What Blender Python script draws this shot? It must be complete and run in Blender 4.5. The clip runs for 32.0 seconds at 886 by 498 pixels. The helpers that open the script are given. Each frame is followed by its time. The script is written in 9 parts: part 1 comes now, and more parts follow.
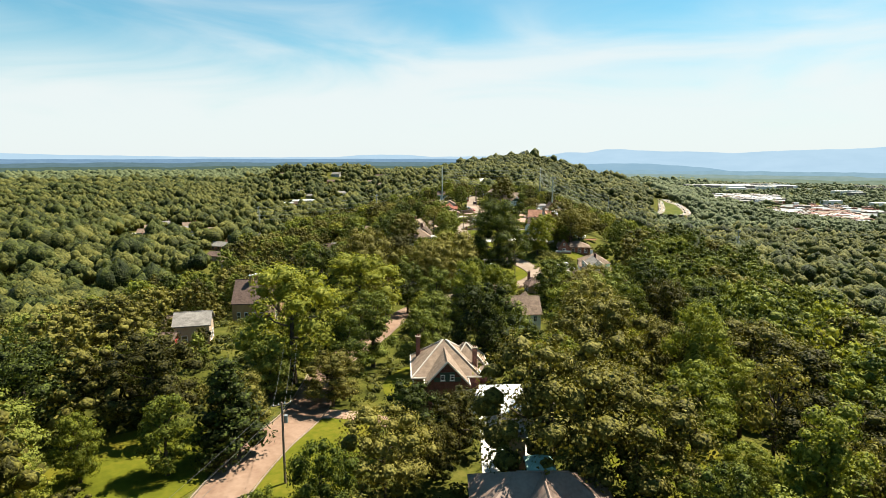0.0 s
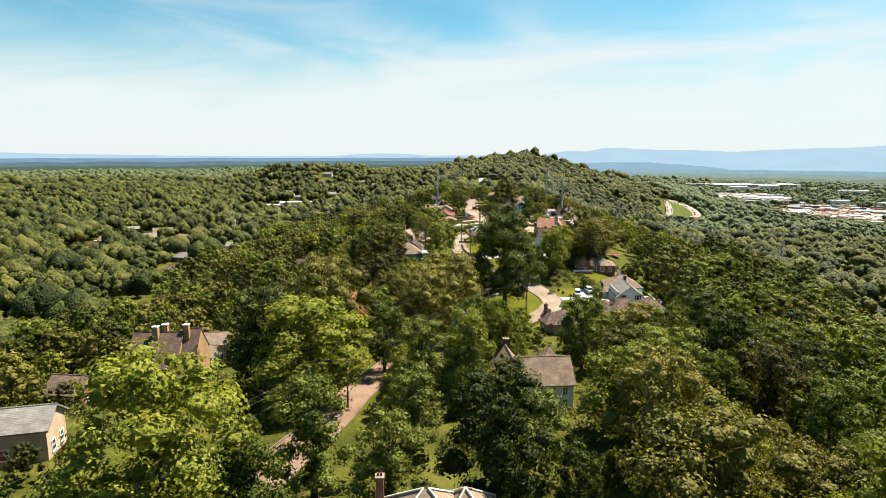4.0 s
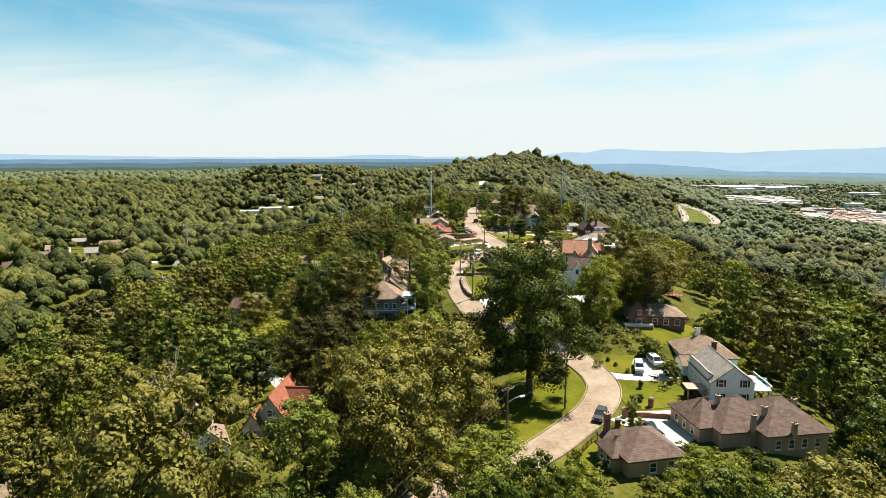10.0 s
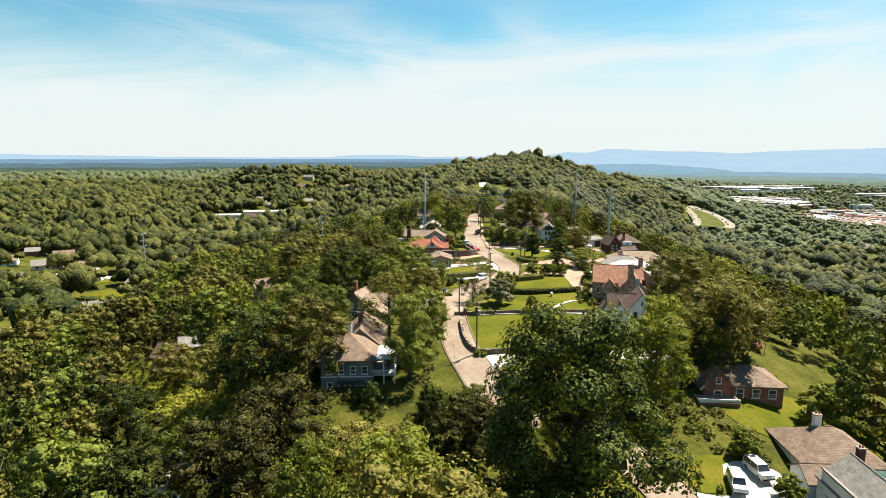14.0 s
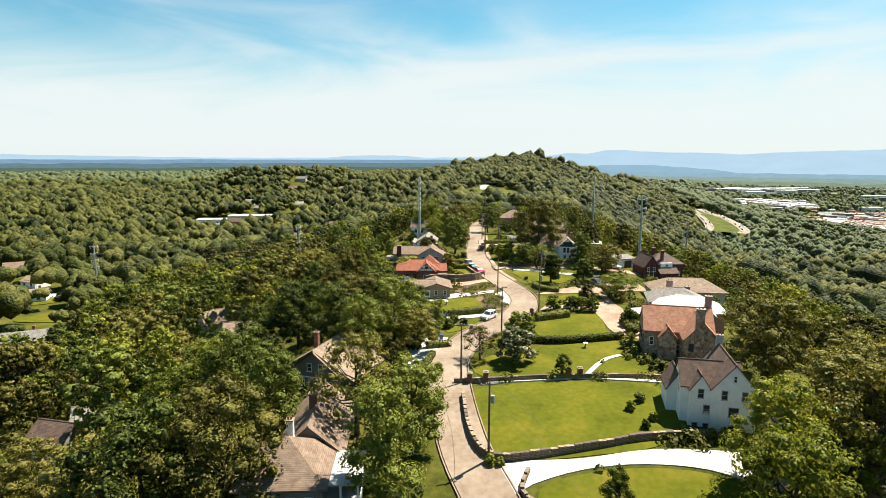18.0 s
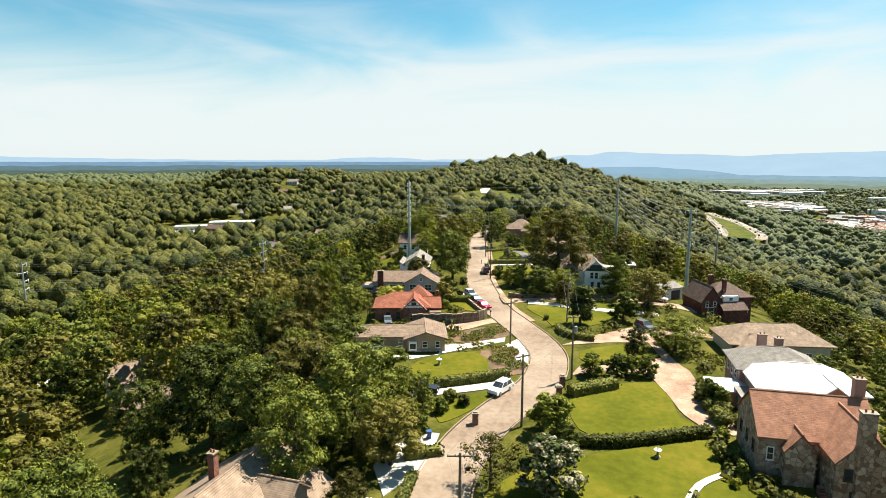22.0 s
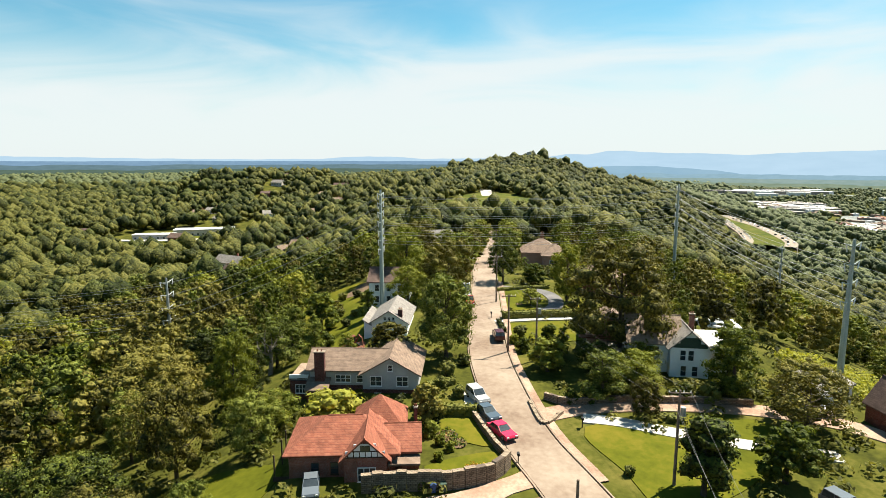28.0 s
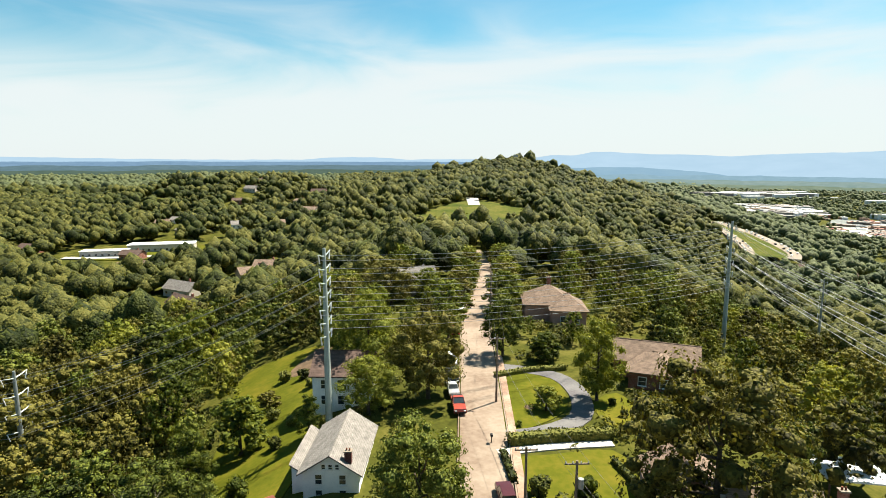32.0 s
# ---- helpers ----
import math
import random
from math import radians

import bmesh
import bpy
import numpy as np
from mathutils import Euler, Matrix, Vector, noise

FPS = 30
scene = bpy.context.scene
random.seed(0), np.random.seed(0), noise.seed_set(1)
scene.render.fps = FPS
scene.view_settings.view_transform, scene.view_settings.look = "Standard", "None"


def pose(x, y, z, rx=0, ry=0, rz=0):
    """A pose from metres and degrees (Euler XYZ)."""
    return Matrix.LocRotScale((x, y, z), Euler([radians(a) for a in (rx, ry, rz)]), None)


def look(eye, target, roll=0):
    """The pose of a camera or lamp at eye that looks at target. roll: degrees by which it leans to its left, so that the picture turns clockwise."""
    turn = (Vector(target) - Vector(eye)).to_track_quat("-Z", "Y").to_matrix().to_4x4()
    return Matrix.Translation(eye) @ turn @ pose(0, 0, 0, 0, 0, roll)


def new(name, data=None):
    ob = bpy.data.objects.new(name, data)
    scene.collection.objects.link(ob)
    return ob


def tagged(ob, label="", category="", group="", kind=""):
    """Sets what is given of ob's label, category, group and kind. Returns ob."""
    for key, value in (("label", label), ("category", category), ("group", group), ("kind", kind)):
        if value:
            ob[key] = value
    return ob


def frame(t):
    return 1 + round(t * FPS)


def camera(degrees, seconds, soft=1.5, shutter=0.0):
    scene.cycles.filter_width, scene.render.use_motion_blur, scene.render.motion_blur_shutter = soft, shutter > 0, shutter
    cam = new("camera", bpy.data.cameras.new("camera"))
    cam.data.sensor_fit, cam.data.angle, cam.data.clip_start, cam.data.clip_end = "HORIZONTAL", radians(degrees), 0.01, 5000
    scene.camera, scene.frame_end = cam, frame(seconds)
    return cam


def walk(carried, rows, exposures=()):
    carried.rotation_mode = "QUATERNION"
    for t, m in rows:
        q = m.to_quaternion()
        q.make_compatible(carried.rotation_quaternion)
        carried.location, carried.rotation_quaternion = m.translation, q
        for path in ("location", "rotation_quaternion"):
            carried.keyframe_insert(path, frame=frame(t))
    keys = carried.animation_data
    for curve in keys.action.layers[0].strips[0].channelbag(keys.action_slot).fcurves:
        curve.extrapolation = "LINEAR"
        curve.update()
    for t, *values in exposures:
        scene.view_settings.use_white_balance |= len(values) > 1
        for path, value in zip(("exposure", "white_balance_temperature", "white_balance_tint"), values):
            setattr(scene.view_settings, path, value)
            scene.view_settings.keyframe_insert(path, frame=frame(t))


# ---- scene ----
cam = camera(74.9, 32.0, 0.6)
METRES, EYE, TILT, LEAN, TURN = 360.0, 90.0, -9.06, 0.0, 0.0
ROWS = [
    (0.0, 0.0, 0.0, 0.0, 0.0, 0.0, -0.0),
    (0.5, 0.0007, 0.0165, 0.0027, -0.02, -0.01, 0.01),
    (1.0, 0.0013, 0.0329, 0.0054, -0.05, -0.04, 0.03),
    (1.5, 0.0019, 0.0495, 0.008, -0.07, -0.06, 0.03),
    (2.0, 0.0025, 0.0661, 0.0107, -0.1, -0.09, 0.03),
    (2.5, 0.0031, 0.084, 0.0136, -0.13, -0.11, 0.05),
    (3.0, 0.0037, 0.1004, 0.0163, -0.15, -0.11, 0.05),
    (3.5, 0.0044, 0.117, 0.0189, -0.17, -0.12, 0.06),
    (5.5, 0.0064, 0.1817, 0.0285, -0.22, -0.06, 0.03),
    (6.0, 0.0068, 0.1981, 0.0309, -0.24, -0.06, 0.02),
    (6.5, 0.0074, 0.2144, 0.0333, -0.25, -0.06, 0.04),
    (7.0, 0.008, 0.2308, 0.0358, -0.27, -0.06, 0.04),
    (7.5, 0.0087, 0.2471, 0.0383, -0.27, -0.05, 0.06),
    (8.0, 0.0094, 0.2633, 0.0409, -0.28, -0.02, 0.06),
    (8.5, 0.01, 0.2796, 0.0434, -0.29, 0.02, 0.06),
    (9.0, 0.0106, 0.2959, 0.046, -0.29, 0.05, 0.03),
    (9.5, 0.0113, 0.3125, 0.0487, -0.31, 0.04, 0.05),
    (10.0, 0.012, 0.329, 0.0514, -0.31, 0.01, 0.07),
    (10.5, 0.0127, 0.3456, 0.054, -0.33, -0.0, 0.09),
    (11.0, 0.0132, 0.362, 0.0567, -0.34, -0.03, 0.07),
    (11.5, 0.0138, 0.3783, 0.0593, -0.35, -0.04, 0.09),
    (12.0, 0.0142, 0.3944, 0.0618, -0.36, -0.05, 0.09),
    (12.5, 0.0148, 0.4105, 0.0643, -0.37, -0.05, 0.07),
    (13.0, 0.0154, 0.4264, 0.0668, -0.38, -0.02, 0.06),
    (13.5, 0.016, 0.4424, 0.0692, -0.39, 0.01, 0.04),
    (14.0, 0.0166, 0.4585, 0.0715, -0.4, 0.02, 0.05),
    (14.5, 0.0171, 0.4746, 0.0738, -0.42, 0.04, 0.03),
    (16.5, 0.0173, 0.5265, 0.0833, -0.47, 0.06, -0.05),
    (17.0, 0.0179, 0.5416, 0.0856, -0.48, 0.06, -0.04),
    (17.5, 0.0186, 0.5566, 0.0878, -0.47, 0.09, -0.01),
    (18.0, 0.0192, 0.5716, 0.09, -0.48, 0.09, -0.03),
    (18.5, 0.0199, 0.5865, 0.0923, -0.49, 0.11, -0.03),
    (19.0, 0.0206, 0.6014, 0.0944, -0.49, 0.15, 0.01),
    (19.5, 0.0212, 0.6151, 0.0964, -0.51, 0.16, 0.01),
    (20.0, 0.0219, 0.6301, 0.0985, -0.52, 0.2, 0.03),
    (20.5, 0.0224, 0.6451, 0.1007, -0.53, 0.22, -0.0),
    (21.0, 0.0231, 0.66, 0.103, -0.52, 0.25, 0.02),
    (21.5, 0.0237, 0.675, 0.1051, -0.52, 0.28, 0.04),
    (22.0, 0.0243, 0.6899, 0.1074, -0.53, 0.29, 0.04),
    (22.5, 0.025, 0.7047, 0.1098, -0.53, 0.29, 0.06),
    (23.0, 0.0257, 0.7195, 0.1124, -0.54, 0.29, 0.07),
    (23.5, 0.0264, 0.7343, 0.1149, -0.55, 0.27, 0.05),
    (24.0, 0.027, 0.7492, 0.1173, -0.56, 0.26, 0.06),
    (24.5, 0.0276, 0.764, 0.1197, -0.57, 0.27, 0.07),
    (25.0, 0.0281, 0.7788, 0.122, -0.6, 0.29, 0.05),
    (25.5, 0.0287, 0.7937, 0.1242, -0.61, 0.3, 0.07),
    (27.5, 0.0308, 0.8538, 0.1333, -0.69, 0.19, 0.08),
    (28.0, 0.0313, 0.8683, 0.1355, -0.69, 0.21, 0.09),
    (28.5, 0.0318, 0.8828, 0.1376, -0.71, 0.21, 0.09),
    (29.0, 0.0324, 0.8972, 0.1399, -0.72, 0.2, 0.09),
    (29.5, 0.0329, 0.9115, 0.1419, -0.73, 0.24, 0.07),
    (30.0, 0.0336, 0.9259, 0.1446, -0.74, 0.24, 0.11),
    (30.5, 0.0342, 0.9401, 0.1499, -0.74, 0.19, 0.11),
    (31.0, 0.0348, 0.9542, 0.1567, -0.74, 0.19, 0.12),
    (31.5, 0.0354, 0.9682, 0.1637, -0.76, 0.19, 0.09),
    (32.0, 0.0366, 0.9822, 0.1706, -2.16, 0.2, 0.22),
]
walk(cam, [(t, pose(0, 0, EYE, TILT, LEAN, TURN) @ pose(METRES * x, METRES * y, METRES * z, 90 + pitch, roll, yaw)) for t, x, y, z, yaw, pitch, roll in ROWS], exposures=[(0.0, 1.60)])

# ---- world and sun ----
VEIL, SKYTINT = (5.83, 6.17, 6.17, 1), (0.458, 0.923, 0.901, 1)
SUN_TO = Vector((0.42, 0.30, 0.86)).normalized()
world = bpy.data.worlds.new("sky")
scene.world = world
world.use_nodes = True
wn = world.node_tree
wn.nodes.clear()
w_out = wn.nodes.new("ShaderNodeOutputWorld")
w_bg = wn.nodes.new("ShaderNodeBackground")
w_bg.inputs["Strength"].default_value = 0.05
w_sky = wn.nodes.new("ShaderNodeTexSky")
w_sky.sky_type = "NISHITA"
w_sky.sun_disc = False
w_sky.sun_elevation = math.asin(SUN_TO.z)
w_sky.sun_rotation = math.atan2(SUN_TO.x, SUN_TO.y)
w_sky.air_density, w_sky.dust_density, w_sky.ozone_density = 1.0, 0.6, 1.6
w_co = wn.nodes.new("ShaderNodeTexCoord")
w_map = wn.nodes.new("ShaderNodeMapping")
w_map.inputs["Scale"].default_value = (1.7, 1.7, 9.0)
w_map.inputs["Rotation"].default_value = (0.0, 0.10, 0.35)
w_noise = wn.nodes.new("ShaderNodeTexNoise")
w_noise.inputs["Scale"].default_value = 1.25
w_noise.inputs["Detail"].default_value = 6.0
w_noise.inputs["Roughness"].default_value = 0.5
w_noise.inputs["Distortion"].default_value = 0.7
w_sep = wn.nodes.new("ShaderNodeSeparateXYZ")
w_wave = wn.nodes.new("ShaderNodeMath")          # cloud veil: thick at the horizon, breaking up above
w_wave.operation = "MULTIPLY_ADD"
w_wave.inputs[1].default_value, w_wave.inputs[2].default_value = -0.34, 0.17
w_sum = wn.nodes.new("ShaderNodeMath")
w_low = wn.nodes.new("ShaderNodeMapRange")
w_low.interpolation_type = "SMOOTHSTEP"
w_low.inputs["From Min"].default_value, w_low.inputs["From Max"].default_value = 0.07, 0.27
w_low.inputs["To Min"].default_value, w_low.inputs["To Max"].default_value = 0.93, 0.03
w_mix = wn.nodes.new("ShaderNodeMix")
w_mix.data_type = "RGBA"
w_mix.inputs["B"].default_value = VEIL
w_tint = wn.nodes.new("ShaderNodeMix")
w_tint.data_type, w_tint.blend_type = "RGBA", "MULTIPLY"
w_tint.inputs["Factor"].default_value = 1.0
w_tint.inputs["B"].default_value = SKYTINT
wn.links.new(w_co.outputs["Generated"], w_map.inputs["Vector"])
wn.links.new(w_map.outputs["Vector"], w_noise.inputs["Vector"])
wn.links.new(w_noise.outputs["Fac"], w_wave.inputs[0])
wn.links.new(w_co.outputs["Generated"], w_sep.inputs["Vector"])
wn.links.new(w_sep.outputs["Z"], w_sum.inputs[0])
wn.links.new(w_wave.outputs["Value"], w_sum.inputs[1])
wn.links.new(w_sum.outputs["Value"], w_low.inputs["Value"])
wn.links.new(w_low.outputs["Result"], w_mix.inputs["Factor"])
wn.links.new(w_sky.outputs["Color"], w_tint.inputs["A"])
wn.links.new(w_tint.outputs["Result"], w_mix.inputs["A"])
wn.links.new(w_mix.outputs["Result"], w_bg.inputs["Color"])
wn.links.new(w_bg.outputs["Background"], w_out.inputs["Surface"])

sun = new("sun", bpy.data.lights.new("sun", "SUN"))
sun.data.energy, sun.data.angle, sun.data.color = 5.0, radians(0.53), (1.0, 0.93, 0.78)
sun.matrix_world = look((0, 0, 300), Vector((0, 0, 300)) - SUN_TO)


# ---- materials ----
def material(name, stops, rough=0.8, scale=1.0, detail=6.0, bump=0.3, bump_scale=None, metal=0.0, spread=(0.35, 0.65), per="none", amount=0.5, spec=0.3, fine=0.35):
    """Base colour from coarse and fine noise between colour stops; per: 'object' or 'island' adds a random shift."""
    m = bpy.data.materials.new(name)
    m.use_nodes = True
    nt = m.node_tree
    p = nt.nodes["Principled BSDF"]
    co = nt.nodes.new("ShaderNodeNewGeometry") if per == "island" else nt.nodes.new("ShaderNodeTexCoord")
    pos = co.outputs["Position"] if per == "island" else co.outputs["Object"]
    n1 = nt.nodes.new("ShaderNodeTexNoise")
    n1.inputs["Scale"].default_value, n1.inputs["Detail"].default_value = scale, detail
    n2 = nt.nodes.new("ShaderNodeTexNoise")
    n2.inputs["Scale"].default_value, n2.inputs["Detail"].default_value = scale * 9.0, 4.0
    nt.links.new(pos, n1.inputs["Vector"])
    nt.links.new(pos, n2.inputs["Vector"])
    mix = nt.nodes.new("ShaderNodeMix")
    mix.inputs["Factor"].default_value = fine
    nt.links.new(n1.outputs["Fac"], mix.inputs["A"])
    nt.links.new(n2.outputs["Fac"], mix.inputs["B"])
    value = mix.outputs["Result"]
    if per != "none":
        rnd = co.outputs["Random Per Island"] if per == "island" else nt.nodes.new("ShaderNodeObjectInfo").outputs["Random"]
        mm = nt.nodes.new("ShaderNodeMix")
        mm.inputs["Factor"].default_value = amount
        nt.links.new(value, mm.inputs["A"])
        nt.links.new(rnd, mm.inputs["B"])
        value = mm.outputs["Result"]
    ramp = nt.nodes.new("ShaderNodeValToRGB")
    els = ramp.color_ramp.elements
    while len(els) < len(stops):
        els.new(0.5)
    for k, c in enumerate(stops):
        els[k].position = spread[0] + (spread[1] - spread[0]) * k / max(1, len(stops) - 1)
        els[k].color = (*c, 1)
    nt.links.new(value, ramp.inputs["Fac"])
    nt.links.new(ramp.outputs["Color"], p.inputs["Base Color"])
    p.inputs["Roughness"].default_value, p.inputs["Metallic"].default_value = rough, metal
    p.inputs["Specular IOR Level"].default_value = spec
    if bump:
        b = nt.nodes.new("ShaderNodeBump")
        b.inputs["Strength"].default_value, b.inputs["Distance"].default_value = bump, 0.05
        n3 = nt.nodes.new("ShaderNodeTexNoise")
        n3.inputs["Scale"].default_value, n3.inputs["Detail"].default_value = bump_scale or scale * 12, 5.0
        nt.links.new(pos, n3.inputs["Vector"])
        nt.links.new(n3.outputs["Fac"], b.inputs["Height"])
        nt.links.new(b.outputs["Normal"], p.inputs["Normal"])
    return m


def foliage(name, dark, mid, light, glow=0.22, amount=0.84, patch=0.0, leaf=0.40):
    """Leaves: tint by tree and by leaf, with light passing through them."""
    m = bpy.data.materials.new(name)
    m.use_nodes = True
    nt = m.node_tree
    p = nt.nodes["Principled BSDF"]
    out = nt.nodes["Material Output"]
    geo = nt.nodes.new("ShaderNodeNewGeometry")
    info = nt.nodes.new("ShaderNodeObjectInfo")
    a = nt.nodes.new("ShaderNodeMix")
    a.inputs["Factor"].default_value = amount
    nt.links.new(geo.outputs["Random Per Island"], a.inputs["A"])
    if patch:       # tint from tree to tree where many are joined
        pn = nt.nodes.new("ShaderNodeTexNoise")
        pn.inputs["Scale"].default_value, pn.inputs["Detail"].default_value = patch, 1.0
        wide = nt.nodes.new("ShaderNodeMapRange")
        wide.inputs["From Min"].default_value, wide.inputs["From Max"].default_value = 0.3, 0.7
        nt.links.new(geo.outputs["Position"], pn.inputs["Vector"])
        nt.links.new(pn.outputs["Fac"], wide.inputs["Value"])
        nt.links.new(wide.outputs["Result"], a.inputs["B"])
    else:
        nt.links.new(info.outputs["Random"], a.inputs["B"])
    ramp = nt.nodes.new("ShaderNodeValToRGB")
    els = ramp.color_ramp.elements
    els.new(0.5)
    for k, (q, c) in enumerate(((0.14, dark), (0.5, mid), (0.86, light))):
        els[k].position, els[k].color = q, (*c, 1)
    # sprays of leaves: each has its own tone and tilt, with gaps between
    cell = nt.nodes.new("ShaderNodeTexVoronoi")
    cell.inputs["Scale"].default_value = 1.0 / leaf
    nt.links.new(geo.outputs["Position"], cell.inputs["Vector"])
    tone = nt.nodes.new("ShaderNodeSeparateColor")
    nt.links.new(cell.outputs["Color"], tone.inputs["Color"])
    shift = nt.nodes.new("ShaderNodeMath")
    shift.operation = "MULTIPLY_ADD"
    shift.inputs[1].default_value, shift.inputs[2].default_value = 0.62, -0.31
    nt.links.new(tone.outputs["Red"], shift.inputs[0])
    total = nt.nodes.new("ShaderNodeMath")
    nt.links.new(a.outputs["Result"], total.inputs[0])
    nt.links.new(shift.outputs["Value"], total.inputs[1])
    nt.links.new(total.outputs["Value"], ramp.inputs["Fac"])
    bump = nt.nodes.new("ShaderNodeBump")
    bump.invert = True
    bump.inputs["Strength"].default_value, bump.inputs["Distance"].default_value = 0.55, leaf * 1.0
    nt.links.new(cell.outputs["Distance"], bump.inputs["Height"])
    nt.links.new(bump.outputs["Normal"], p.inputs["Normal"])
    nt.links.new(ramp.outputs["Color"], p.inputs["Base Color"])
    p.inputs["Roughness"].default_value = 0.62
    p.inputs["Specular IOR Level"].default_value = 0.10
    tr = nt.nodes.new("ShaderNodeBsdfTranslucent")
    gain = nt.nodes.new("ShaderNodeMix")
    gain.data_type, gain.blend_type = "RGBA", "MULTIPLY"
    gain.inputs["Factor"].default_value = 1.0
    gain.inputs["B"].default_value = (1.5, 1.45, 0.7, 1)
    nt.links.new(ramp.outputs["Color"], gain.inputs["A"])
    nt.links.new(gain.outputs["Result"], tr.inputs["Color"])
    ms = nt.nodes.new("ShaderNodeMixShader")
    ms.inputs["Fac"].default_value = glow
    nt.links.new(p.outputs["BSDF"], ms.inputs[1])
    nt.links.new(tr.outputs["BSDF"], ms.inputs[2])
    nt.links.new(ms.outputs["Shader"], out.inputs["Surface"])
    return m


def coursed(name, c1, c2, mortar, width, height, gap=0.02, rough=0.85, bump=0.5, squash=1.0):
    """Brick, block or shingle courses laid by the Brick Texture on the faces, mapped by height and run along the wall."""
    m = bpy.data.materials.new(name)
    m.use_nodes = True
    nt = m.node_tree
    p = nt.nodes["Principled BSDF"]
    co = nt.nodes.new("ShaderNodeTexCoord")
    sep = nt.nodes.new("ShaderNodeSeparateXYZ")
    nt.links.new(co.outputs["Object"], sep.inputs["Vector"])
    add = nt.nodes.new("ShaderNodeMath")
    add.operation = "ADD"
    nt.links.new(sep.outputs["X"], add.inputs[0])
    nt.links.new(sep.outputs["Y"], add.inputs[1])
    comb = nt.nodes.new("ShaderNodeCombineXYZ")
    nt.links.new(add.outputs["Value"], comb.inputs["X"])
    nt.links.new(sep.outputs["Z"], comb.inputs["Y"])
    br = nt.nodes.new("ShaderNodeTexBrick")
    br.inputs["Scale"].default_value = 1.0
    br.inputs["Brick Width"].default_value, br.inputs["Row Height"].default_value = width, height
    br.inputs["Mortar Size"].default_value = gap
    br.inputs["Color1"].default_value, br.inputs["Color2"].default_value, br.inputs["Mortar"].default_value = (*c1, 1), (*c2, 1), (*mortar, 1)
    nt.links.new(comb.outputs["Vector"], br.inputs["Vector"])
    n = nt.nodes.new("ShaderNodeTexNoise")
    n.inputs["Scale"].default_value, n.inputs["Detail"].default_value = 0.9, 8.0
    nt.links.new(co.outputs["Object"], n.inputs["Vector"])
    rg = nt.nodes.new("ShaderNodeMapRange")
    rg.inputs["From Min"].default_value, rg.inputs["From Max"].default_value = 0.3, 0.7
    rg.inputs["To Min"].default_value, rg.inputs["To Max"].default_value = 0.72, 1.2
    nt.links.new(n.outputs["Fac"], rg.inputs["Value"])
    mx = nt.nodes.new("ShaderNodeVectorMath")
    mx.operation = "SCALE"
    nt.links.new(br.outputs["Color"], mx.inputs[0])
    nt.links.new(rg.outputs["Result"], mx.inputs["Scale"])
    nt.links.new(mx.outputs["Vector"], p.inputs["Base Color"])
    p.inputs["Roughness"].default_value = rough
    p.inputs["Specular IOR Level"].default_value = 0.2
    b = nt.nodes.new("ShaderNodeBump")
    b.inputs["Strength"].default_value, b.inputs["Distance"].default_value = bump, 0.03
    nt.links.new(br.outputs["Fac"], b.inputs["Height"])
    b.invert = True
    nt.links.new(b.outputs["Normal"], p.inputs["Normal"])
    return m


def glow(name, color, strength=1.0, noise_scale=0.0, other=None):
    """Far distance: an emitting surface with the haze put into its colour."""
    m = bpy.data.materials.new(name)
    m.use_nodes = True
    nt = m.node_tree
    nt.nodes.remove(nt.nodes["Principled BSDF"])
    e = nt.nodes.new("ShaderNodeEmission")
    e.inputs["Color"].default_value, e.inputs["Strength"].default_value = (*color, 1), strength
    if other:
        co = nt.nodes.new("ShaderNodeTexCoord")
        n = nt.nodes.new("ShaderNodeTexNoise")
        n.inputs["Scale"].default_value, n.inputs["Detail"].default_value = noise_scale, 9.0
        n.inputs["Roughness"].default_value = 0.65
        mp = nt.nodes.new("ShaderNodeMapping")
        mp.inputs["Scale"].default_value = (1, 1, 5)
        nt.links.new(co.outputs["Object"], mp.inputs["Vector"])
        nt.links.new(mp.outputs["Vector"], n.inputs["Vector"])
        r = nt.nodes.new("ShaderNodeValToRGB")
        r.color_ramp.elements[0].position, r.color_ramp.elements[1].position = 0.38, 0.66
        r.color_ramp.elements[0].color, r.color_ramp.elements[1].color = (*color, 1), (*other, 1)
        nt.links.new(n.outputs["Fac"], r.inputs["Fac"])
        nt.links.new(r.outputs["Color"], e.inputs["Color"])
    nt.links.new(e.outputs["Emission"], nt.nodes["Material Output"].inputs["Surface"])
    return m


M_GROUND = material("woodland floor", [(0.0294, 0.0326, 0.00603), (0.0577, 0.06, 0.01), (0.1, 0.0893, 0.02)], 0.95, 0.15, bump=0.6, bump_scale=1.5, spec=0.04)
M_LAWN = material("mown grass", [(0.049, 0.0555, 0.00459), (0.0752, 0.0801, 0.00648), (0.119, 0.101, 0.0119)], 0.9, 0.12, bump=0.4, bump_scale=9, spread=(0.33, 0.66), spec=0.04)
M_FIELD = material("rough meadow grass", [(0.0347, 0.0497, 0.00947), (0.0634, 0.0733, 0.0142), (0.109, 0.0993, 0.0238)], 0.95, 0.05, bump=0.6, bump_scale=3, spec=0.04)
M_ROAD = material("pale worn road concrete", [(0.138, 0.094, 0.065), (0.2, 0.149, 0.109), (0.252, 0.2, 0.15)], 0.9, 0.14, bump=0.2, bump_scale=20)
M_BRICKPAVE = material("red-brown brick paving", [(0.187, 0.112, 0.0759), (0.273, 0.177, 0.124), (0.357, 0.26, 0.189)], 0.9, 0.3, bump=0.3, bump_scale=20)
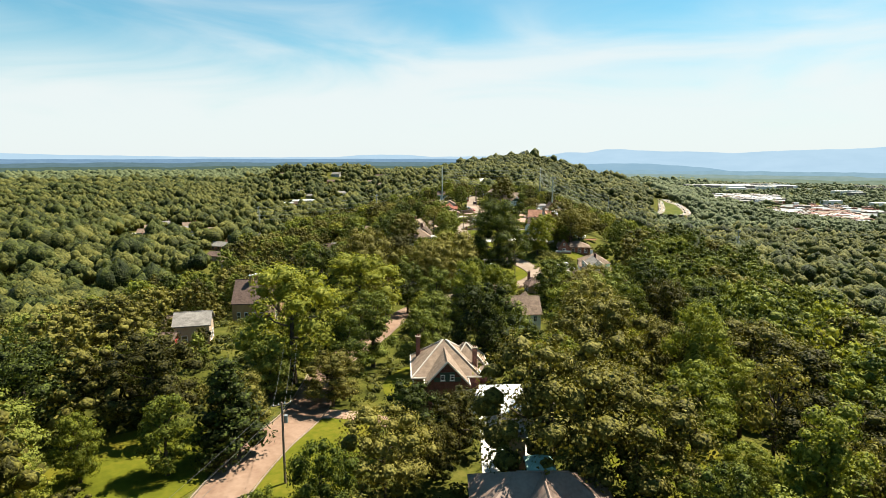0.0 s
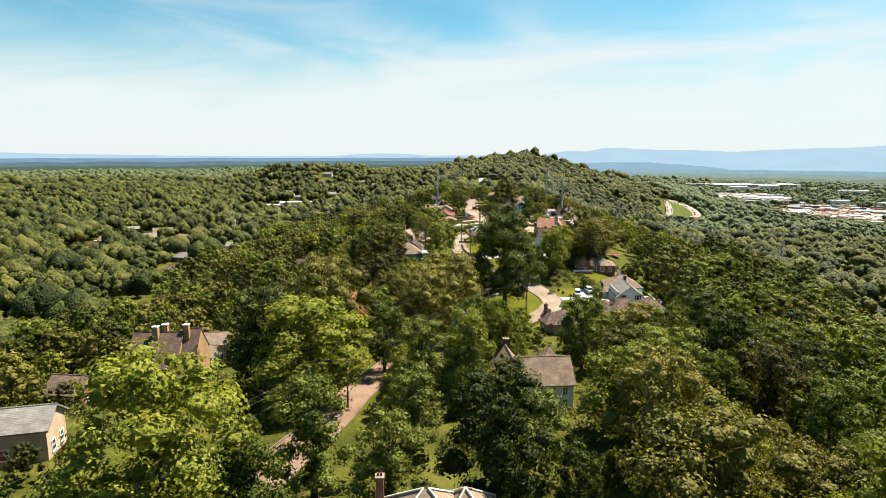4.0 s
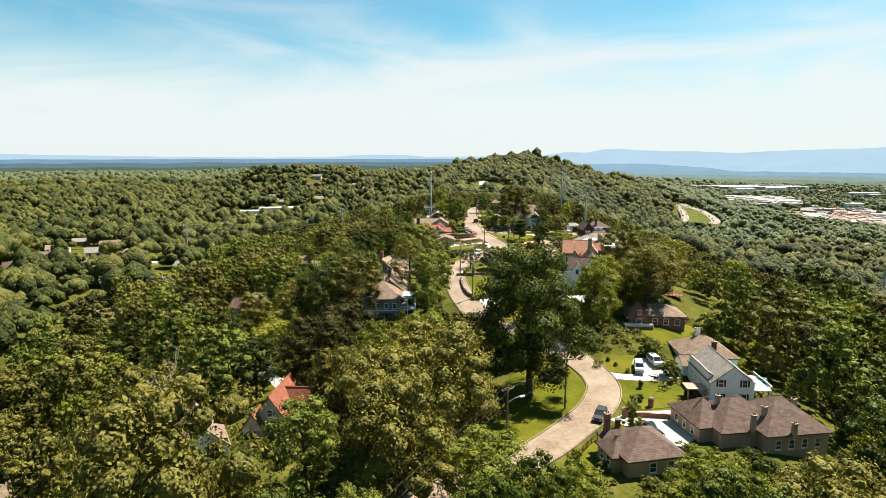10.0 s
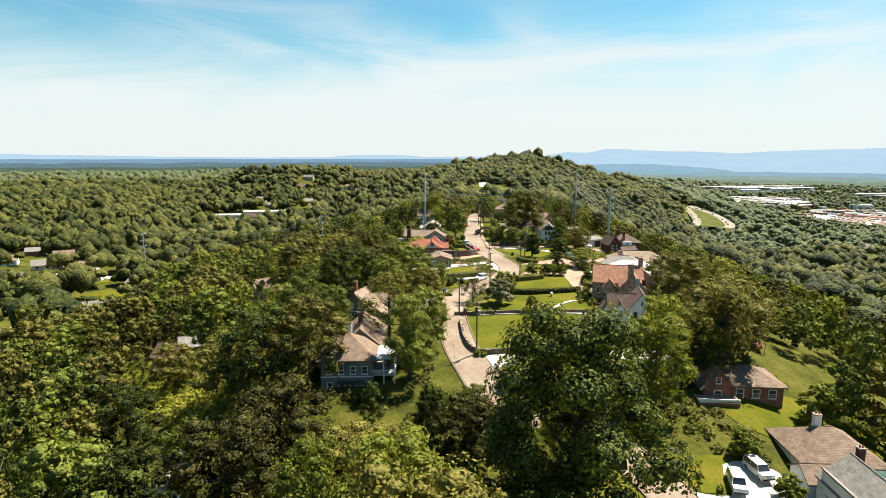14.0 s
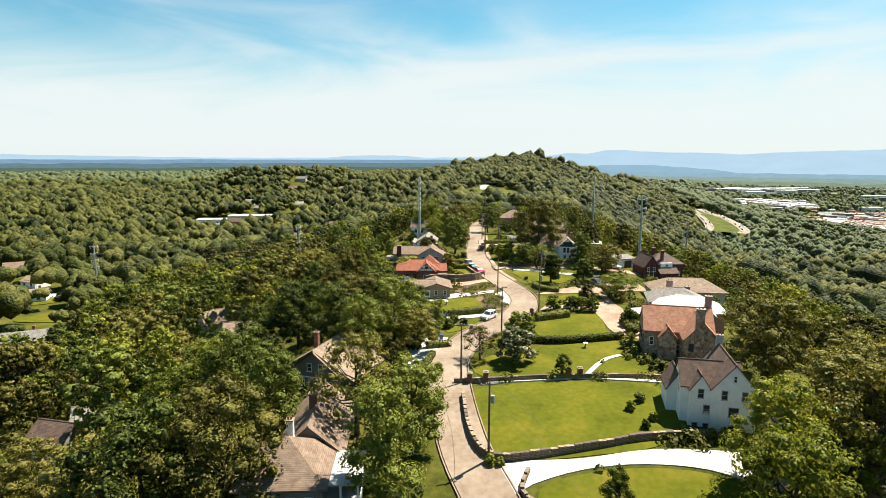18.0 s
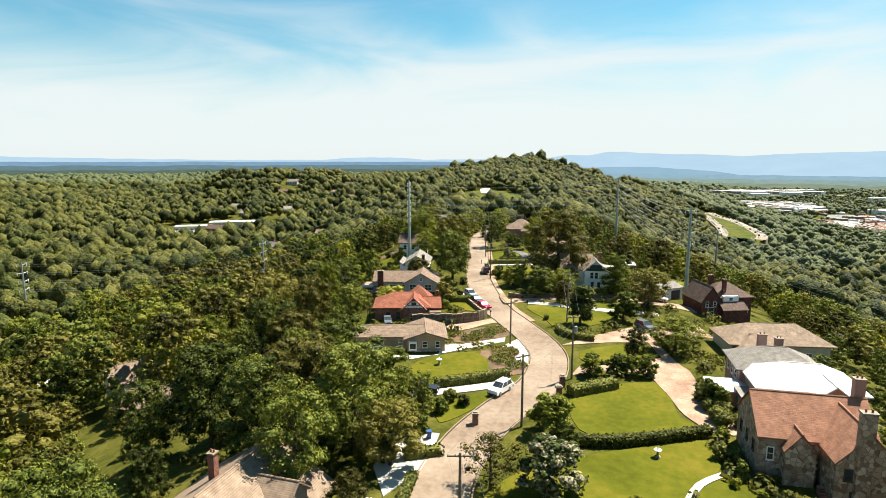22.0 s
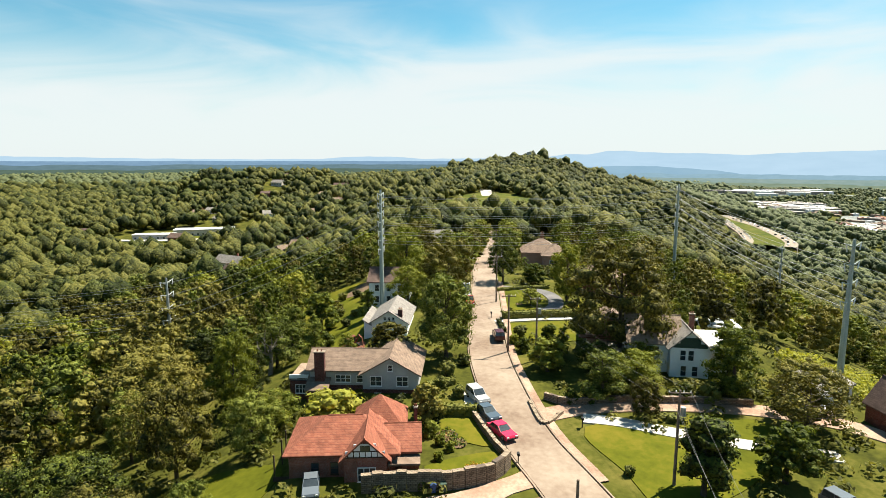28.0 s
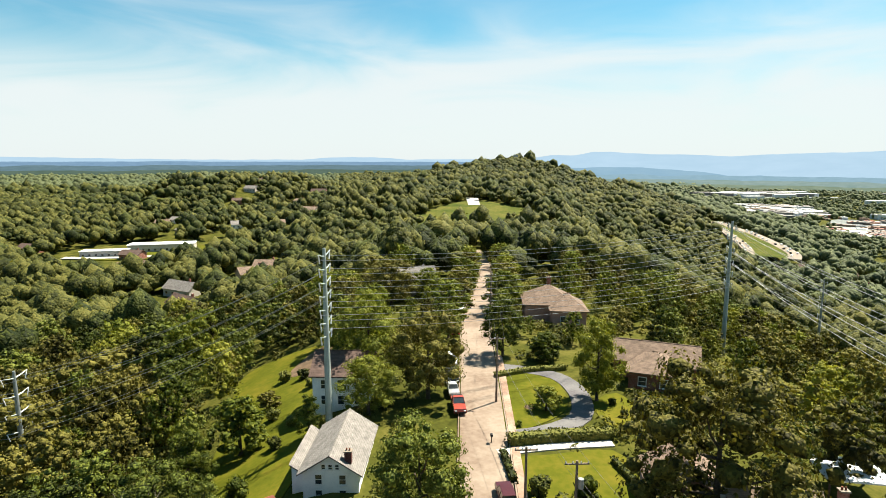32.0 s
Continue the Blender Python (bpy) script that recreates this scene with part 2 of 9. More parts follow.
M_REDROAD = material("worn reddish road surface", [(0.12, 0.07, 0.045), (0.172, 0.106, 0.07), (0.22, 0.145, 0.1)], 0.9, 0.14, bump=0.2, bump_scale=20)
M_DRIVE = material("bright concrete drive", [(0.314, 0.288, 0.256), (0.393, 0.367, 0.327), (0.445, 0.425, 0.393)], 0.9, 0.2, bump=0.15, bump_scale=20)
M_ASPHALT = material("grey asphalt drive", [(0.0855, 0.0785, 0.0816), (0.118, 0.112, 0.112), (0.144, 0.137, 0.131)], 0.9, 0.3, bump=0.3, bump_scale=25)
M_PAVED = material("pale paved lots with parked cars", [(0.0462, 0.0551, 0.045), (0.157, 0.166, 0.156), (0.286, 0.3, 0.285)], 0.9, 0.025, bump=0.1, bump_scale=2, fine=0.6)
M_COVER = material("green woven cover", [(0.0154, 0.169, 0.077), (0.0231, 0.231, 0.108), (0.0385, 0.277, 0.139)], 0.7, 0.6, bump=0.2)
M_MULCH = material("red-brown mulch", [(0.05, 0.036, 0.018), (0.105, 0.066, 0.036), (0.16, 0.10, 0.06)], 0.95, 0.4, bump=0.7, bump_scale=10)
M_CURB = material("kerb concrete", [(0.162, 0.118, 0.0824), (0.216, 0.175, 0.132), (0.246, 0.213, 0.174)], 0.9, 0.5, bump=0.2)
M_BARK = material("tree bark", [(0.027, 0.0193, 0.0131), (0.0616, 0.0462, 0.0308), (0.1, 0.077, 0.0577)], 0.95, 1.5, bump=0.8, bump_scale=6)
M_DEADWOOD = material("bare grey wood", [(0.123, 0.1, 0.077), (0.208, 0.177, 0.146), (0.277, 0.246, 0.208)], 0.95, 1.5, bump=0.6, bump_scale=6)
L_DEEP = foliage("deep green leaves", (0.017, 0.0225, 0.0042), (0.08, 0.1, 0.0155), (0.158, 0.172, 0.03))
L_OAK = foliage("olive green leaves", (0.024, 0.023, 0.0045), (0.098, 0.088, 0.0165), (0.168, 0.148, 0.032))
L_BRIGHT = foliage("yellow-green leaves", (0.075, 0.088, 0.0105), (0.16, 0.172, 0.021), (0.265, 0.258, 0.042), 0.36)
L_FRESH = foliage("fresh green leaves", (0.036, 0.049, 0.0068), (0.104, 0.124, 0.0165), (0.182, 0.192, 0.030), 0.34)
L_BLUE = foliage("grey-green needles", (0.034, 0.0358, 0.0226), (0.0909, 0.0893, 0.0598), (0.143, 0.136, 0.104), 0.15)
L_HEDGE = foliage("clipped hedge leaves", (0.0167, 0.0218, 0.00454), (0.0762, 0.0839, 0.0167), (0.142, 0.141, 0.0309), 0.2)
L_RED = foliage("dark red leaves", (0.0304, 0.00809, 0.00809), (0.0608, 0.0173, 0.0162), (0.097, 0.0347, 0.0289), 0.2)
L_FLOWER = foliage("cream blossom and leaves", (0.0243, 0.0404, 0.00693), (0.0547, 0.0693, 0.0173), (0.274, 0.243, 0.162), 0.2, 0.15)
L_YELLOW = foliage("yellow bedding flowers", (0.182, 0.0924, 0.00577), (0.335, 0.196, 0.0115), (0.426, 0.289, 0.0289), 0.2, 0.1)
L_MIXED = foliage("mixed bed flowers", (0.03, 0.055, 0.0075), (0.10, 0.15, 0.022), (0.24, 0.16, 0.05), 0.2, 0.15)
L_WOOD = foliage("mixed woodland leaves", (0.026, 0.032, 0.0075), (0.078, 0.082, 0.0185), (0.142, 0.134, 0.033), 0.30, 0.72, 0.075, 0.9)
L_DEEPW = foliage("deep green woodland leaves", (0.02, 0.026, 0.0048), (0.085, 0.105, 0.0165), (0.165, 0.178, 0.031), patch=0.08)
L_OAKW = foliage("olive woodland leaves", (0.024, 0.023, 0.0045), (0.098, 0.088, 0.0165), (0.168, 0.148, 0.032), patch=0.08)
L_FRESHW = foliage("fresh woodland leaves", (0.0211, 0.0296, 0.004), (0.102, 0.124, 0.0162), (0.196, 0.206, 0.03), 0.35, patch=0.08)
L_BRIGHTW = foliage("yellow-green woodland leaves", (0.0316, 0.0377, 0.00593), (0.146, 0.156, 0.0193), (0.257, 0.25, 0.04), 0.36, patch=0.08)
L_WOODD = foliage("dark woodland leaves", (0.014, 0.02, 0.0045), (0.042, 0.052, 0.011), (0.082, 0.09, 0.02), 0.26, 0.72, 0.075, 0.9)
# distance haze put into the leaf colour: paler and bluer than the near woods
L_VALLEY_HAZE = foliage("valley leaves with haze tint", (0.062, 0.077, 0.037), (0.098, 0.116, 0.052), (0.142, 0.156, 0.068), 0.28, 0.7, 0.05, 1.4)
M_WHITE = material("white painted siding", [(0.68, 0.69, 0.69), (0.77, 0.77, 0.765), (0.82, 0.82, 0.81)], 0.6, 0.6, bump=0.1)
M_CREAM = material("cream stucco", [(0.391, 0.344, 0.282), (0.454, 0.407, 0.344), (0.5, 0.454, 0.391)], 0.85, 0.5, bump=0.2)
M_TAN = material("tan siding", [(0.32, 0.225, 0.15), (0.375, 0.275, 0.19), (0.42, 0.32, 0.23)], 0.8, 0.5, bump=0.15)
M_OCHRE = material("ochre wood cladding", [(0.236, 0.137, 0.0589), (0.288, 0.177, 0.0855), (0.327, 0.209, 0.105)], 0.85, 0.5, bump=0.2)
M_GREY = material("grey painted siding", [(0.144, 0.137, 0.131), (0.183, 0.173, 0.163), (0.216, 0.203, 0.189)], 0.8, 0.5, bump=0.15)
M_LGREY = material("pale grey siding", [(0.313, 0.305, 0.297), (0.367, 0.36, 0.352), (0.407, 0.398, 0.391)], 0.8, 0.5, bump=0.15)
M_PINK = material("pink stucco", [(0.327, 0.177, 0.137), (0.373, 0.216, 0.17), (0.406, 0.249, 0.203)], 0.85, 0.5, bump=0.2)
M_BRICK = coursed("red brick", (0.185, 0.0577, 0.0385), (0.246, 0.0847, 0.0577), (0.277, 0.216, 0.177), 0.22, 0.075, 0.008)
M_DBRICK = coursed("dark red brick", (0.077, 0.0231, 0.0193), (0.123, 0.0385, 0.0308), (0.139, 0.0924, 0.077), 0.22, 0.075, 0.008)
def rubble(name, tones, joint, size, gap=0.06):
    """Rough stones of many tones in recessed mortar."""
    m = material(name, tones, 0.9, 0.8, bump=0)
    nt = m.node_tree
    p = nt.nodes["Principled BSDF"]
    ramp = p.inputs["Base Color"].links[0].from_node
    co = nt.nodes.new("ShaderNodeTexCoord")
    cell = nt.nodes.new("ShaderNodeTexVoronoi")
    edge = nt.nodes.new("ShaderNodeTexVoronoi")
    edge.feature = "DISTANCE_TO_EDGE"
    for n in (cell, edge):
        n.inputs["Scale"].default_value = 1.0 / size
        nt.links.new(co.outputs["Object"], n.inputs["Vector"])
    sep = nt.nodes.new("ShaderNodeSeparateColor")
    nt.links.new(cell.outputs["Color"], sep.inputs["Color"])
    nt.links.new(sep.outputs["Red"], ramp.inputs["Fac"])
    for k, e in enumerate(ramp.color_ramp.elements):
        e.position = 0.1 + 0.8 * k / (len(tones) - 1)
    line = nt.nodes.new("ShaderNodeMapRange")
    line.inputs["From Max"].default_value = gap
    nt.links.new(edge.outputs["Distance"], line.inputs["Value"])
    mix = nt.nodes.new("ShaderNodeMix")
    mix.data_type = "RGBA"
    mix.inputs["A"].default_value = (*joint, 1)
    nt.links.new(line.outputs["Result"], mix.inputs["Factor"])
    nt.links.new(ramp.outputs["Color"], mix.inputs["B"])
    nt.links.new(mix.outputs["Result"], p.inputs["Base Color"])
    b = nt.nodes.new("ShaderNodeBump")
    b.inputs["Strength"].default_value, b.inputs["Distance"].default_value = 0.9, 0.06
    nt.links.new(line.outputs["Result"], b.inputs["Height"])
    nt.links.new(b.outputs["Normal"], p.inputs["Normal"])
    return m


M_STONE = rubble("brown rubble stone", [(0.17, 0.105, 0.068), (0.27, 0.18, 0.118), (0.36, 0.26, 0.18), (0.23, 0.18, 0.14), (0.44, 0.34, 0.25)], (0.2, 0.15, 0.11), 0.62)
M_LSTONE = coursed("garden wall stone", (0.169, 0.123, 0.0847), (0.277, 0.216, 0.154), (0.0924, 0.0693, 0.0539), 0.5, 0.22, 0.03, bump=0.9)
R_BROWN = coursed("brown asphalt shingles", (0.158, 0.109, 0.079), (0.2, 0.141, 0.103), (0.105, 0.075, 0.056), 0.9, 0.14, 0.012)
R_TAN = coursed("tan asphalt shingles", (0.204, 0.145, 0.103), (0.246, 0.18, 0.13), (0.145, 0.107, 0.0816), 0.9, 0.14, 0.012)
R_GREYR = coursed("weathered grey shingles", (0.17, 0.155, 0.139), (0.215, 0.196, 0.177), (0.12, 0.107, 0.0947), 0.9, 0.14, 0.012)
R_DARK = coursed("dark brown shingles", (0.0886, 0.0577, 0.0462), (0.123, 0.0809, 0.0655), (0.0539, 0.0385, 0.0308), 0.9, 0.14, 0.012)
R_RED = coursed("orange-red clay roof", (0.191, 0.0614, 0.0347), (0.236, 0.087, 0.052), (0.128, 0.041, 0.0289), 0.5, 0.16, 0.012)
R_RUST = coursed("rust-orange tiled roof", (0.245, 0.117, 0.071), (0.298, 0.15, 0.1), (0.19, 0.09, 0.058), 0.5, 0.16, 0.012)
R_WHITE = material("white coated roofing", [(0.528, 0.521, 0.505), (0.589, 0.581, 0.566), (0.618, 0.611, 0.604)], 0.7, 0.3, bump=0.1)
R_TIN = material("standing seam metal roof", [(0.154, 0.1, 0.077), (0.208, 0.146, 0.115), (0.254, 0.185, 0.146)], 0.5, 0.3, metal=0.2, bump=0.1)
R_COPPER = material("green patinated copper", [(0.154, 0.262, 0.216), (0.216, 0.339, 0.285), (0.277, 0.385, 0.331)], 0.6, 0.8, metal=0.2)
M_TRIM = material("white trim paint", [(0.662, 0.653, 0.635), (0.736, 0.727, 0.708)], 0.5, 1.0, bump=0)
M_DTRIM = material("dark green trim paint", [(0.0231, 0.0462, 0.0347), (0.0347, 0.0616, 0.0462)], 0.6, 1.0, bump=0)
M_BTRIM = material("dark brown timber", [(0.0385, 0.0246, 0.0169), (0.0693, 0.0462, 0.0308)], 0.8, 1.0, bump=0.2)
M_GLASS = material("dark window glass", [(0.02, 0.025, 0.03), (0.05, 0.06, 0.065)], 0.08, 0.4, bump=0, spec=0.7)
M_POLE = material("weathered pole timber", [(0.0924, 0.0655, 0.0462), (0.154, 0.115, 0.0847), (0.208, 0.162, 0.123)], 0.9, 0.8, bump=0.4)
M_STEEL = material("galvanised steel", [(0.231, 0.254, 0.246), (0.293, 0.316, 0.308)], 0.5, 0.5, metal=0.5, bump=0)
M_GSTEEL = material("grey-green painted steel", [(0.24, 0.28, 0.25), (0.31, 0.35, 0.32)], 0.55, 0.5, bump=0)
M_CABLE = material("bright stranded cable", [(0.293, 0.293, 0.293), (0.385, 0.385, 0.385)], 0.45, 1.0, metal=0.6, bump=0)
M_WIRE = material("dull cable", [(0.077, 0.077, 0.077), (0.123, 0.123, 0.123)], 0.7, 1.0, bump=0)
M_CERAMIC = material("white insulator", [(0.552, 0.552, 0.552), (0.644, 0.644, 0.644)], 0.3, 1.0, bump=0)
M_TYRE = material("black rubber", [(0.015, 0.015, 0.015), (0.03, 0.03, 0.03)], 0.9, 1.0, bump=0)
M_CHROME = material("bright metal", [(0.46, 0.46, 0.46), (0.552, 0.552, 0.552)], 0.25, 1.0, metal=1.0, bump=0)
M_LAMP = material("clear lamp glass", [(0.644, 0.644, 0.626), (0.736, 0.736, 0.718)], 0.2, 1.0, bump=0)
M_WATER = material("pool water", [(0.0154, 0.216, 0.347), (0.0308, 0.293, 0.424)], 0.05, 0.6, bump=0.1, spec=0.6)
M_PLASTIC = material("blue plastic", [(0.0231, 0.0616, 0.193), (0.0308, 0.077, 0.231)], 0.5, 1.0, bump=0)
M_RED = material("red painted boards", [(0.24, 0.028, 0.022), (0.32, 0.04, 0.03)], 0.7, 0.8, bump=0.2)
M_RUST = material("rusted iron", [(0.108, 0.0385, 0.0193), (0.193, 0.0693, 0.0347)], 0.9, 3.0, bump=0.3)


# ---- mesh helpers ----
def link_mesh(name, verts, faces, mat, parent=None, label=""):
    me = bpy.data.meshes.new(name)
    me.from_pydata([tuple(v) for v in verts], [], [tuple(f) for f in faces])
    me.materials.append(mat)
    ob = new(name, me)
    if parent:
        ob.parent = parent
    if label:
        ob["label"] = label
    return ob


def part(name, bm, mat, parent=None, label=""):
    me = bpy.data.meshes.new(name)
    bm.to_mesh(me)
    bm.free()
    me.materials.append(mat)
    ob = new(name, me)
    if parent:
        ob.parent = parent
    if label:
        ob["label"] = label
    return ob


def box(bm, x0, y0, z0, x1, y1, z1):
    v = [bm.verts.new(p) for p in ((x0, y0, z0), (x1, y0, z0), (x1, y1, z0), (x0, y1, z0), (x0, y0, z1), (x1, y0, z1), (x1, y1, z1), (x0, y1, z1))]
    for f in ((3, 2, 1, 0), (4, 5, 6, 7), (0, 1, 5, 4), (1, 2, 6, 5), (2, 3, 7, 6), (3, 0, 4, 7)):
        bm.faces.new([v[i] for i in f])


def boxes(*rows):
    bm = bmesh.new()
    for r in rows:
        box(bm, *r)
    return bm


def tube(bm, path, radii, sides=6):
    rings = []
    for k, p in enumerate(path):
        p = Vector(p)
        d = (Vector(path[min(k + 1, len(path) - 1)]) - Vector(path[max(k - 1, 0)])).normalized()
        a = d.orthogonal().normalized()
        b = d.cross(a)
        rings.append([bm.verts.new(p + (a * math.cos(2 * math.pi * i / sides) + b * math.sin(2 * math.pi * i / sides)) * radii[k]) for i in range(sides)])
    for r0, r1 in zip(rings, rings[1:]):
        for i in range(sides):
            bm.faces.new((r0[i], r0[(i + 1) % sides], r1[(i + 1) % sides], r1[i]))
    bm.faces.new(rings[0][::-1])
    bm.faces.new(rings[-1])
    return bm


def thing(name, x, y, z, rz=0.0, label="", category="", group="", scale=1.0):
    e = new(name)
    e.empty_display_size = 0.3
    e.matrix_basis = pose(x, y, z, 0, 0, rz) @ Matrix.Scale(scale, 4)
    return tagged(e, label, category, group)


def spline(pts, step=2.0, closed=False):
    """A smooth line through points, resampled."""
    p = [np.array(q, float) for q in pts]
    n = len(p)
    out = []
    for k in range(n if closed else n - 1):
        a, b = p[k], p[(k + 1) % n]
        z = p[(k - 1) % n] if closed or k > 0 else 2 * a - b
        c = p[(k + 2) % n] if closed or k + 2 < n else 2 * b - a
        m = max(2, int(np.linalg.norm(b - a) / step))
        for i in range(m):
            t = i / m
            out.append(0.5 * (2 * a + (b - z) * t + (2 * z - 5 * a + 4 * b - c) * t * t + (3 * a - z - 3 * b + c) * t ** 3))
    if not closed:
        out.append(p[-1])
    return np.array(out)


# ---- ground ----
CREST = np.array([
    (-150, -9, 48.5, 54, 54, -18, -18), (72, 0, 47, 50, 45, -18, -22), (170, 4, 43.2, 40, 40, -18, -27), (232, 22, 40.5, 50, 45, -20, -27), (248, 22, 41.6, 42, 43, -21, -27),
    (265, 22, 46.2, 36, 32, -22, -27), (284, 20, 51.8, 29, 40, -25, -29), (342, 22, 52.6, 32, 45, -27, -32), (396, 25, 54.4, 27, 45, -29, -34),
    (432, 27, 56.2, 23, 38, -32, -36), (504, 29, 55.8, 27, 40, -32, -40), (630, 40, 47, 36, 45, -25, -40), (740, 45, 40, 54, 54, -16, -40)], float)
CREST[:, 6] *= 1.25
CREST = np.hstack([CREST, np.tile((95.0, 130.0), (len(CREST), 1))])
RISE = np.array([(900, 54, 52, 108, 75, -26, -72, 95, 190), (950, 58, 55, 108, 65, -30, -84, 100, 260), (1170, 105, 57, 90, 20, -40, -112, 140, 600), (1500, 175, 68, 60, 20, -58, -134, 380, 620),
                 (1750, 243, 83, 14, 16, -78, -150, 430, 600), (1900, 268, 70, 40, 30, -69, -132, 300, 540), (2300, 300, 30, 80, 60, -30, -86, 200, 400), (2900, 330, 6, 100, 100, -8, -56, 120, 300), (3300, 360, 0, 100, 100, -2, -50, 100, 200)], float)
CREST = np.vstack([CREST, RISE])
CY = np.arange(-400, 3400, 2.0)
KERNEL = np.exp(-0.5 * (np.arange(-15, 16) / 5.0) ** 2)
KERNEL /= KERNEL.sum()
CTAB = [np.convolve(np.pad(np.interp(CY, CREST[:, 0], CREST[:, i]), 15, mode="edge"), KERNEL, "valid") for i in range(1, 9)]


def ground(x, y):
    """Height of the ridge: a crest that the road follows, falling away to the valleys on both sides."""
    x, y = np.asarray(x, float), np.asarray(y, float)
    c = [np.interp(y, CY, t) for t in CTAB]
    d = x - c[0]
    u, w = np.clip((-d - c[2]) / c[6], 0, None), np.clip((d - c[3]) / c[7], 0, None)
    knoll = 44 * np.exp(-(np.abs(x + 235) / 150) ** 3 - ((y - 1180) / 150) ** 2)
    shoulder = 7 * np.exp(-((x + 58) / 22) ** 2 - ((y - 125) / 40) ** 2)
    return shoulder + knoll + c[1] + c[4] * (1 - np.exp(-u * u * 1.2 - u * 0.8)) + c[5] * (1 - np.exp(-w * w * 1.2 - w * 0.8))


def gz(x, y):
    return float(ground(x, y))


def steps(a, b, fine, far, grow=1.09):
    mid = list(np.arange(a, b + 0.01, fine))
    s, v = fine, b
    up = []
    while v < far:
        s *= grow
        v += s
        up.append(v)
    return mid, up


def build_ground():
    mid, up = steps(-150, 180, 2.5, 5200)
    _, dn = steps(-150, 180, 2.5, 5200)
    xs = np.array([-(v - 180) - 150 for v in reversed(dn)] + mid + up)
    mid, up = steps(-60, 560, 2.5, 4950)
    ys = np.array([-900, -500, -250, -150, -100, -80] + mid + up)
    gx, gy = np.meshgrid(xs, ys)
    z = ground(gx, gy)
    roll = np.clip((gy - 600) / 900, 0, 1) + np.clip((np.abs(gx) - 260) / 500, 0, 1)
    z = z + np.clip(roll, 0, 1) * (np.sin(gx / 170 + 1.3) * np.sin(gy / 230) * 5)
    nx, ny = len(xs), len(ys)
    v = np.column_stack([gx.ravel(), gy.ravel(), z.ravel()])
    i = (np.arange(ny - 1)[:, None] * nx + np.arange(nx - 1)[None, :]).ravel()
    f = np.column_stack([i, i + 1, i + nx + 1, i + nx])
    me = bpy.data.meshes.new("ground")
    me.from_pydata(v.tolist(), [], f.tolist())
    me.materials.append(M_GROUND)
    me.polygons.foreach_set("use_smooth", np.ones(len(me.polygons), bool))
    return tagged(new("ground", me), "dark leafy woodland floor over a long wooded ridge", "ground", kind="structure")


build_ground()
from mathutils.geometry import delaunay_2d_cdt

CLEAR = []      # polygons where no tree grows


def inside(poly, x, y):
    x, y = np.asarray(x, float), np.asarray(y, float)
    hit = np.zeros(x.shape, bool)
    for (x0, y0), (x1, y1) in zip(poly, np.roll(poly, -1, axis=0)):
        c = ((y0 > y) != (y1 > y)) & (x < (x1 - x0) * (y - y0) / (y1 - y0 + 1e-12) + x0)
        hit ^= c
    return hit


def sheet(name, pts, mat, lift, label, category, smooth=True, clear=True, thick=0.0):
    """A patch of lawn or paving laid on the ground, its rim closed by a low edge."""
    rim = spline(pts, 2.0, True) if smooth else np.array(pts, float)
    if not smooth:
        dense = []
        for a, b in zip(rim, np.roll(rim, -1, axis=0)):
            m = max(1, int(np.linalg.norm(b - a) / 2))
            dense += [a + (b - a) * i / m for i in range(m)]
        rim = np.array(dense)
    lo, hi = rim.min(0), rim.max(0)
    cell = 2.1 if hi[0] - lo[0] < 150 else 12.0
    gx, gy = np.meshgrid(np.arange(lo[0] + 0.7, hi[0], cell), np.arange(lo[1] + 0.7, hi[1], cell))
    gx, gy = gx.ravel(), gy.ravel()
    keep = inside(rim, gx, gy)
    allp = [Vector(p) for p in rim] + [Vector((a, b)) for a, b in zip(gx[keep], gy[keep])]
    n = len(rim)
    vs, _, fs, *_ = delaunay_2d_cdt(allp, [(i, (i + 1) % n) for i in range(n)], [list(range(n))], 1, 1e-4)
    z = ground([v.x for v in vs], [v.y for v in vs]) + lift
    verts = [(v.x, v.y, h) for v, h in zip(vs, z)]
    faces = [tuple(f) for f in fs]
    # a skirt down into the soil gives the patch its edge
    base = len(verts)
    rz = ground(rim[:, 0], rim[:, 1])
    verts += [(p[0], p[1], h + lift) for p, h in zip(rim, rz)] + [(p[0], p[1], h - 0.3) for p, h in zip(rim, rz)]
    faces += [(base + i, base + n + i, base + n + (i + 1) % n, base + (i + 1) % n) for i in range(n)]
    ob = link_mesh(name, verts, faces, mat)
    if clear:
        CLEAR.append(rim)
    return tagged(ob, label, category, kind="structure")


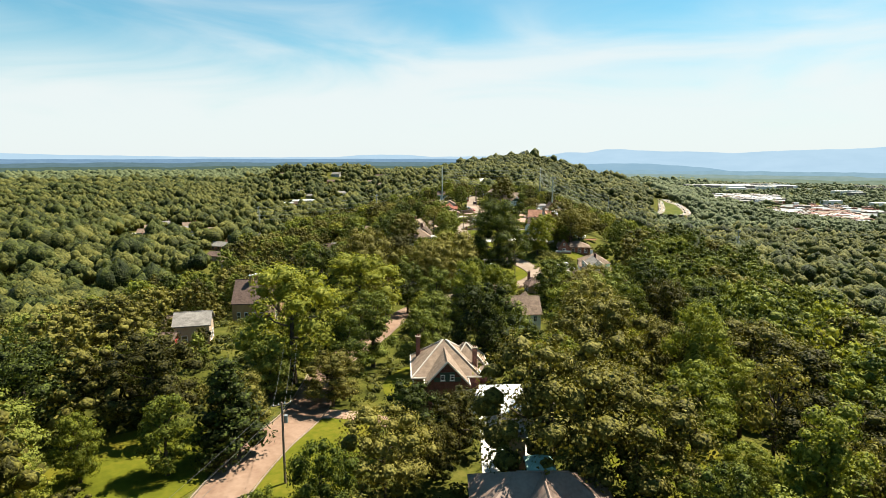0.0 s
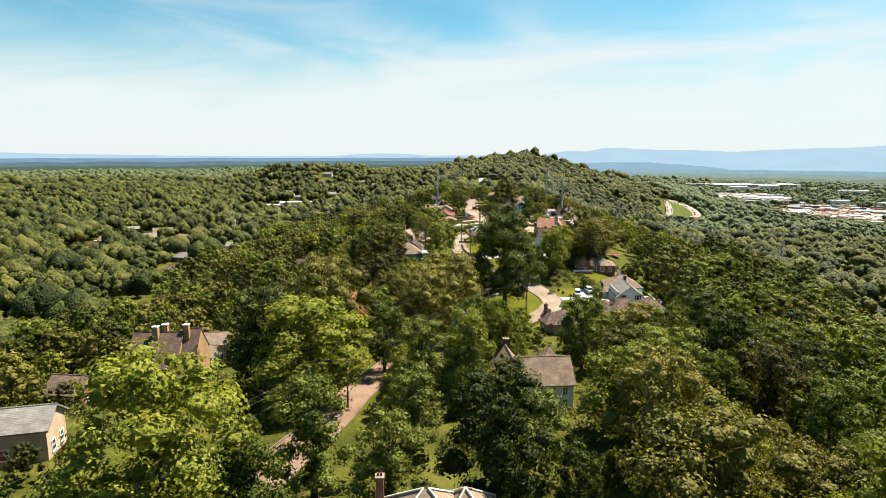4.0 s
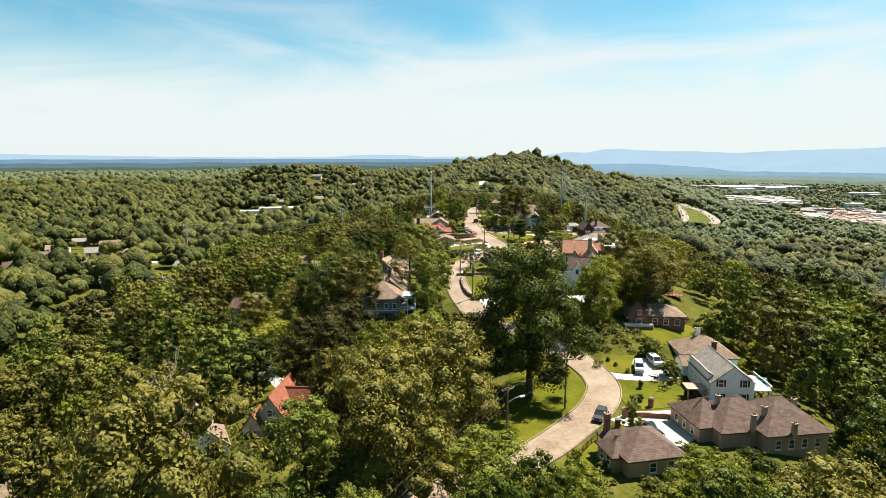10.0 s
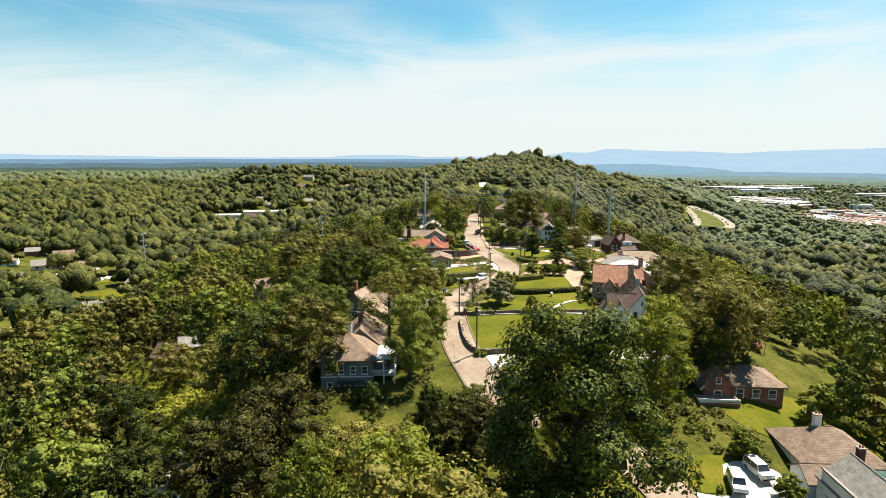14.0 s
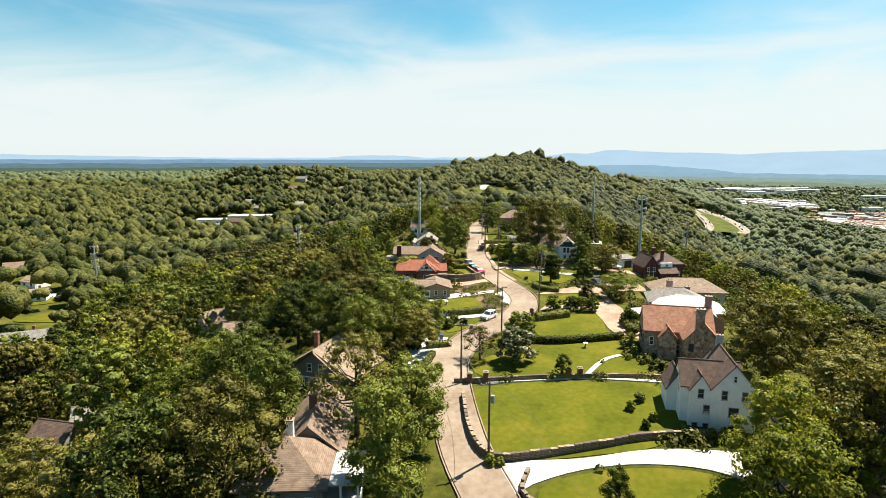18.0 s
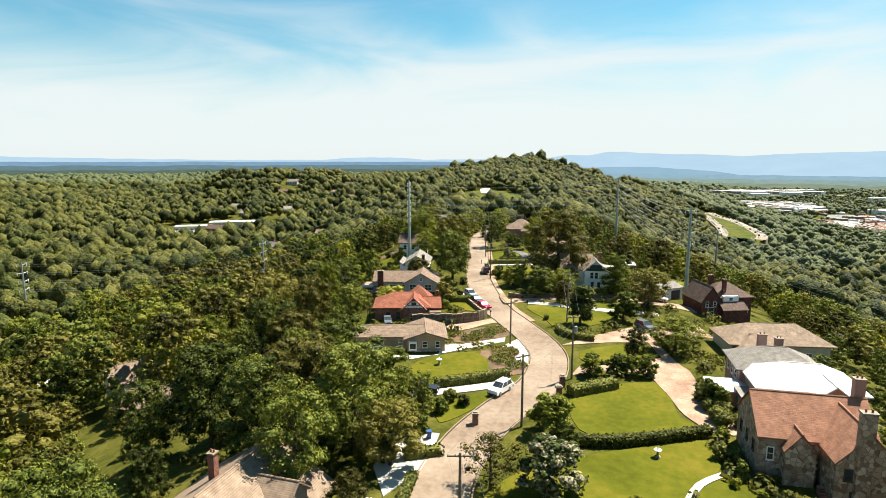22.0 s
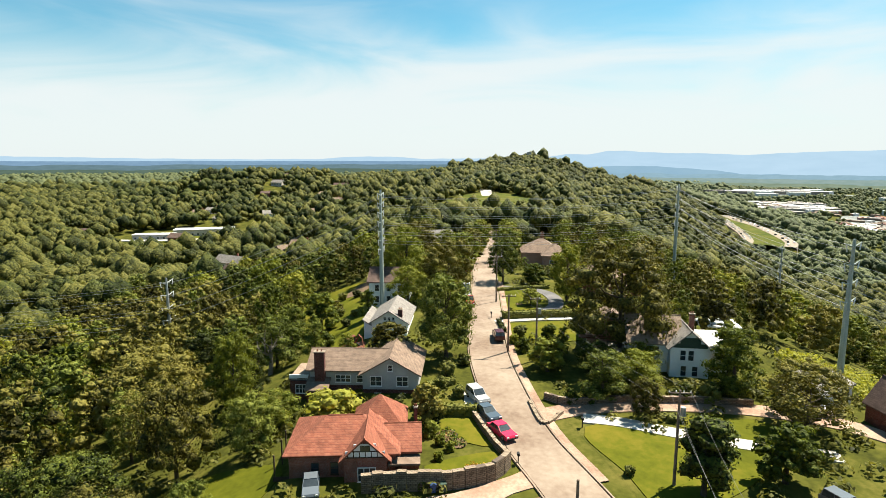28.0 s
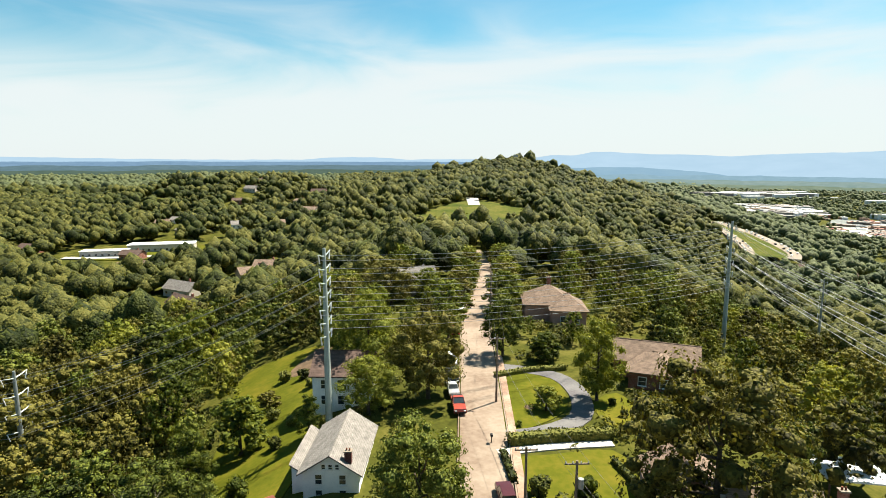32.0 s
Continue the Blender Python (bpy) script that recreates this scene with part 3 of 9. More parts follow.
def strip(name, line, width, mat, lift, label, category, crown=0.0, clear=0.0, kind="structure", cols=4, skirt=0.4):
    """A ribbon of road, walk or kerb along a line."""
    line = np.asarray(line, float)
    t = np.gradient(line, axis=0)
    t /= np.linalg.norm(t, axis=1)[:, None] + 1e-9
    nrm = np.column_stack([t[:, 1], -t[:, 0]])
    verts, faces = [], []
    offs = np.linspace(-0.5, 0.5, cols + 1) * width
    zc = ground(line[:, 0], line[:, 1])
    for k in range(len(line)):
        row = line[k] + nrm[k] * offs[:, None]
        zr = ground(row[:, 0], row[:, 1]) + lift
        verts.append((row[0, 0], row[0, 1], zr[0] - skirt))
        verts += [(a, b, c) for (a, b), c in zip(row, zr)]
        verts.append((row[-1, 0], row[-1, 1], zr[-1] - skirt))
    w = cols + 3
    for k in range(len(line) - 1):
        for i in range(w - 1):
            a = k * w + i
            faces.append((a, a + 1, a + w + 1, a + w))
    ob = link_mesh(name, verts, faces, mat)
    if clear:
        CLEAR.append(np.vstack([line + nrm * (width / 2 + clear), (line - nrm * (width / 2 + clear))[::-1]]))
    return tagged(ob, label, category, kind=kind)


def offset(line, d):
    line = np.asarray(line, float)
    t = np.gradient(line, axis=0)
    t /= np.linalg.norm(t, axis=1)[:, None] + 1e-9
    return line + np.column_stack([t[:, 1], -t[:, 0]]) * d


# ---- road, drives and lawns ----
ROAD = spline([(-29.7, -54.0), (-29.7, 18.0), (-28.8, 54.0), (-28.3, 68.3), (-26.6, 81.0), (-23.9, 92.7), (-23.7, 106.2), (-23.4, 121.5), (-18.0, 142.2), (-14.1, 160.2), (-4.5, 184.5), (7.2, 198.0), (19.3, 207.4), (28.4, 217.8), (35.5, 227.7), (39.2, 237.1), (38.1, 245.7), (33.3, 253.8), (24.3, 260.6), (16.2, 266.4), (12.8, 274.5), (10.3, 283.5), (9.0, 297.4), (9.1, 311.4), (13.1, 323.1), (18.9, 332.6), (25.2, 341.1), (29.0, 352.3), (28.8, 361.8), (25.7, 374.0), (22.7, 385.2), (21.1, 399.6), (20.5, 414.9), (21.8, 434.4), (23.9, 462.2), (27.0, 499.5), (34.2, 544.5), (40.5, 612.0), (43.2, 684.0)], 2.0)
LOWER, TOP = ROAD[ROAD[:, 1] < 190], ROAD[ROAD[:, 1] > 186.5]
strip("road", LOWER, 6.6, M_REDROAD, 0.155, "reddish-brown worn street running under trees", "road", clear=3.0, cols=6)
strip("road", TOP, 6.6, M_ROAD, 0.16, "pale sun-bleached concrete street winding along the ridge", "road", clear=4.0, cols=6)
for side, lbl in ((-3.55, "low concrete kerb"), (3.55, "low concrete kerb")):
    strip("kerb", offset(ROAD, side), 0.18, M_ROAD, 0.25, "low worn concrete kerb beside the street", "kerb", cols=1, skirt=0.5)
UPPER = ROAD[(ROAD[:, 1] > 372) & (ROAD[:, 1] < 470)]
strip("pavement", offset(UPPER, 4.25), 1.1, M_BRICKPAVE, 0.2, "narrow reddish paved footway along the street", "pavement", cols=2)
sheet("lawn", [(12.2, 296.1), (15.3, 299.7), (27.0, 301.8), (44.1, 300.2), (45.0, 291.6), (38.7, 283.1), (27.0, 280.4), (18.0, 279.7), (14.0, 281.2), (13.1, 287.1)], M_LAWN, 0.10, "close-mown sunny green lawn inside a stone kerb", "lawn")
sheet("lawn", [(13.1, 308.7), (18.0, 315.0), (26.1, 318.6), (36.9, 321.5), (43.9, 322.7), (42.8, 315.9), (36.9, 310.1), (31.9, 304.7), (23.4, 303.8), (15.3, 303.3)], M_LAWN, 0.10, "close-mown sunny green lawn on a terrace below a hedge", "lawn")
sheet("lawn", [(29.7, 323.8), (27.9, 329.4), (30.3, 338.4), (36.9, 341.1), (44.8, 342.0), (45.0, 336.6), (43.6, 329.4), (45.5, 325.4), (37.8, 323.1)], M_LAWN, 0.10, "close-mown sunny green lawn bordered by clipped hedges", "lawn")
sheet("lawn", [(34.2, 304.9), (40.5, 305.1), (45.0, 306.4), (44.4, 312.3), (41.4, 315.0), (36.9, 309.2)], M_LAWN, 0.10, "close-mown sunny green lawn beside a flower bed", "lawn")
sheet("drive", [(45.5, 347.4), (44.8, 336.6), (44.5, 329.9), (46.4, 324.9), (50.4, 324.3), (51.3, 329.4), (50.9, 338.4), (52.2, 348.3)], M_BRICKPAVE, 0.14, "pinkish paved forecourt drive", "drive")
strip("garden_walk", spline([(15.3, 301.5), (27.0, 302.9), (32.4, 303.3), (45.0, 301.5), (50.4, 299.7)], 1.5), 1.1, M_DRIVE, 0.2, "pale concrete garden path curving between lawns", "path", cols=2)
strip("garden_walk", spline([(32.4, 303.5), (35.1, 307.8), (38.7, 312.3), (43.6, 315.0)], 1.5), 0.9, M_DRIVE, 0.22, "pale concrete path curving up to the stone house", "path", cols=2)
sheet("drive", [(13.1, 271.8), (14.8, 278.6), (26.1, 279.9), (36.9, 281.7), (48.6, 280.8), (54.0, 278.1), (50.4, 274.1), (42.3, 277.7), (34.2, 278.8), (26.1, 277.9), (18.9, 275.4)], M_DRIVE, 0.13, "bright concrete drive branching off the street", "drive")
sheet("lawn", [(19.4, 274.5), (26.1, 277.2), (34.2, 278.1), (42.0, 277.0), (46.8, 272.7), (39.6, 267.3), (27.0, 267.3), (19.8, 269.1)], M_LAWN, 0.10, "close-mown sunny green lawn rounded at the drive", "lawn")
sheet("lawn", [(55.8, 266.4), (63.0, 270.0), (76.5, 270.0), (82.8, 261.0), (76.5, 250.2), (64.8, 252.9), (56.7, 259.2)], M_LAWN, 0.10, "sunny sloping lawn with a worn patch", "lawn")
sheet("lawn", [(42.8, 239.4), (54.9, 238.5), (54.5, 232.2), (50.0, 227.2), (42.3, 226.6), (41.2, 233.1)], M_LAWN, 0.10, "close-mown sunny green lawn with two old cannons on it", "lawn")
sheet("lawn", [(41.4, 249.3), (50.4, 251.6), (50.4, 246.6), (47.2, 243.2), (41.4, 244.3)], M_LAWN, 0.10, "close-mown sunny green lawn crossed by stepping stones", "lawn")
sheet("drive", [(41.0, 243.7), (47.7, 242.6), (49.5, 249.3), (55.8, 249.3), (58.1, 243.0), (54.9, 239.4), (43.2, 240.3)], M_DRIVE, 0.13, "pale grey concrete drive with parked vans", "drive")
sheet("drive", [(36.0, 221.4), (41.4, 225.0), (50.4, 225.5), (51.3, 216.0), (45.5, 210.6), (38.7, 208.8), (40.1, 216.0)], M_DRIVE, 0.13, "bright concrete forecourt behind a brick wall", "drive", smooth=False)
sheet("lawn", [(25.2, 205.2), (32.4, 215.1), (36.5, 218.2), (38.7, 215.1), (37.8, 210.2), (29.7, 203.4)], M_LAWN, 0.10, "close-mown sunny green lawn inside an iron fence", "lawn")
sheet("lawn", [(14.4, 205.2), (23.4, 212.0), (31.5, 222.3), (34.5, 231.3), (35.3, 239.8), (32.9, 247.5), (27.9, 251.1), (20.7, 243.0), (17.1, 228.6), (11.7, 216.0)], M_LAWN, 0.10, "close-mown sunny green lawn under a big oak in the bend", "lawn")
sheet("lawn", [(-36.9, 252.0), (-29.7, 245.7), (-26.1, 239.4), (-29.7, 229.5), (-35.1, 232.2), (-39.6, 243.0)], M_LAWN, 0.10, "small sunlit lawn among trees", "lawn")
strip("drive", spline([(-18.0, 221.4), (-25.2, 226.8), (-29.7, 239.4), (-37.8, 252.0), (-36.0, 262.8)], 2.0), 3.0, M_DRIVE, 0.15, "narrow pale drive running between trees", "drive", clear=1.0)
sheet("lawn", [(9.5, 335.1), (14.4, 337.5), (18.7, 340.2), (15.3, 333.9), (9.0, 328.1)], M_LAWN, 0.10, "close-mown sunny green lawn between a hedge and the street", "lawn")
sheet("lawn", [(7.2, 339.3), (17.1, 342.4), (17.6, 347.4), (16.8, 354.6), (5.5, 351.6)], M_LAWN, 0.10, "shaded terrace lawn behind a long hedge", "lawn")
sheet("drive", [(20.6, 358.6), (25.4, 364.2), (25.9, 356.4), (24.9, 349.6), (22.8, 350.0), (23.2, 355.0)], M_DRIVE, 0.13, "bright concrete apron beside the street", "drive", smooth=False)
strip("drive", spline([(21.2, 342.2), (13.0, 339.6), (4.6, 337.6)], 2.0), 2.3, M_DRIVE, 0.16, "narrow pale drive below a long clipped hedge", "drive", clear=1.0)
sheet("drive", [(2.7, 310.5), (7.4, 316.8), (9.0, 324.9), (5.0, 325.8), (0.9, 316.8)], M_DRIVE, 0.13, "pale concrete drive with a parked car", "drive", smooth=False)
sheet("lawn", [(32.9, 388.4), (30.1, 385.2), (32.7, 377.1), (34.7, 370.1), (43.9, 373.1), (51.3, 380.7), (41.9, 384.7)], M_LAWN, 0.10, "two-tone green lawn at a street corner", "lawn")
strip("garden_walk", spline([(31.1, 389.9), (36.0, 388.6), (42.3, 385.6), (52.2, 381.8), (59.4, 379.8)], 1.5), 2.6, M_DRIVE, 0.18, "broad white concrete path crossing the lawn", "path", cols=2)
sheet("lawn", [(41.9, 390.4), (48.6, 390.1), (55.4, 388.4), (54.0, 382.9), (45.0, 385.9)], M_LAWN, 0.10, "close-mown sunny green lawn behind the white path", "lawn")
strip("side_drive", spline([(25.2, 390.6), (33.3, 393.1), (45.0, 393.5), (55.8, 391.9), (64.8, 387.9), (70.2, 382.5)], 2.0), 3.6, M_BRICKPAVE, 0.13, "reddish paved side lane off the street", "drive", clear=1.0)
sheet("lawn", [(35.6, 356.4), (42.3, 359.6), (48.9, 360.3), (48.6, 354.6), (41.4, 351.9), (35.6, 350.6)], M_LAWN, 0.10, "close-mown sunny green lawn ringed by small round trees", "lawn")
sheet("drive", [(32.9, 360.0), (40.5, 365.4), (52.2, 371.7), (64.8, 370.8), (64.8, 363.6), (52.2, 363.6), (51.8, 351.9), (52.2, 346.5), (45.5, 345.6), (38.7, 347.4), (31.5, 345.2), (33.8, 349.2), (42.3, 350.1), (50.0, 353.2), (50.4, 361.4), (42.3, 361.4)], M_BRICKPAVE, 0.12, "pinkish paved drive round a small lawn", "drive", smooth=False)
sheet("lawn", [(11.1, 388.9), (16.7, 391.3), (18.8, 382.9), (12.5, 385.2)], M_LAWN, 0.10, "close-mown sunny green lawn above a stone retaining wall", "lawn")
sheet("lawn", [(9.9, 378.5), (18.0, 381.6), (19.4, 378.3), (11.7, 375.8)], M_LAWN, 0.10, "small rounded lawn with a yellow flower bed", "lawn")
sheet("lawn", [(-19.3, 381.6), (-7.2, 380.2), (-7.2, 374.4), (-10.8, 367.2), (-19.8, 370.8)], M_LAWN, 0.10, "sunlit backyard lawn dotted with shrubs", "lawn")
sheet("lawn", [(25.0, 454.9), (34.2, 459.9), (37.1, 455.4), (36.2, 444.6), (30.2, 438.6), (24.8, 437.6)], M_LAWN, 0.10, "close-mown sunny green lawn inside a curving drive", "lawn")
strip("drive", spline([(22.5, 435.2), (30.6, 436.5), (37.2, 441.0), (39.4, 450.0), (37.4, 458.1), (30.6, 462.2), (25.2, 463.5)], 2.0), 3.4, M_ASPHALT, 0.15, "grey asphalt drive curving round a lawn", "drive", clear=0.5)
sheet("lawn", [(25.2, 429.3), (29.7, 430.2), (39.0, 431.1), (40.1, 424.8), (38.2, 419.9), (30.6, 419.2), (25.2, 423.0)], M_LAWN, 0.10, "close-mown sunny green lawn with a shrub border", "lawn")
strip("garden_walk", spline([(23.4, 430.9), (30.6, 432.2), (39.6, 432.9)], 2.0), 1.6, M_DRIVE, 0.18, "pale walk beside a clipped hedge", "path", cols=2)
sheet("lawn", [(-26.5, 486.0), (-8.0, 488.0), (-3.4, 462.0), (-3.0, 446.0), (-4.2, 424.0), (-11.0, 424.0), (-17.5, 436.0), (-21.0, 455.0)], M_LAWN, 0.10, "open sloping backyard lawn with scattered shrubs", "lawn")
sheet("lawn", [(40.5, 445.5), (45.9, 450.0), (46.8, 441.9), (41.4, 437.4)], M_LAWN, 0.10, "close-mown sunny green lawn beside the asphalt drive", "lawn")
sheet("lawn", [(-23.4, 85.5), (-18.9, 91.8), (-12.6, 90.9), (-9.0, 79.2), (-15.3, 66.6), (-24.3, 66.6)], M_LAWN, 0.10, "small shaded front lawn by the street", "lawn")
sheet("lawn", [(-54.0, 75.6), (-43.2, 85.5), (-34.2, 82.8), (-33.3, 67.5), (-49.5, 63.0)], M_LAWN, 0.10, "patchy lawn among trees below the street", "lawn")
sheet("lawn", [(-11.7, 109.8), (-8.1, 118.8), (-1.8, 117.0), (-5.4, 103.5), (-9.9, 100.8)], M_LAWN, 0.10, "small sunny side lawn beside a brick house", "lawn")
sheet("lawn", [(23.4, 73.8), (32.4, 100.8), (41.4, 93.6), (39.6, 75.6), (29.7, 64.8)], M_LAWN, 0.10, "sloping back lawn on the ridge flank", "lawn")
strip("drive", spline([(-22.5, 93.6), (-16.2, 93.2), (-9.9, 90.9), (-4.5, 87.3)], 2.0), 3.4, M_BRICKPAVE, 0.15, "reddish drive branching from the street", "drive", clear=0.6)
sheet("drive", [(5.4, 73.8), (12.6, 75.6), (13.5, 87.3), (11.7, 97.2), (6.3, 95.4)], M_DRIVE, 0.13, "bright concrete yard beside the brick house", "drive", smooth=False)
sheet("meadow", [(-2, 790), (8, 842), (30, 891), (63, 931), (95, 905), (112, 864), (108, 815), (75, 780), (36, 768)], M_FIELD, 0.30, "open grassy meadow on the hill flank", "meadow")
sheet("drive", [(57.6, 900.0), (59.4, 954.0), (72.0, 954.0), (68.4, 900.0)], M_DRIVE, 0.50, "pale drive at the top of a meadow", "drive", smooth=False)


# ---- houses ----
def roof_mesh(kind, x0, y0, x1, y1, h, rise, axis, over, t=0.22):
    """A closed roof slab over a rectangle: gable, hip, shed or flat."""
    if axis == "y":
        v, f = roof_mesh(kind, y0, -x1, y1, -x0, h, rise, "x", over, t)
        return [(-p[1], p[0], p[2]) for p in v], f
    half = (y1 - y0) / 2
    ym = (y0 + y1) / 2
    if kind == "flat":
        top = [(x0 - over, y0 - over, h + rise), (x1 + over, y0 - over, h + rise), (x1 + over, y1 + over, h + rise), (x0 - over, y1 + over, h + rise)]
        faces = [(0, 1, 2, 3)]
        t = max(t, rise)
        rim = [0, 1, 2, 3]
    elif kind == "shed":
        s = rise / (y1 - y0)
        top = [(x0 - over, y0 - over, h - over * s), (x1 + over, y0 - over, h - over * s), (x1 + over, y1 + over, h + rise + over * s), (x0 - over, y1 + over, h + rise + over * s)]
        faces = [(0, 1, 2, 3)]
        rim = [0, 1, 2, 3]
    elif kind == "gable":
        s = rise / half
        e = h - over * s
        top = [(x0 - over, y0 - over, e), (x1 + over, y0 - over, e), (x1 + over, y1 + over, e), (x0 - over, y1 + over, e), (x0 - over, ym, h + rise), (x1 + over, ym, h + rise)]
        faces = [(0, 1, 5, 4), (2, 3, 4, 5)]
        rim = [0, 1, 5, 2, 3, 4]
    else:
        s = rise / half
        e = h - over * s
        run = min(half, (x1 - x0) / 2 - 0.01)
        top = [(x0 - over, y0 - over, e), (x1 + over, y0 - over, e), (x1 + over, y1 + over, e), (x0 - over, y1 + over, e), (x0 + run, ym, h + rise), (x1 - run, ym, h + rise)]
        faces = [(0, 1, 5, 4), (2, 3, 4, 5), (1, 2, 5), (3, 0, 4)]
        rim = [0, 1, 2, 3]
    n = len(top)
    verts = [(x, y, z + t * 0.5) for x, y, z in top] + [(x, y, z - t * 0.5) for x, y, z in top]
    faces = faces + [tuple(i + n for i in reversed(f)) for f in faces]
    faces += [(rim[i], rim[i] + n, rim[(i + 1) % len(rim)] + n, rim[(i + 1) % len(rim)]) for i in range(len(rim))]
    return verts, faces


def wall_mesh(kind, x0, y0, x1, y1, z0, h, rise, axis):
    if axis == "y":
        v, f = wall_mesh(kind, y0, -x1, y1, -x0, z0, h, rise, "x")
        return [(-p[1], p[0], p[2]) for p in v], f
    ym = (y0 + y1) / 2
    v = [(x0, y0, z0), (x1, y0, z0), (x1, y1, z0), (x0, y1, z0), (x0, y0, h), (x1, y0, h), (x1, y1, h), (x0, y1, h)]
    f = [(0, 1, 5, 4), (2, 3, 7, 6), (3, 2, 1, 0)]
    if kind == "gable":
        v += [(x0, ym, h + rise - 0.05), (x1, ym, h + rise - 0.05)]
        f += [(1, 2, 6, 9, 5), (3, 0, 4, 8, 7), (4, 5, 9, 8), (6, 7, 8, 9)]
    elif kind == "shed":
        v[6], v[7] = (x1, y1, h + rise - 0.1), (x0, y1, h + rise - 0.1)
        f += [(1, 2, 6, 5), (3, 0, 4, 7), (4, 5, 6, 7)]
    else:
        f += [(1, 2, 6, 5), (3, 0, 4, 7), (4, 5, 6, 7)]
    return v, f


def add_window(parent, x, y, z, w, h, face, frame=None, bars=1, name="window", shutters=None):
    """A window with frame, sill and pane, standing a little proud of the wall that faces s, n, e or w."""
    win = new(name)
    win.empty_display_size = 0.2
    win.parent = parent
    win.matrix_basis = pose(x, y, z, 0, 0, {"s": 0, "e": 90, "n": 180, "w": -90}[face])
    fw = 0.11
    rows = [(-w / 2 - fw, -0.09, -fw, -w / 2, 0.02, h + fw), (w / 2, -0.09, -fw, w / 2 + fw, 0.02, h + fw), (-w / 2, -0.09, h, w / 2, 0.02, h + fw), (-w / 2, -0.09, -fw, w / 2, 0.02, 0)]
    for i in range(1, bars):
        xx = -w / 2 + w * i / bars
        rows.append((xx - 0.05, -0.08, 0, xx + 0.05, 0.02, h))
    rows.append((-w / 2, -0.07, h / 2 - 0.03, w / 2, 0.02, h / 2 + 0.03))
    part("window_frame", boxes(*rows), frame or M_TRIM, win)
    part("window_pane", boxes((-w / 2, -0.035, 0, w / 2, 0.0, h)), M_GLASS, win)
    part("window_sill", boxes((-w / 2 - 0.18, -0.17, -fw - 0.07, w / 2 + 0.18, 0.01, -fw)), frame or M_TRIM, win)
    if shutters:
        for s in (-1, 1):
            a = s * (w / 2 + fw + 0.22)
            part("shutter", boxes((a - 0.2, -0.06, 0, a + 0.2, 0.01, h)), shutters, win)
    return win


def add_door(parent, x, y, z, w, h, face, mat, name="door"):
    d = new(name)
    d.parent = parent
    d.matrix_basis = pose(x, y, z, 0, 0, {"s": 0, "e": 90, "n": 180, "w": -90}[face])
    part("door_leaf", boxes((-w / 2, -0.05, 0, w / 2, 0.01, h)), mat, d)
    part("door_frame", boxes((-w / 2 - 0.12, -0.08, 0, -w / 2, 0.01, h + 0.12), (w / 2, -0.08, 0, w / 2 + 0.12, 0.01, h + 0.12), (-w / 2, -0.08, h, w / 2, 0.01, h + 0.12)), M_TRIM, d)
    return d


def add_chimney(parent, x, y, z0, z1, w=0.9, d=0.7, mat=None, cap=None):
    c = part("chimney", boxes((x - w / 2, y - d / 2, z0, x + w / 2, y + d / 2, z1)), mat or M_BRICK, parent)
    part("chimney_cap", boxes((x - w / 2 - 0.1, y - d / 2 - 0.1, z1, x + w / 2 + 0.1, y + d / 2 + 0.1, z1 + 0.16)), cap or M_CURB, c)
    for s in (-0.22, 0.22):
        part("flue", tube(bmesh.new(), [(x + s * w, y, z1 + 0.1), (x + s * w, y, z1 + 0.5)], [0.13, 0.11], 8), M_RUST, c)
    return c


YARDS, FOOT = [], []     # ground round the houses, and under them


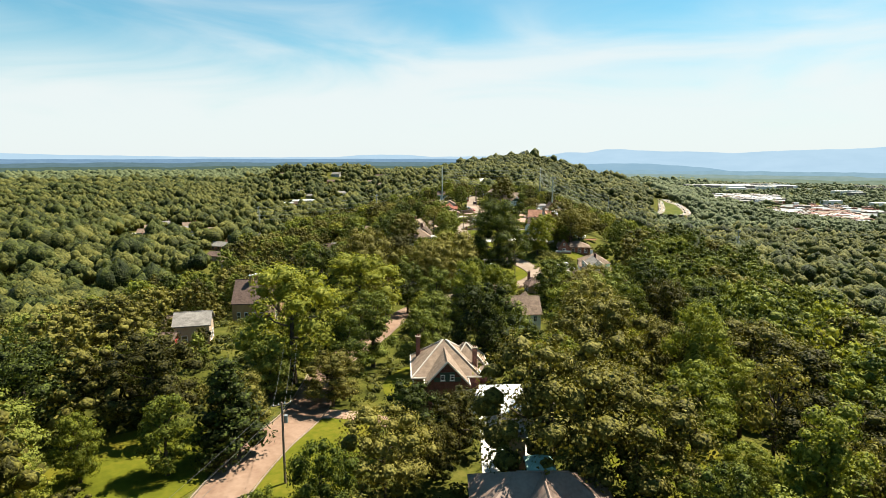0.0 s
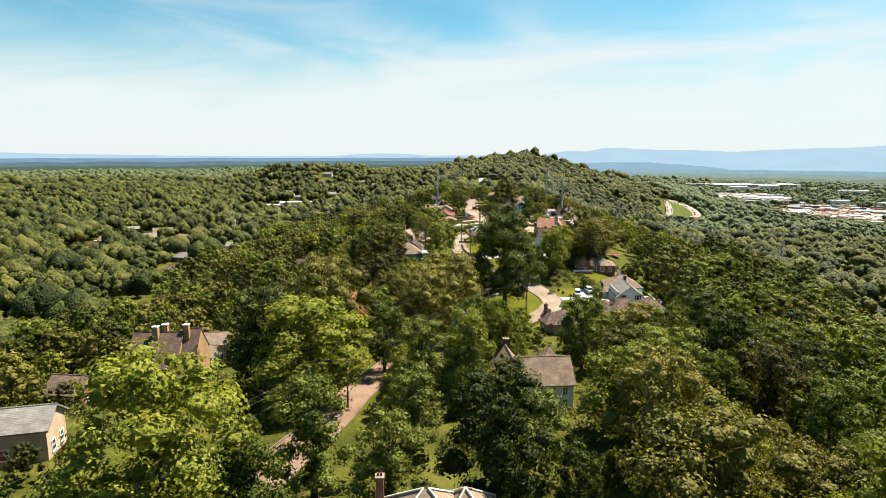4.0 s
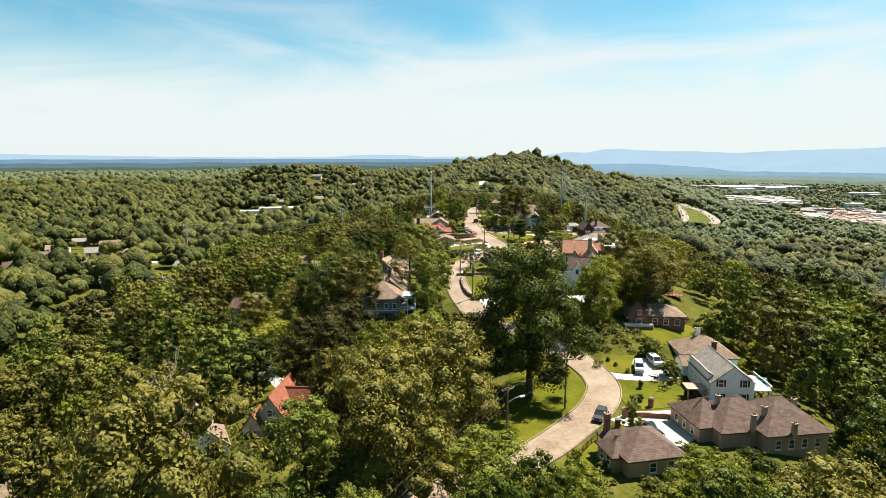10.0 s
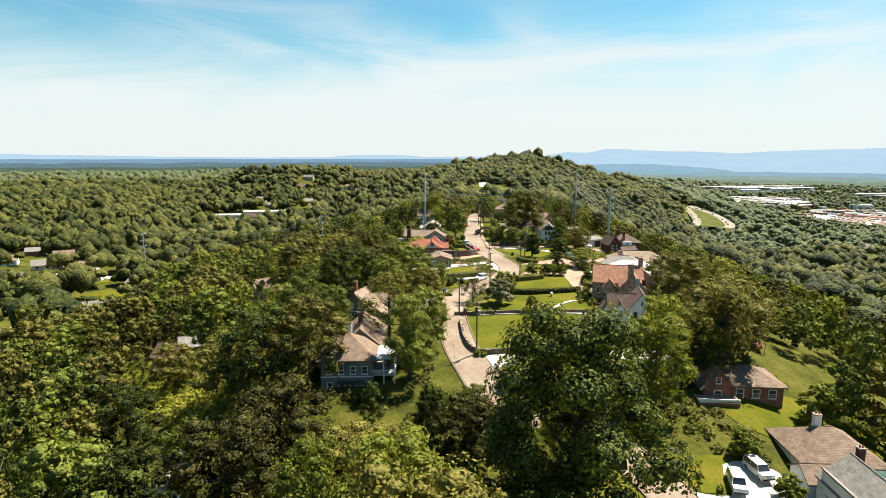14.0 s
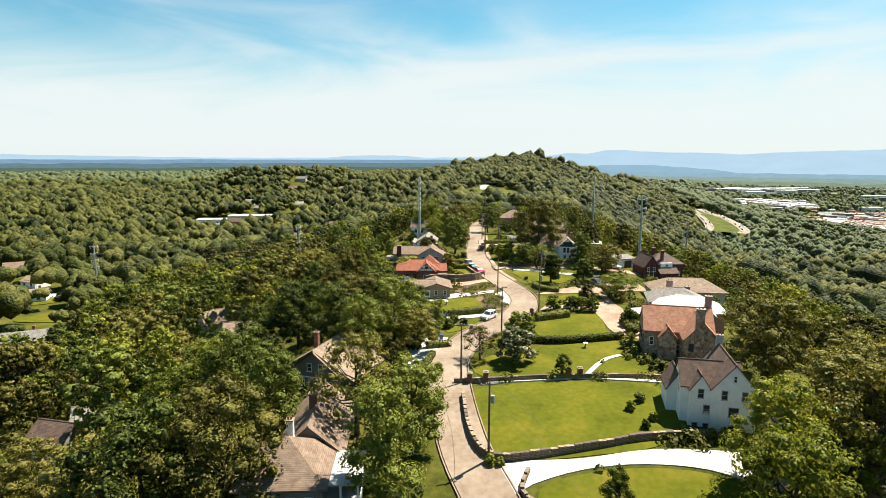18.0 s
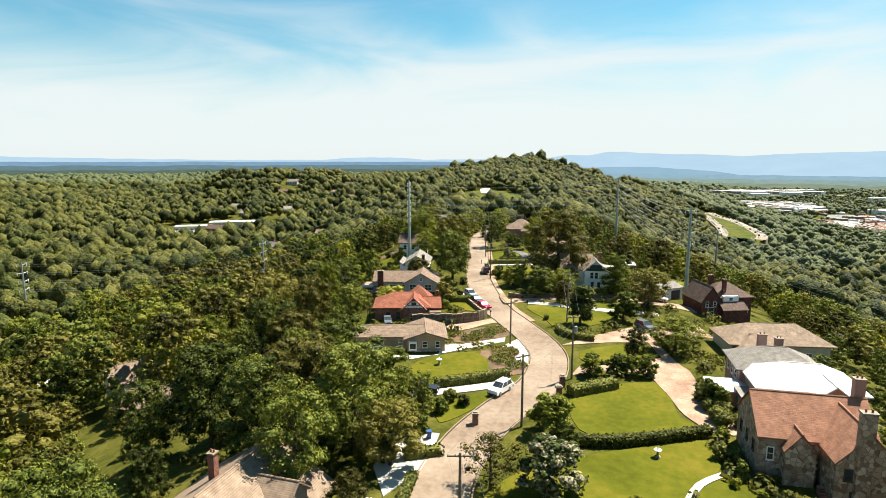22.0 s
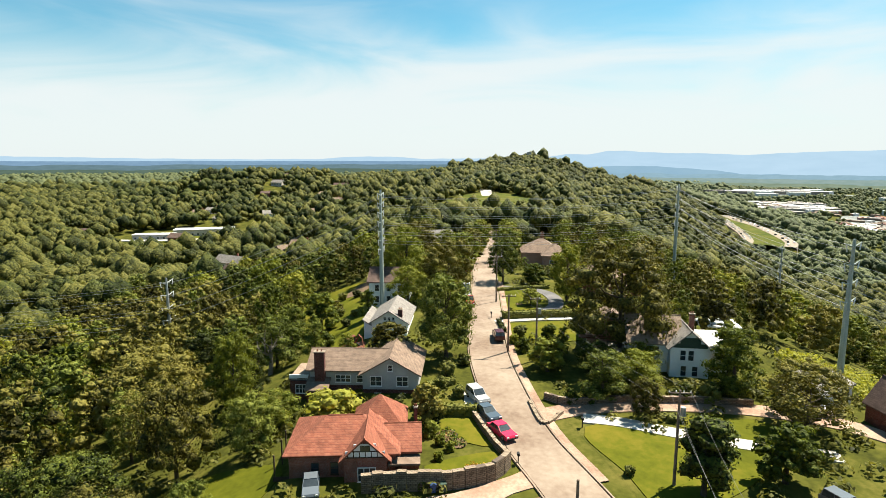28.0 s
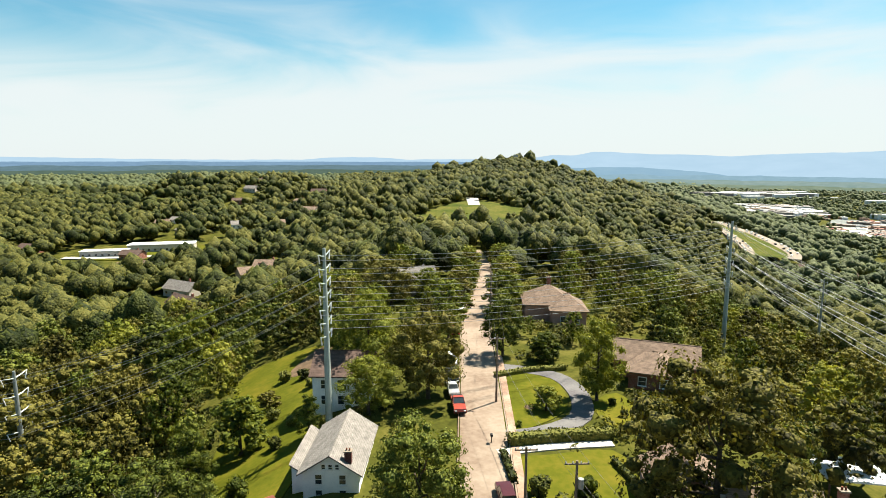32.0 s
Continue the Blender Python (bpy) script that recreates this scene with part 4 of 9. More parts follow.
class House:
    """A house at a place on the ground, put together from blocks of wall and roof."""

    def __init__(self, x, y, rz, label, z=None, category="house", name="house", clear=2.6, down=3.0):
        self.z = gz(x, y) if z is None else z
        self.o = thing(name, x, y, self.z, rz, label, category)
        self.x, self.y, self.rz, self.clear, self.down = x, y, rz, clear, down

    def at(self, p):
        c, s = math.cos(radians(self.rz)), math.sin(radians(self.rz))
        return (self.x + p[0] * c - p[1] * s, self.y + p[0] * s + p[1] * c)

    def block(self, kind, x0, y0, x1, y1, h, rise, wall, roof, axis="x", over=0.45, z0=None, label="", rlabel="", eave=True, caps=None):
        v, f = wall_mesh(kind, x0, y0, x1, y1, -self.down if z0 is None else z0, h, rise, axis)
        w = link_mesh("wall", v, f, wall, self.o, label)
        v, f = roof_mesh(kind, x0, y0, x1, y1, h + 0.12, rise, axis, over)
        r = link_mesh("roof", v, f, roof, self.o, rlabel)
        if eave and kind != "flat":
            # ridge cap along the top edge
            a, b = ((x0 - over if kind == "gable" else x0 + (y1 - y0) / 2, (y0 + y1) / 2), (x1 + over if kind == "gable" else x1 - (y1 - y0) / 2, (y0 + y1) / 2))
            if axis == "y":
                a, b = (((x0 + x1) / 2, y0 - over if kind == "gable" else y0 + (x1 - x0) / 2), ((x0 + x1) / 2, y1 + over if kind == "gable" else y1 - (x1 - x0) / 2))
            if kind in ("gable", "hip") and math.dist(a, b) > 0.5:
                part("ridge_cap", tube(bmesh.new(), [(*a, h + rise + 0.2), (*b, h + rise + 0.2)], [0.13, 0.13], 6), roof, r)
        if caps:
            v0, _ = roof_mesh(kind, x0, y0, x1, y1, h + 0.12, rise, axis, over)
            for a, b in ((0, 4), (3, 4), (1, 5), (2, 5), (0, 1), (2, 3)) + (((0, 3), (1, 2)) if kind == "hip" else ()):
                part("hip_cap", tube(bmesh.new(), [Vector(v0[a]) + Vector((0, 0, 0.06)), Vector(v0[b]) + Vector((0, 0, 0.06))], [0.15, 0.15], 5), caps, r)
        m = self.clear
        YARDS.append(np.array([self.at(p) for p in ((x0 - m, y0 - m * 3.0), (x1 + m, y0 - m * 3.0), (x1 + m, y1 + m), (x0 - m, y1 + m))]))
        FOOT.append(np.array([self.at(p) for p in ((x0 - 1.2, y0 - 1.6), (x1 + 1.2, y0 - 1.6), (x1 + 1.2, y1 + 1.2), (x0 - 1.2, y1 + 1.2))]))
        return w

    def fit(self, sx, sy, sz):
        """True the house up to its measured width, depth and height."""
        self.o.matrix_basis = self.o.matrix_basis @ Matrix.Diagonal((sx, sy, sz, 1))

    def windows(self, face, line, a, b, n, z, w=1.0, h=1.4, frame=None, bars=1, shutters=None):
        for i in range(n):
            q = a + (b - a) * (i + 0.5) / n
            p = (q, line) if face in "sn" else (line, q)
            add_window(self.o, p[0], p[1], z, w, h, face, frame, bars, shutters=shutters)

    def boxes(self, name, rows, mat, label=""):
        return part(name, boxes(*rows), mat, self.o, label)

    def porch(self, x0, y0, x1, y1, h, mat=None, roof=None, posts=3, z0=0.0, rail=True):
        for i in range(posts):
            x = x0 + (x1 - x0) * i / max(1, posts - 1)
            part("porch_post", boxes((x - 0.12, y0, z0 - 1.0, x + 0.12, y0 + 0.24, h)), mat or M_TRIM, self.o)
        part("porch_roof", boxes((x0 - 0.3, y0 - 0.3, h, x1 + 0.3, y1, h + 0.25)), roof or M_TRIM, self.o)
        part("porch_floor", boxes((x0 - 0.2, y0 - 0.1, z0 - self.down, x1 + 0.2, y1, z0 + 0.1)), M_CURB, self.o)
        if rail:
            part("porch_rail", boxes((x0, y0 + 0.05, z0 + 0.85, x1, y0 + 0.15, z0 + 0.95), *[(x0 + (x1 - x0) * i / 14, y0 + 0.07, z0, x0 + (x1 - x0) * i / 14 + 0.05, y0 + 0.12, z0 + 0.9) for i in range(15)]), mat or M_TRIM, self.o)


def build_houses():
    # house with a metal roof and copper cupola
    h = House(11.5, 62, 0, "house with a dark ribbed metal roof, copper cupola and buff chimney")
    h.block("hip", -8, -5, 8, 5, 3.6, 3.2, M_DBRICK, R_TIN, rlabel="dark ribbed metal roof")
    h.block("gable", -3.4, -8, 3.4, 0, 3.7, 3.0, M_DBRICK, R_TIN, axis="y")
    for i in range(22):
        x = -8 + 16 * i / 21
        h.boxes("roof_seam", [(x - 0.03, -5.2, 3.7, x + 0.03, -5.1, 3.78)], R_TIN)
    c = part("cupola", boxes((-1.3, 0.6, 5.4, 1.3, 3.2, 7.1)), R_COPPER, h.o, "green copper cupola")
    v, f = roof_mesh("hip", -1.4, 0.5, 1.4, 3.3, 7.1, 0.9, "x", 0.3)
    link_mesh("cupola_roof", v, f, R_COPPER, c)
    add_chimney(h.o, -2.2, 5.6, 0, 8.6, 1.9, 1.0, M_OCHRE)
    # brick house with steep pyramid roofs
    h = House(0.5, 102.2, 4, "dark brick house with steep tan roofs and green gable")
    h.block("hip", -6, -5, 5.5, 6, 6.0, 4.6, M_DBRICK, R_TAN, label="dark red brick walls", rlabel="steep mottled tan shingle roof", caps=M_CREAM)
    h.block("gable", -3.6, -8, 3.0, -1, 6.0, 3.6, M_DBRICK, R_TAN, axis="y", over=0.6, caps=M_CREAM)
    h.block("hip", 0.5, -2, 7.5, 6.5, 5.8, 3.6, M_DBRICK, R_TAN, caps=M_CREAM)
    h.boxes("gable_panel", [(-2.6, -8.08, 6.15, 2.0, -8.0, 6.9), (-1.6, -8.08, 6.9, 1.0, -8.0, 7.8)], M_DTRIM, "dark green painted gable")
    for x in (-1.1, 0.5):
        add_window(h.o, x, -8.09, 6.5, 0.55, 0.8, "s")
    add_window(h.o, 1.7, -8.0, 3.6, 0.95, 1.7, "s")
    h.windows("s", -8.0, -3.4, 1.0, 2, 0.9, 0.95, 1.6)
    h.windows("w", -6.0, -4, 5, 3, 3.4, 0.9, 1.5)
    add_chimney(h.o, -5.0, 3.5, 5, 10.6, 0.8, 0.8)
    add_chimney(h.o, 5.2, -1.4, 5, 9.8, 0.8, 0.9)
    h.block("flat", 3.2, -8.5, 7.0, -3, 2.9, 0.25, M_WHITE, R_WHITE, over=0.1)
    h.block("flat", 7.6, -14, 13.5, -3, 2.6, 0.3, M_CREAM, R_WHITE, over=0.3, rlabel="flat white carport roof")
    # white house with steep brown roofs and a round portico
    h = House(18.9, 152, 4, "white painted house with steep brown roofs and dark chimneys")
    h.block("gable", -8, -5, -1, 7, 5.6, 3.9, M_WHITE, R_BROWN, axis="y")
    h.block("gable", -4, -3.5, 8, 4.5, 5.4, 3.9, M_WHITE, R_BROWN)
    h.block("hip", 1.5, 1.5, 9, 9.5, 5.2, 4.2, M_WHITE, R_BROWN)
    h.windows("s", -5.0, -7.6, -2.6, 2, 3.1, 0.8, 1.4, shutters=M_GLASS)
    h.windows("s", -5.0, -7.6, -2.6, 2, 0.6, 0.9, 1.4)
    h.windows("s", -3.5, -0.6, 7.6, 3, 3.1, 0.9, 1.5, bars=2)
    h.windows("s", -3.5, -0.6, 7.6, 3, 0.5, 0.9, 1.6)
    add_chimney(h.o, -4.5, -4.2, 5, 10.4, 1.0, 0.8, M_DBRICK)
    add_chimney(h.o, -4.2, 8.2, 5, 10.6, 1.2, 0.9, M_DBRICK)
    bm = bmesh.new()
    for r, z0, z1 in ((2.6, 3.0, 3.5), (2.2, 3.5, 3.62)):
        tube(bm, [(-8.2, 1.5, z0), (-8.2, 1.5, z1)], [r, r], 20)
    part("portico_roof", bm, M_TRIM, h.o, "round white portico roof")
    for k in range(5):
        a = radians(110 + 35 * k)
        part("column", tube(bmesh.new(), [(-8.2 + 2.2 * math.cos(a), 1.5 + 2.2 * math.sin(a), -1), (-8.2 + 2.2 * math.cos(a), 1.5 + 2.2 * math.sin(a), 3.0)], [0.16, 0.13], 8), M_TRIM, h.o)
    h.boxes("brick_terrace", [(-12, -7, -1.0, -8, 5, 0.25)], M_BRICK, "red brick terrace")
    h.fit(0.86, 1.0, 0.94)
    # ochre timber house with mono-pitch roofs
    h = House(-50.6, 155.5, 4, "modern ochre timber house with steep single-pitch roofs and stub chimneys", z=45.8)
    h.block("gable", -9, -7, 4.5, 6.5, 4.6, 4.4, M_OCHRE, R_DARK, over=0.3)
    h.block("gable", 4.5, -3.2, 8.8, 6.5, 5.4, 3.8, M_OCHRE, R_DARK, over=0.12)
    h.block("shed", 4.6, -8.2, 8.0, -3.2, 2.6, 2.0, M_OCHRE, R_DARK, over=0.25)
    # flat dark panel in place of the balcony recess and its shade
    h.boxes("balcony_recess", [(4.5, -6.4, 3.4, 4.62, -3.4, 6.2)], M_GLASS)
    add_window(h.o, 8.0, -5.6, 0.4, 2.4, 2.6, "e", M_TRIM, 2)
    add_window(h.o, 6.3, -8.2, 0.0, 1.6, 2.0, "s", M_BTRIM, 2)
    h.boxes("entry_steps", [(8.4 + 0.4 * i, -7.6, -3, 8.8 + 0.4 * i, -5.6, 0.2 - 0.2 * i) for i in range(8)], M_CURB)
    for x, y in ((-2.6, -1.2), (-0.8, 0.8), (5.4, 0.2)):
        add_chimney(h.o, x, y, 6, 10.2, 1.5, 1.2, M_OCHRE, M_TRIM)
    h.windows("s", -7.0, -8, 4, 4, 1.0, 1.2, 1.6)
    h.fit(0.66, 0.8, 1.2)
    # small cottage with an orange-red roof
    h = House(-24.4, 221.2, -5, "white half-timbered cottage with a steep orange-red roof", z=40.0)
    h.block("gable", -4.4, -5, 2.6, 5.5, 3.2, 4.8, M_CREAM, R_RED, axis="y", label="cream stucco walls")
    h.block("gable", -1, -2, 6.5, 4.5, 3.0, 4.2, M_CREAM, R_RED)
    h.block("gable", -5.4, -6.2, -1.8, -3, 2.7, 2.6, M_CREAM, R_RED, axis="y")
    h.windows("s", -5.0, -1.5, 2.4, 2, 0.8, 0.8, 1.3)
    add_window(h.o, -0.9, -5.0, 4.3, 0.8, 1.2, "s")
    h.windows("s", -6.2, -5.2, -2, 1, 0.8, 1.0, 1.3)
    for x in (-0.2, 1.6):
        h.boxes("timber", [(x, -5.08, 3.3, x + 0.16, -5.0, 5.2)], M_BTRIM)
    h.boxes("timber", [(-4.3, -5.08, 3.1, 2.5, -5.0, 3.3)], M_BTRIM)
    add_chimney(h.o, 4.6, 4.0, 2, 8.4, 1.0, 0.8)
    # neighbours of the cottage
    h = House(-36, 211, 28, "white gabled cottage with a brown shingle roof")
    h.block("gable", -3.8, -5, 3.8, 5, 2.8, 3.8, M_WHITE, R_BROWN, axis="y")
    h.windows("e", 3.8, -4, 4, 2, 0.8)
    h.windows("s", -5.0, -3, 3, 2, 0.8)
    h = House(-49.4, 227.6, 8, "low brown-roofed garage beside the drive")
    h.block("hip", -4, -3, 4, 3, 2.6, 1.8, M_TAN, R_BROWN)
    # white colonial house with shutters
    h = House(62.7, 233.3, -4, "white two-storey colonial house with shutters and a brown-grey roof")
    h.block("gable", -4.8, -5.0, 4.8, 8.5, 4.4, 3.4, M_WHITE, R_GREYR, axis="y", over=0.3)
    for s in (-1, 1):
        h.block("shed", -4.9 if s < 0 else 2.4, -3.5, -2.4 if s < 0 else 4.9, 7.5, 4.6, 1.4, M_WHITE, R_GREYR, axis="y", over=0.2)
    h.block("hip", -3.8, 13.0, 9.5, 25, 3.6, 3.4, M_WHITE, R_BROWN, over=0.5)
    h.block("gable", -5.8, 8.8, 0.5, 14.0, 3.0, 1.6, M_WHITE, R_BROWN, over=0.4)
    for x in (-2.6, 2.6):
        add_window(h.o, x, -5.0, 3.6, 1.0, 1.5, "s", M_TRIM, shutters=M_BTRIM)
        add_window(h.o, x, -5.0, 0.5, 1.0, 1.6, "s", M_TRIM, shutters=M_BTRIM)
    h.windows("w", -4.8, -4, 7, 4, 3.0, 0.8, 1.2, frame=M_BTRIM)
    h.boxes("deck", [(4.8, -3.5, 2.2, 9.5, 5.0, 2.4)], M_TRIM)
    h.boxes("deck_rail", [(4.8, -3.5, 3.3, 9.5, -3.4, 3.4), (9.4, -3.5, 3.3, 9.5, 5.0, 3.4)] + [(4.9 + 0.42 * i, -3.47, 2.4, 4.98 + 0.42 * i, -3.41, 3.3) for i in range(11)], M_TRIM)
    for x in (5.4, 9.2):
        h.boxes("deck_post", [(x - 0.12, -3.4, -3, x + 0.12, -3.15, 2.2)], M_TRIM)
    h.boxes("pool_cover", [(5.2, 6.0, 1.0, 9.5, 12.0, 1.2)], M_COVER, "bright green pool cover")
    h.boxes("pergola", [(-9.5, -4.0, 2.4, -5.0, -0.5, 2.6), (-9.4, -4.0, -1, -9.1, -3.7, 2.4), (-5.5, -4.0, -1, -5.2, -3.7, 2.4)], M_PINK)
    add_chimney(h.o, 2.0, 20.6, 4, 8.4, 1.2, 0.9, M_WHITE)
    add_chimney(h.o, 1.2, 8.4, 5, 8.9, 1.0, 0.8, M_DBRICK)
    h.fit(0.88, 0.96, 0.97)
    # large house with rust-brown hipped roofs
    h = House(58.5, 216.0, 8, "large tan house with broad rust-brown hipped roofs")
    h.block("hip", -10, -6, 4, 6, 3.6, 4.0, M_TAN, R_DARK, over=0.6)
    h.block("hip", -2, -9, 12, 4, 3.9, 4.4, M_TAN, R_DARK, over=0.6)
    h.block("hip", -13, -3, -5, 8, 3.4, 3.2, M_TAN, R_DARK, over=0.6)
    for x, y, z in ((-3.5, -6.5, 6.6), (0.5, -4.5, 7.2), (9.5, -2, 7.2), (-6.5, 1, 7.6), (3.5, -9.4, 5.8)):
        add_chimney(h.o, x, y, 3, z, 0.9, 0.7, M_TAN)
    h.windows("s", -9.0, -1, 11, 4, 0.9, 1.1, 1.6)
    h.windows("w", -13.0, -2, 7, 3, 0.9, 1.0, 1.5)
    h.fit(0.8, 0.85, 0.9)
    h = House(36.2, 205.0, 12, "tan gatehouse with a low brown hipped roof")
    h.block("hip", -4.5, -4, 4.5, 5, 3.2, 2.6, M_TAN, R_DARK, over=0.6)
    h.block("hip", -6, -2, -2, 3, 2.8, 1.8, M_TAN, R_DARK)
    add_chimney(h.o, -3.8, 4.4, 2, 6.6, 0.8, 0.8, M_BRICK)
    h.windows("w", -6, -1.5, 2.5, 2, 0.8)
    h.windows("s", -4, -2, 4, 2, 0.8, 1.0, 1.4)
    # red brick bungalow with white trim
    h = House(59.8, 270, -6, "red brick bungalow with a white-trimmed front gable and brown roof", z=45.2)
    h.block("gable", -5.5, -4.5, -0.5, 6, 3.4, 3.0, M_BRICK, R_BROWN, axis="y", over=0.7)
    h.block("hip", -2, -3, 9, 6, 3.2, 2.0, M_BRICK, R_BROWN, over=0.6)
    h.block("flat", -7, -7, 0, -4.5, 1.2, 0.2, M_BRICK, M_CURB, over=0.1)
    h.boxes("barge_board", [(-6.3, -5.25, 2.9, -6.1, -5.1, 3.2)], M_TRIM)
    h.boxes("balustrade", [(-7, -7.1, 1.3, 0, -6.9, 2.0)], M_TRIM)
    add_window(h.o, -3.0, -4.5, 1.0, 1.2, 1.6, "s")
    add_window(h.o, -3.0, -4.5, 4.0, 0.7, 0.9, "s")
    h.windows("s", -3, 0, 8.5, 3, 0.9, 1.2, 1.5)
    # tall grey shingle house with a hipped tower roof
    h = House(-9.5, 274.6, 2, "tall grey shingled house with hipped brown roof and white rear porches", z=46.2)
    h.block("hip", -6.5, -5.5, 3.0, 4.5, 6.6, 3.3, M_GREY, R_BROWN, over=0.7)
    h.block("gable", -4.0, 3, 4, 17, 6.2, 3.4, M_GREY, R_BROWN, axis="y", over=0.6)
    for zz in (0.7, 3.7):
        h.windows("s", -5.5, -6, 2.6, 4, zz, 0.85, 1.3)
        h.windows("e", 4, 6, 16, 4, zz, 0.9, 1.4)
        h.windows("w", -6.5, -5, 4, 3, zz, 0.85, 1.3)
    h.boxes("belt_course", [(-6.6, -5.6, 3.0, 3.1, -5.5, 3.2)], M_TRIM)
    for zz in (0.2, 3.2):
        h.boxes("deck", [(3.0, -5.0, zz - 0.25, 7.2, 2.5, zz)], M_LGREY)
        h.boxes("railing", [(3.0, -5.0, zz + 0.8, 7.2, -4.9, zz + 0.9), (7.1, -5.0, zz + 0.8, 7.2, 2.5, zz + 0.9)] + [(3.0 + 0.3 * i, -4.98, zz, 3.05 + 0.3 * i, -4.92, zz + 0.85) for i in range(14)] + [(7.12, -5 + 0.4 * i, zz, 7.18, -4.95 + 0.4 * i, zz + 0.85) for i in range(19)], M_TRIM)
    for x, y in ((7.0, -4.9), (7.0, -1.2), (7.0, 2.4), (5, -4.9)):
        h.boxes("porch_post", [(x - 0.12, y - 0.12, -3, x + 0.12, y + 0.12, 6.2)], M_TRIM)
    h.boxes("porch_roof", [(2.9, -5.2, 6.2, 7.4, 2.7, 6.4)], M_LGREY)
    h.boxes("garden_stair", [(4.5 + 0.1 * i, -7.4 + 0.35 * i, -3, 6.5 + 0.1 * i, -7.0 + 0.35 * i, -1.0 + 0.2 * i) for i in range(7)], M_CURB)
    add_chimney(h.o, -1.8, 1.0, 8, 11.4, 0.8, 0.8, M_WHITE)
    add_chimney(h.o, -0.5, 9.5, 8, 11.2, 1.0, 0.8, M_BRICK)
    h.boxes("awning", [(-3.5, -6.6, 2.2, 1.5, -5.5, 2.35)], M_DTRIM, "dark green awning")
    # tan-roofed craftsman house
    h = House(-11.8, 308.4, -18, "grey craftsman house with a broad tan roof, dormers and brick chimneys", z=49.8)
    h.block("gable", -8.5, -6.5, 7.5, 6.5, 3.3, 4.6, M_GREY, R_TAN, axis="y", over=0.9)
    h.block("gable", -5.2, -7.2, 5.0, 1.5, 4.0, 3.6, M_GREY, R_TAN, axis="y", over=0.7)
    h.block("gable", 2.0, -2, 7.0, 2.5, 5.0, 1.8, M_GREY, R_TAN, over=0.5, z0=3.4)
    h.windows("s", -7.2, -4.5, 4.5, 3, 0.9, 0.9, 1.5)
    h.windows("s", -7.2, -2.6, 2.4, 2, 4.2, 0.8, 1.3)
    h.windows("e", 7.5, -5, 6, 3, 0.9, 1.0, 1.5)
    h.boxes("barge_board", [(-5.3, -7.95, 3.2, 5.1, -7.85, 3.4)], M_TRIM)
    add_chimney(h.o, -3.0, -1.5, 6, 9.6, 0.9, 0.8)
    add_chimney(h.o, -0.2, 5.6, 6, 9.2, 1.0, 0.8)
    h.fit(0.88, 0.92, 0.94)
    # white three-storey house with brown roofs
    h = House(48.6, 291.2, -13, "tall white stuccoed house with steep brown roofs and small windows", z=51.4)
    h.block("gable", -2.0, -6.5, 6.2, 6, 6.6, 4.4, M_WHITE, R_DARK, axis="y", over=0.25, label="white stucco walls")
    h.block("gable", -7.2, -5.0, 4.0, 2.2, 6.4, 3.6, M_WHITE, R_DARK, over=0.25)
    h.block("gable", -5.8, -6.2, -1.8, 0, 6.1, 2.6, M_WHITE, R_DARK, axis="y", over=0.2)
    h.block("gable", -9.2, -1.5, -5.0, 5.0, 4.4, 2.8, M_WHITE, R_DARK, axis="y", over=0.3)
    h.block("shed", 6.2, -3.5, 11.5, 4.5, 2.9, 0.9, M_LGREY, R_DARK, axis="y", over=0.3)
    for x, z, w, hh in ((0.4, 5.0, 0.95, 1.5), (4.0, 5.0, 0.95, 1.5), (2.2, 1.9, 1.7, 1.7), (2.0, -0.6, 1.0, 0.9)):
        add_window(h.o, x, -6.5, z, w, hh, "s", M_LGREY)
    for x, z, w, hh in ((-3.8, 4.9, 0.95, 1.5), (-2.6, 2.2, 1.1, 1.4), (-4.6, -0.6, 0.9, 0.9), (-2.6, -0.6, 0.9, 0.9)):
        add_window(h.o, x, -6.2, z, w, hh, "s", M_LGREY)
    add_window(h.o, 2.1, -6.5, 8.2, 0.5, 1.0, "s")
    h.windows("w", -7.2, -4.5, 1.0, 2, 4.8, 0.8, 1.3)
    add_chimney(h.o, 2.2, 6.6, 8, 12.6, 1.3, 0.9, M_LGREY)
    h.boxes("deck", [(11.5, -5.0, 1.2, 15.0, 3.0, 1.4)], M_BTRIM)
    h.boxes("deck_rail", [(11.5, -5.0, 2.1, 15.0, -4.9, 2.2), (14.9, -5.0, 2.1, 15.0, 3.0, 2.2)] + [(11.5 + 0.35 * i, -4.97, 1.4, 11.55 + 0.35 * i, -4.93, 2.1) for i in range(10)], M_BTRIM)
    for x in (12.0, 14.8):
        h.boxes("deck_post", [(x - 0.1, -4.9, -3, x + 0.1, -4.7, 3.0)], M_RUST)
    h.boxes("deck_roof", [(11.0, -5.2, 3.0, 15.3, 3.4, 3.15)], R_TAN)
    h.fit(0.74, 0.8, 0.84)
    # stone house with a rust tile roof
    h = House(53, 316, -14, "brown rubble-stone house with a rust-orange tiled roof and tall chimneys", z=52.2)
    h.block("gable", -7, -3.5, 7, 6.5, 5.6, 4.2, M_STONE, R_RUST, over=0.25, label="rough brown stone walls")
    h.block("gable", 0.2, -8.5, 7.2, 2, 5.4, 3.8, M_STONE, R_RUST, axis="y", over=0.2)
    h.block("gable", -4.2, -5, -0.6, 0, 4.6, 2.2, M_STONE, R_RUST, axis="y", over=0.2)
    add_chimney(h.o, 3.0, -8.6, 0, 12.0, 1.6, 1.0, M_STONE)
    add_chimney(h.o, 6.6, 2.6, 5, 12.2, 1.3, 1.1, M_PINK)
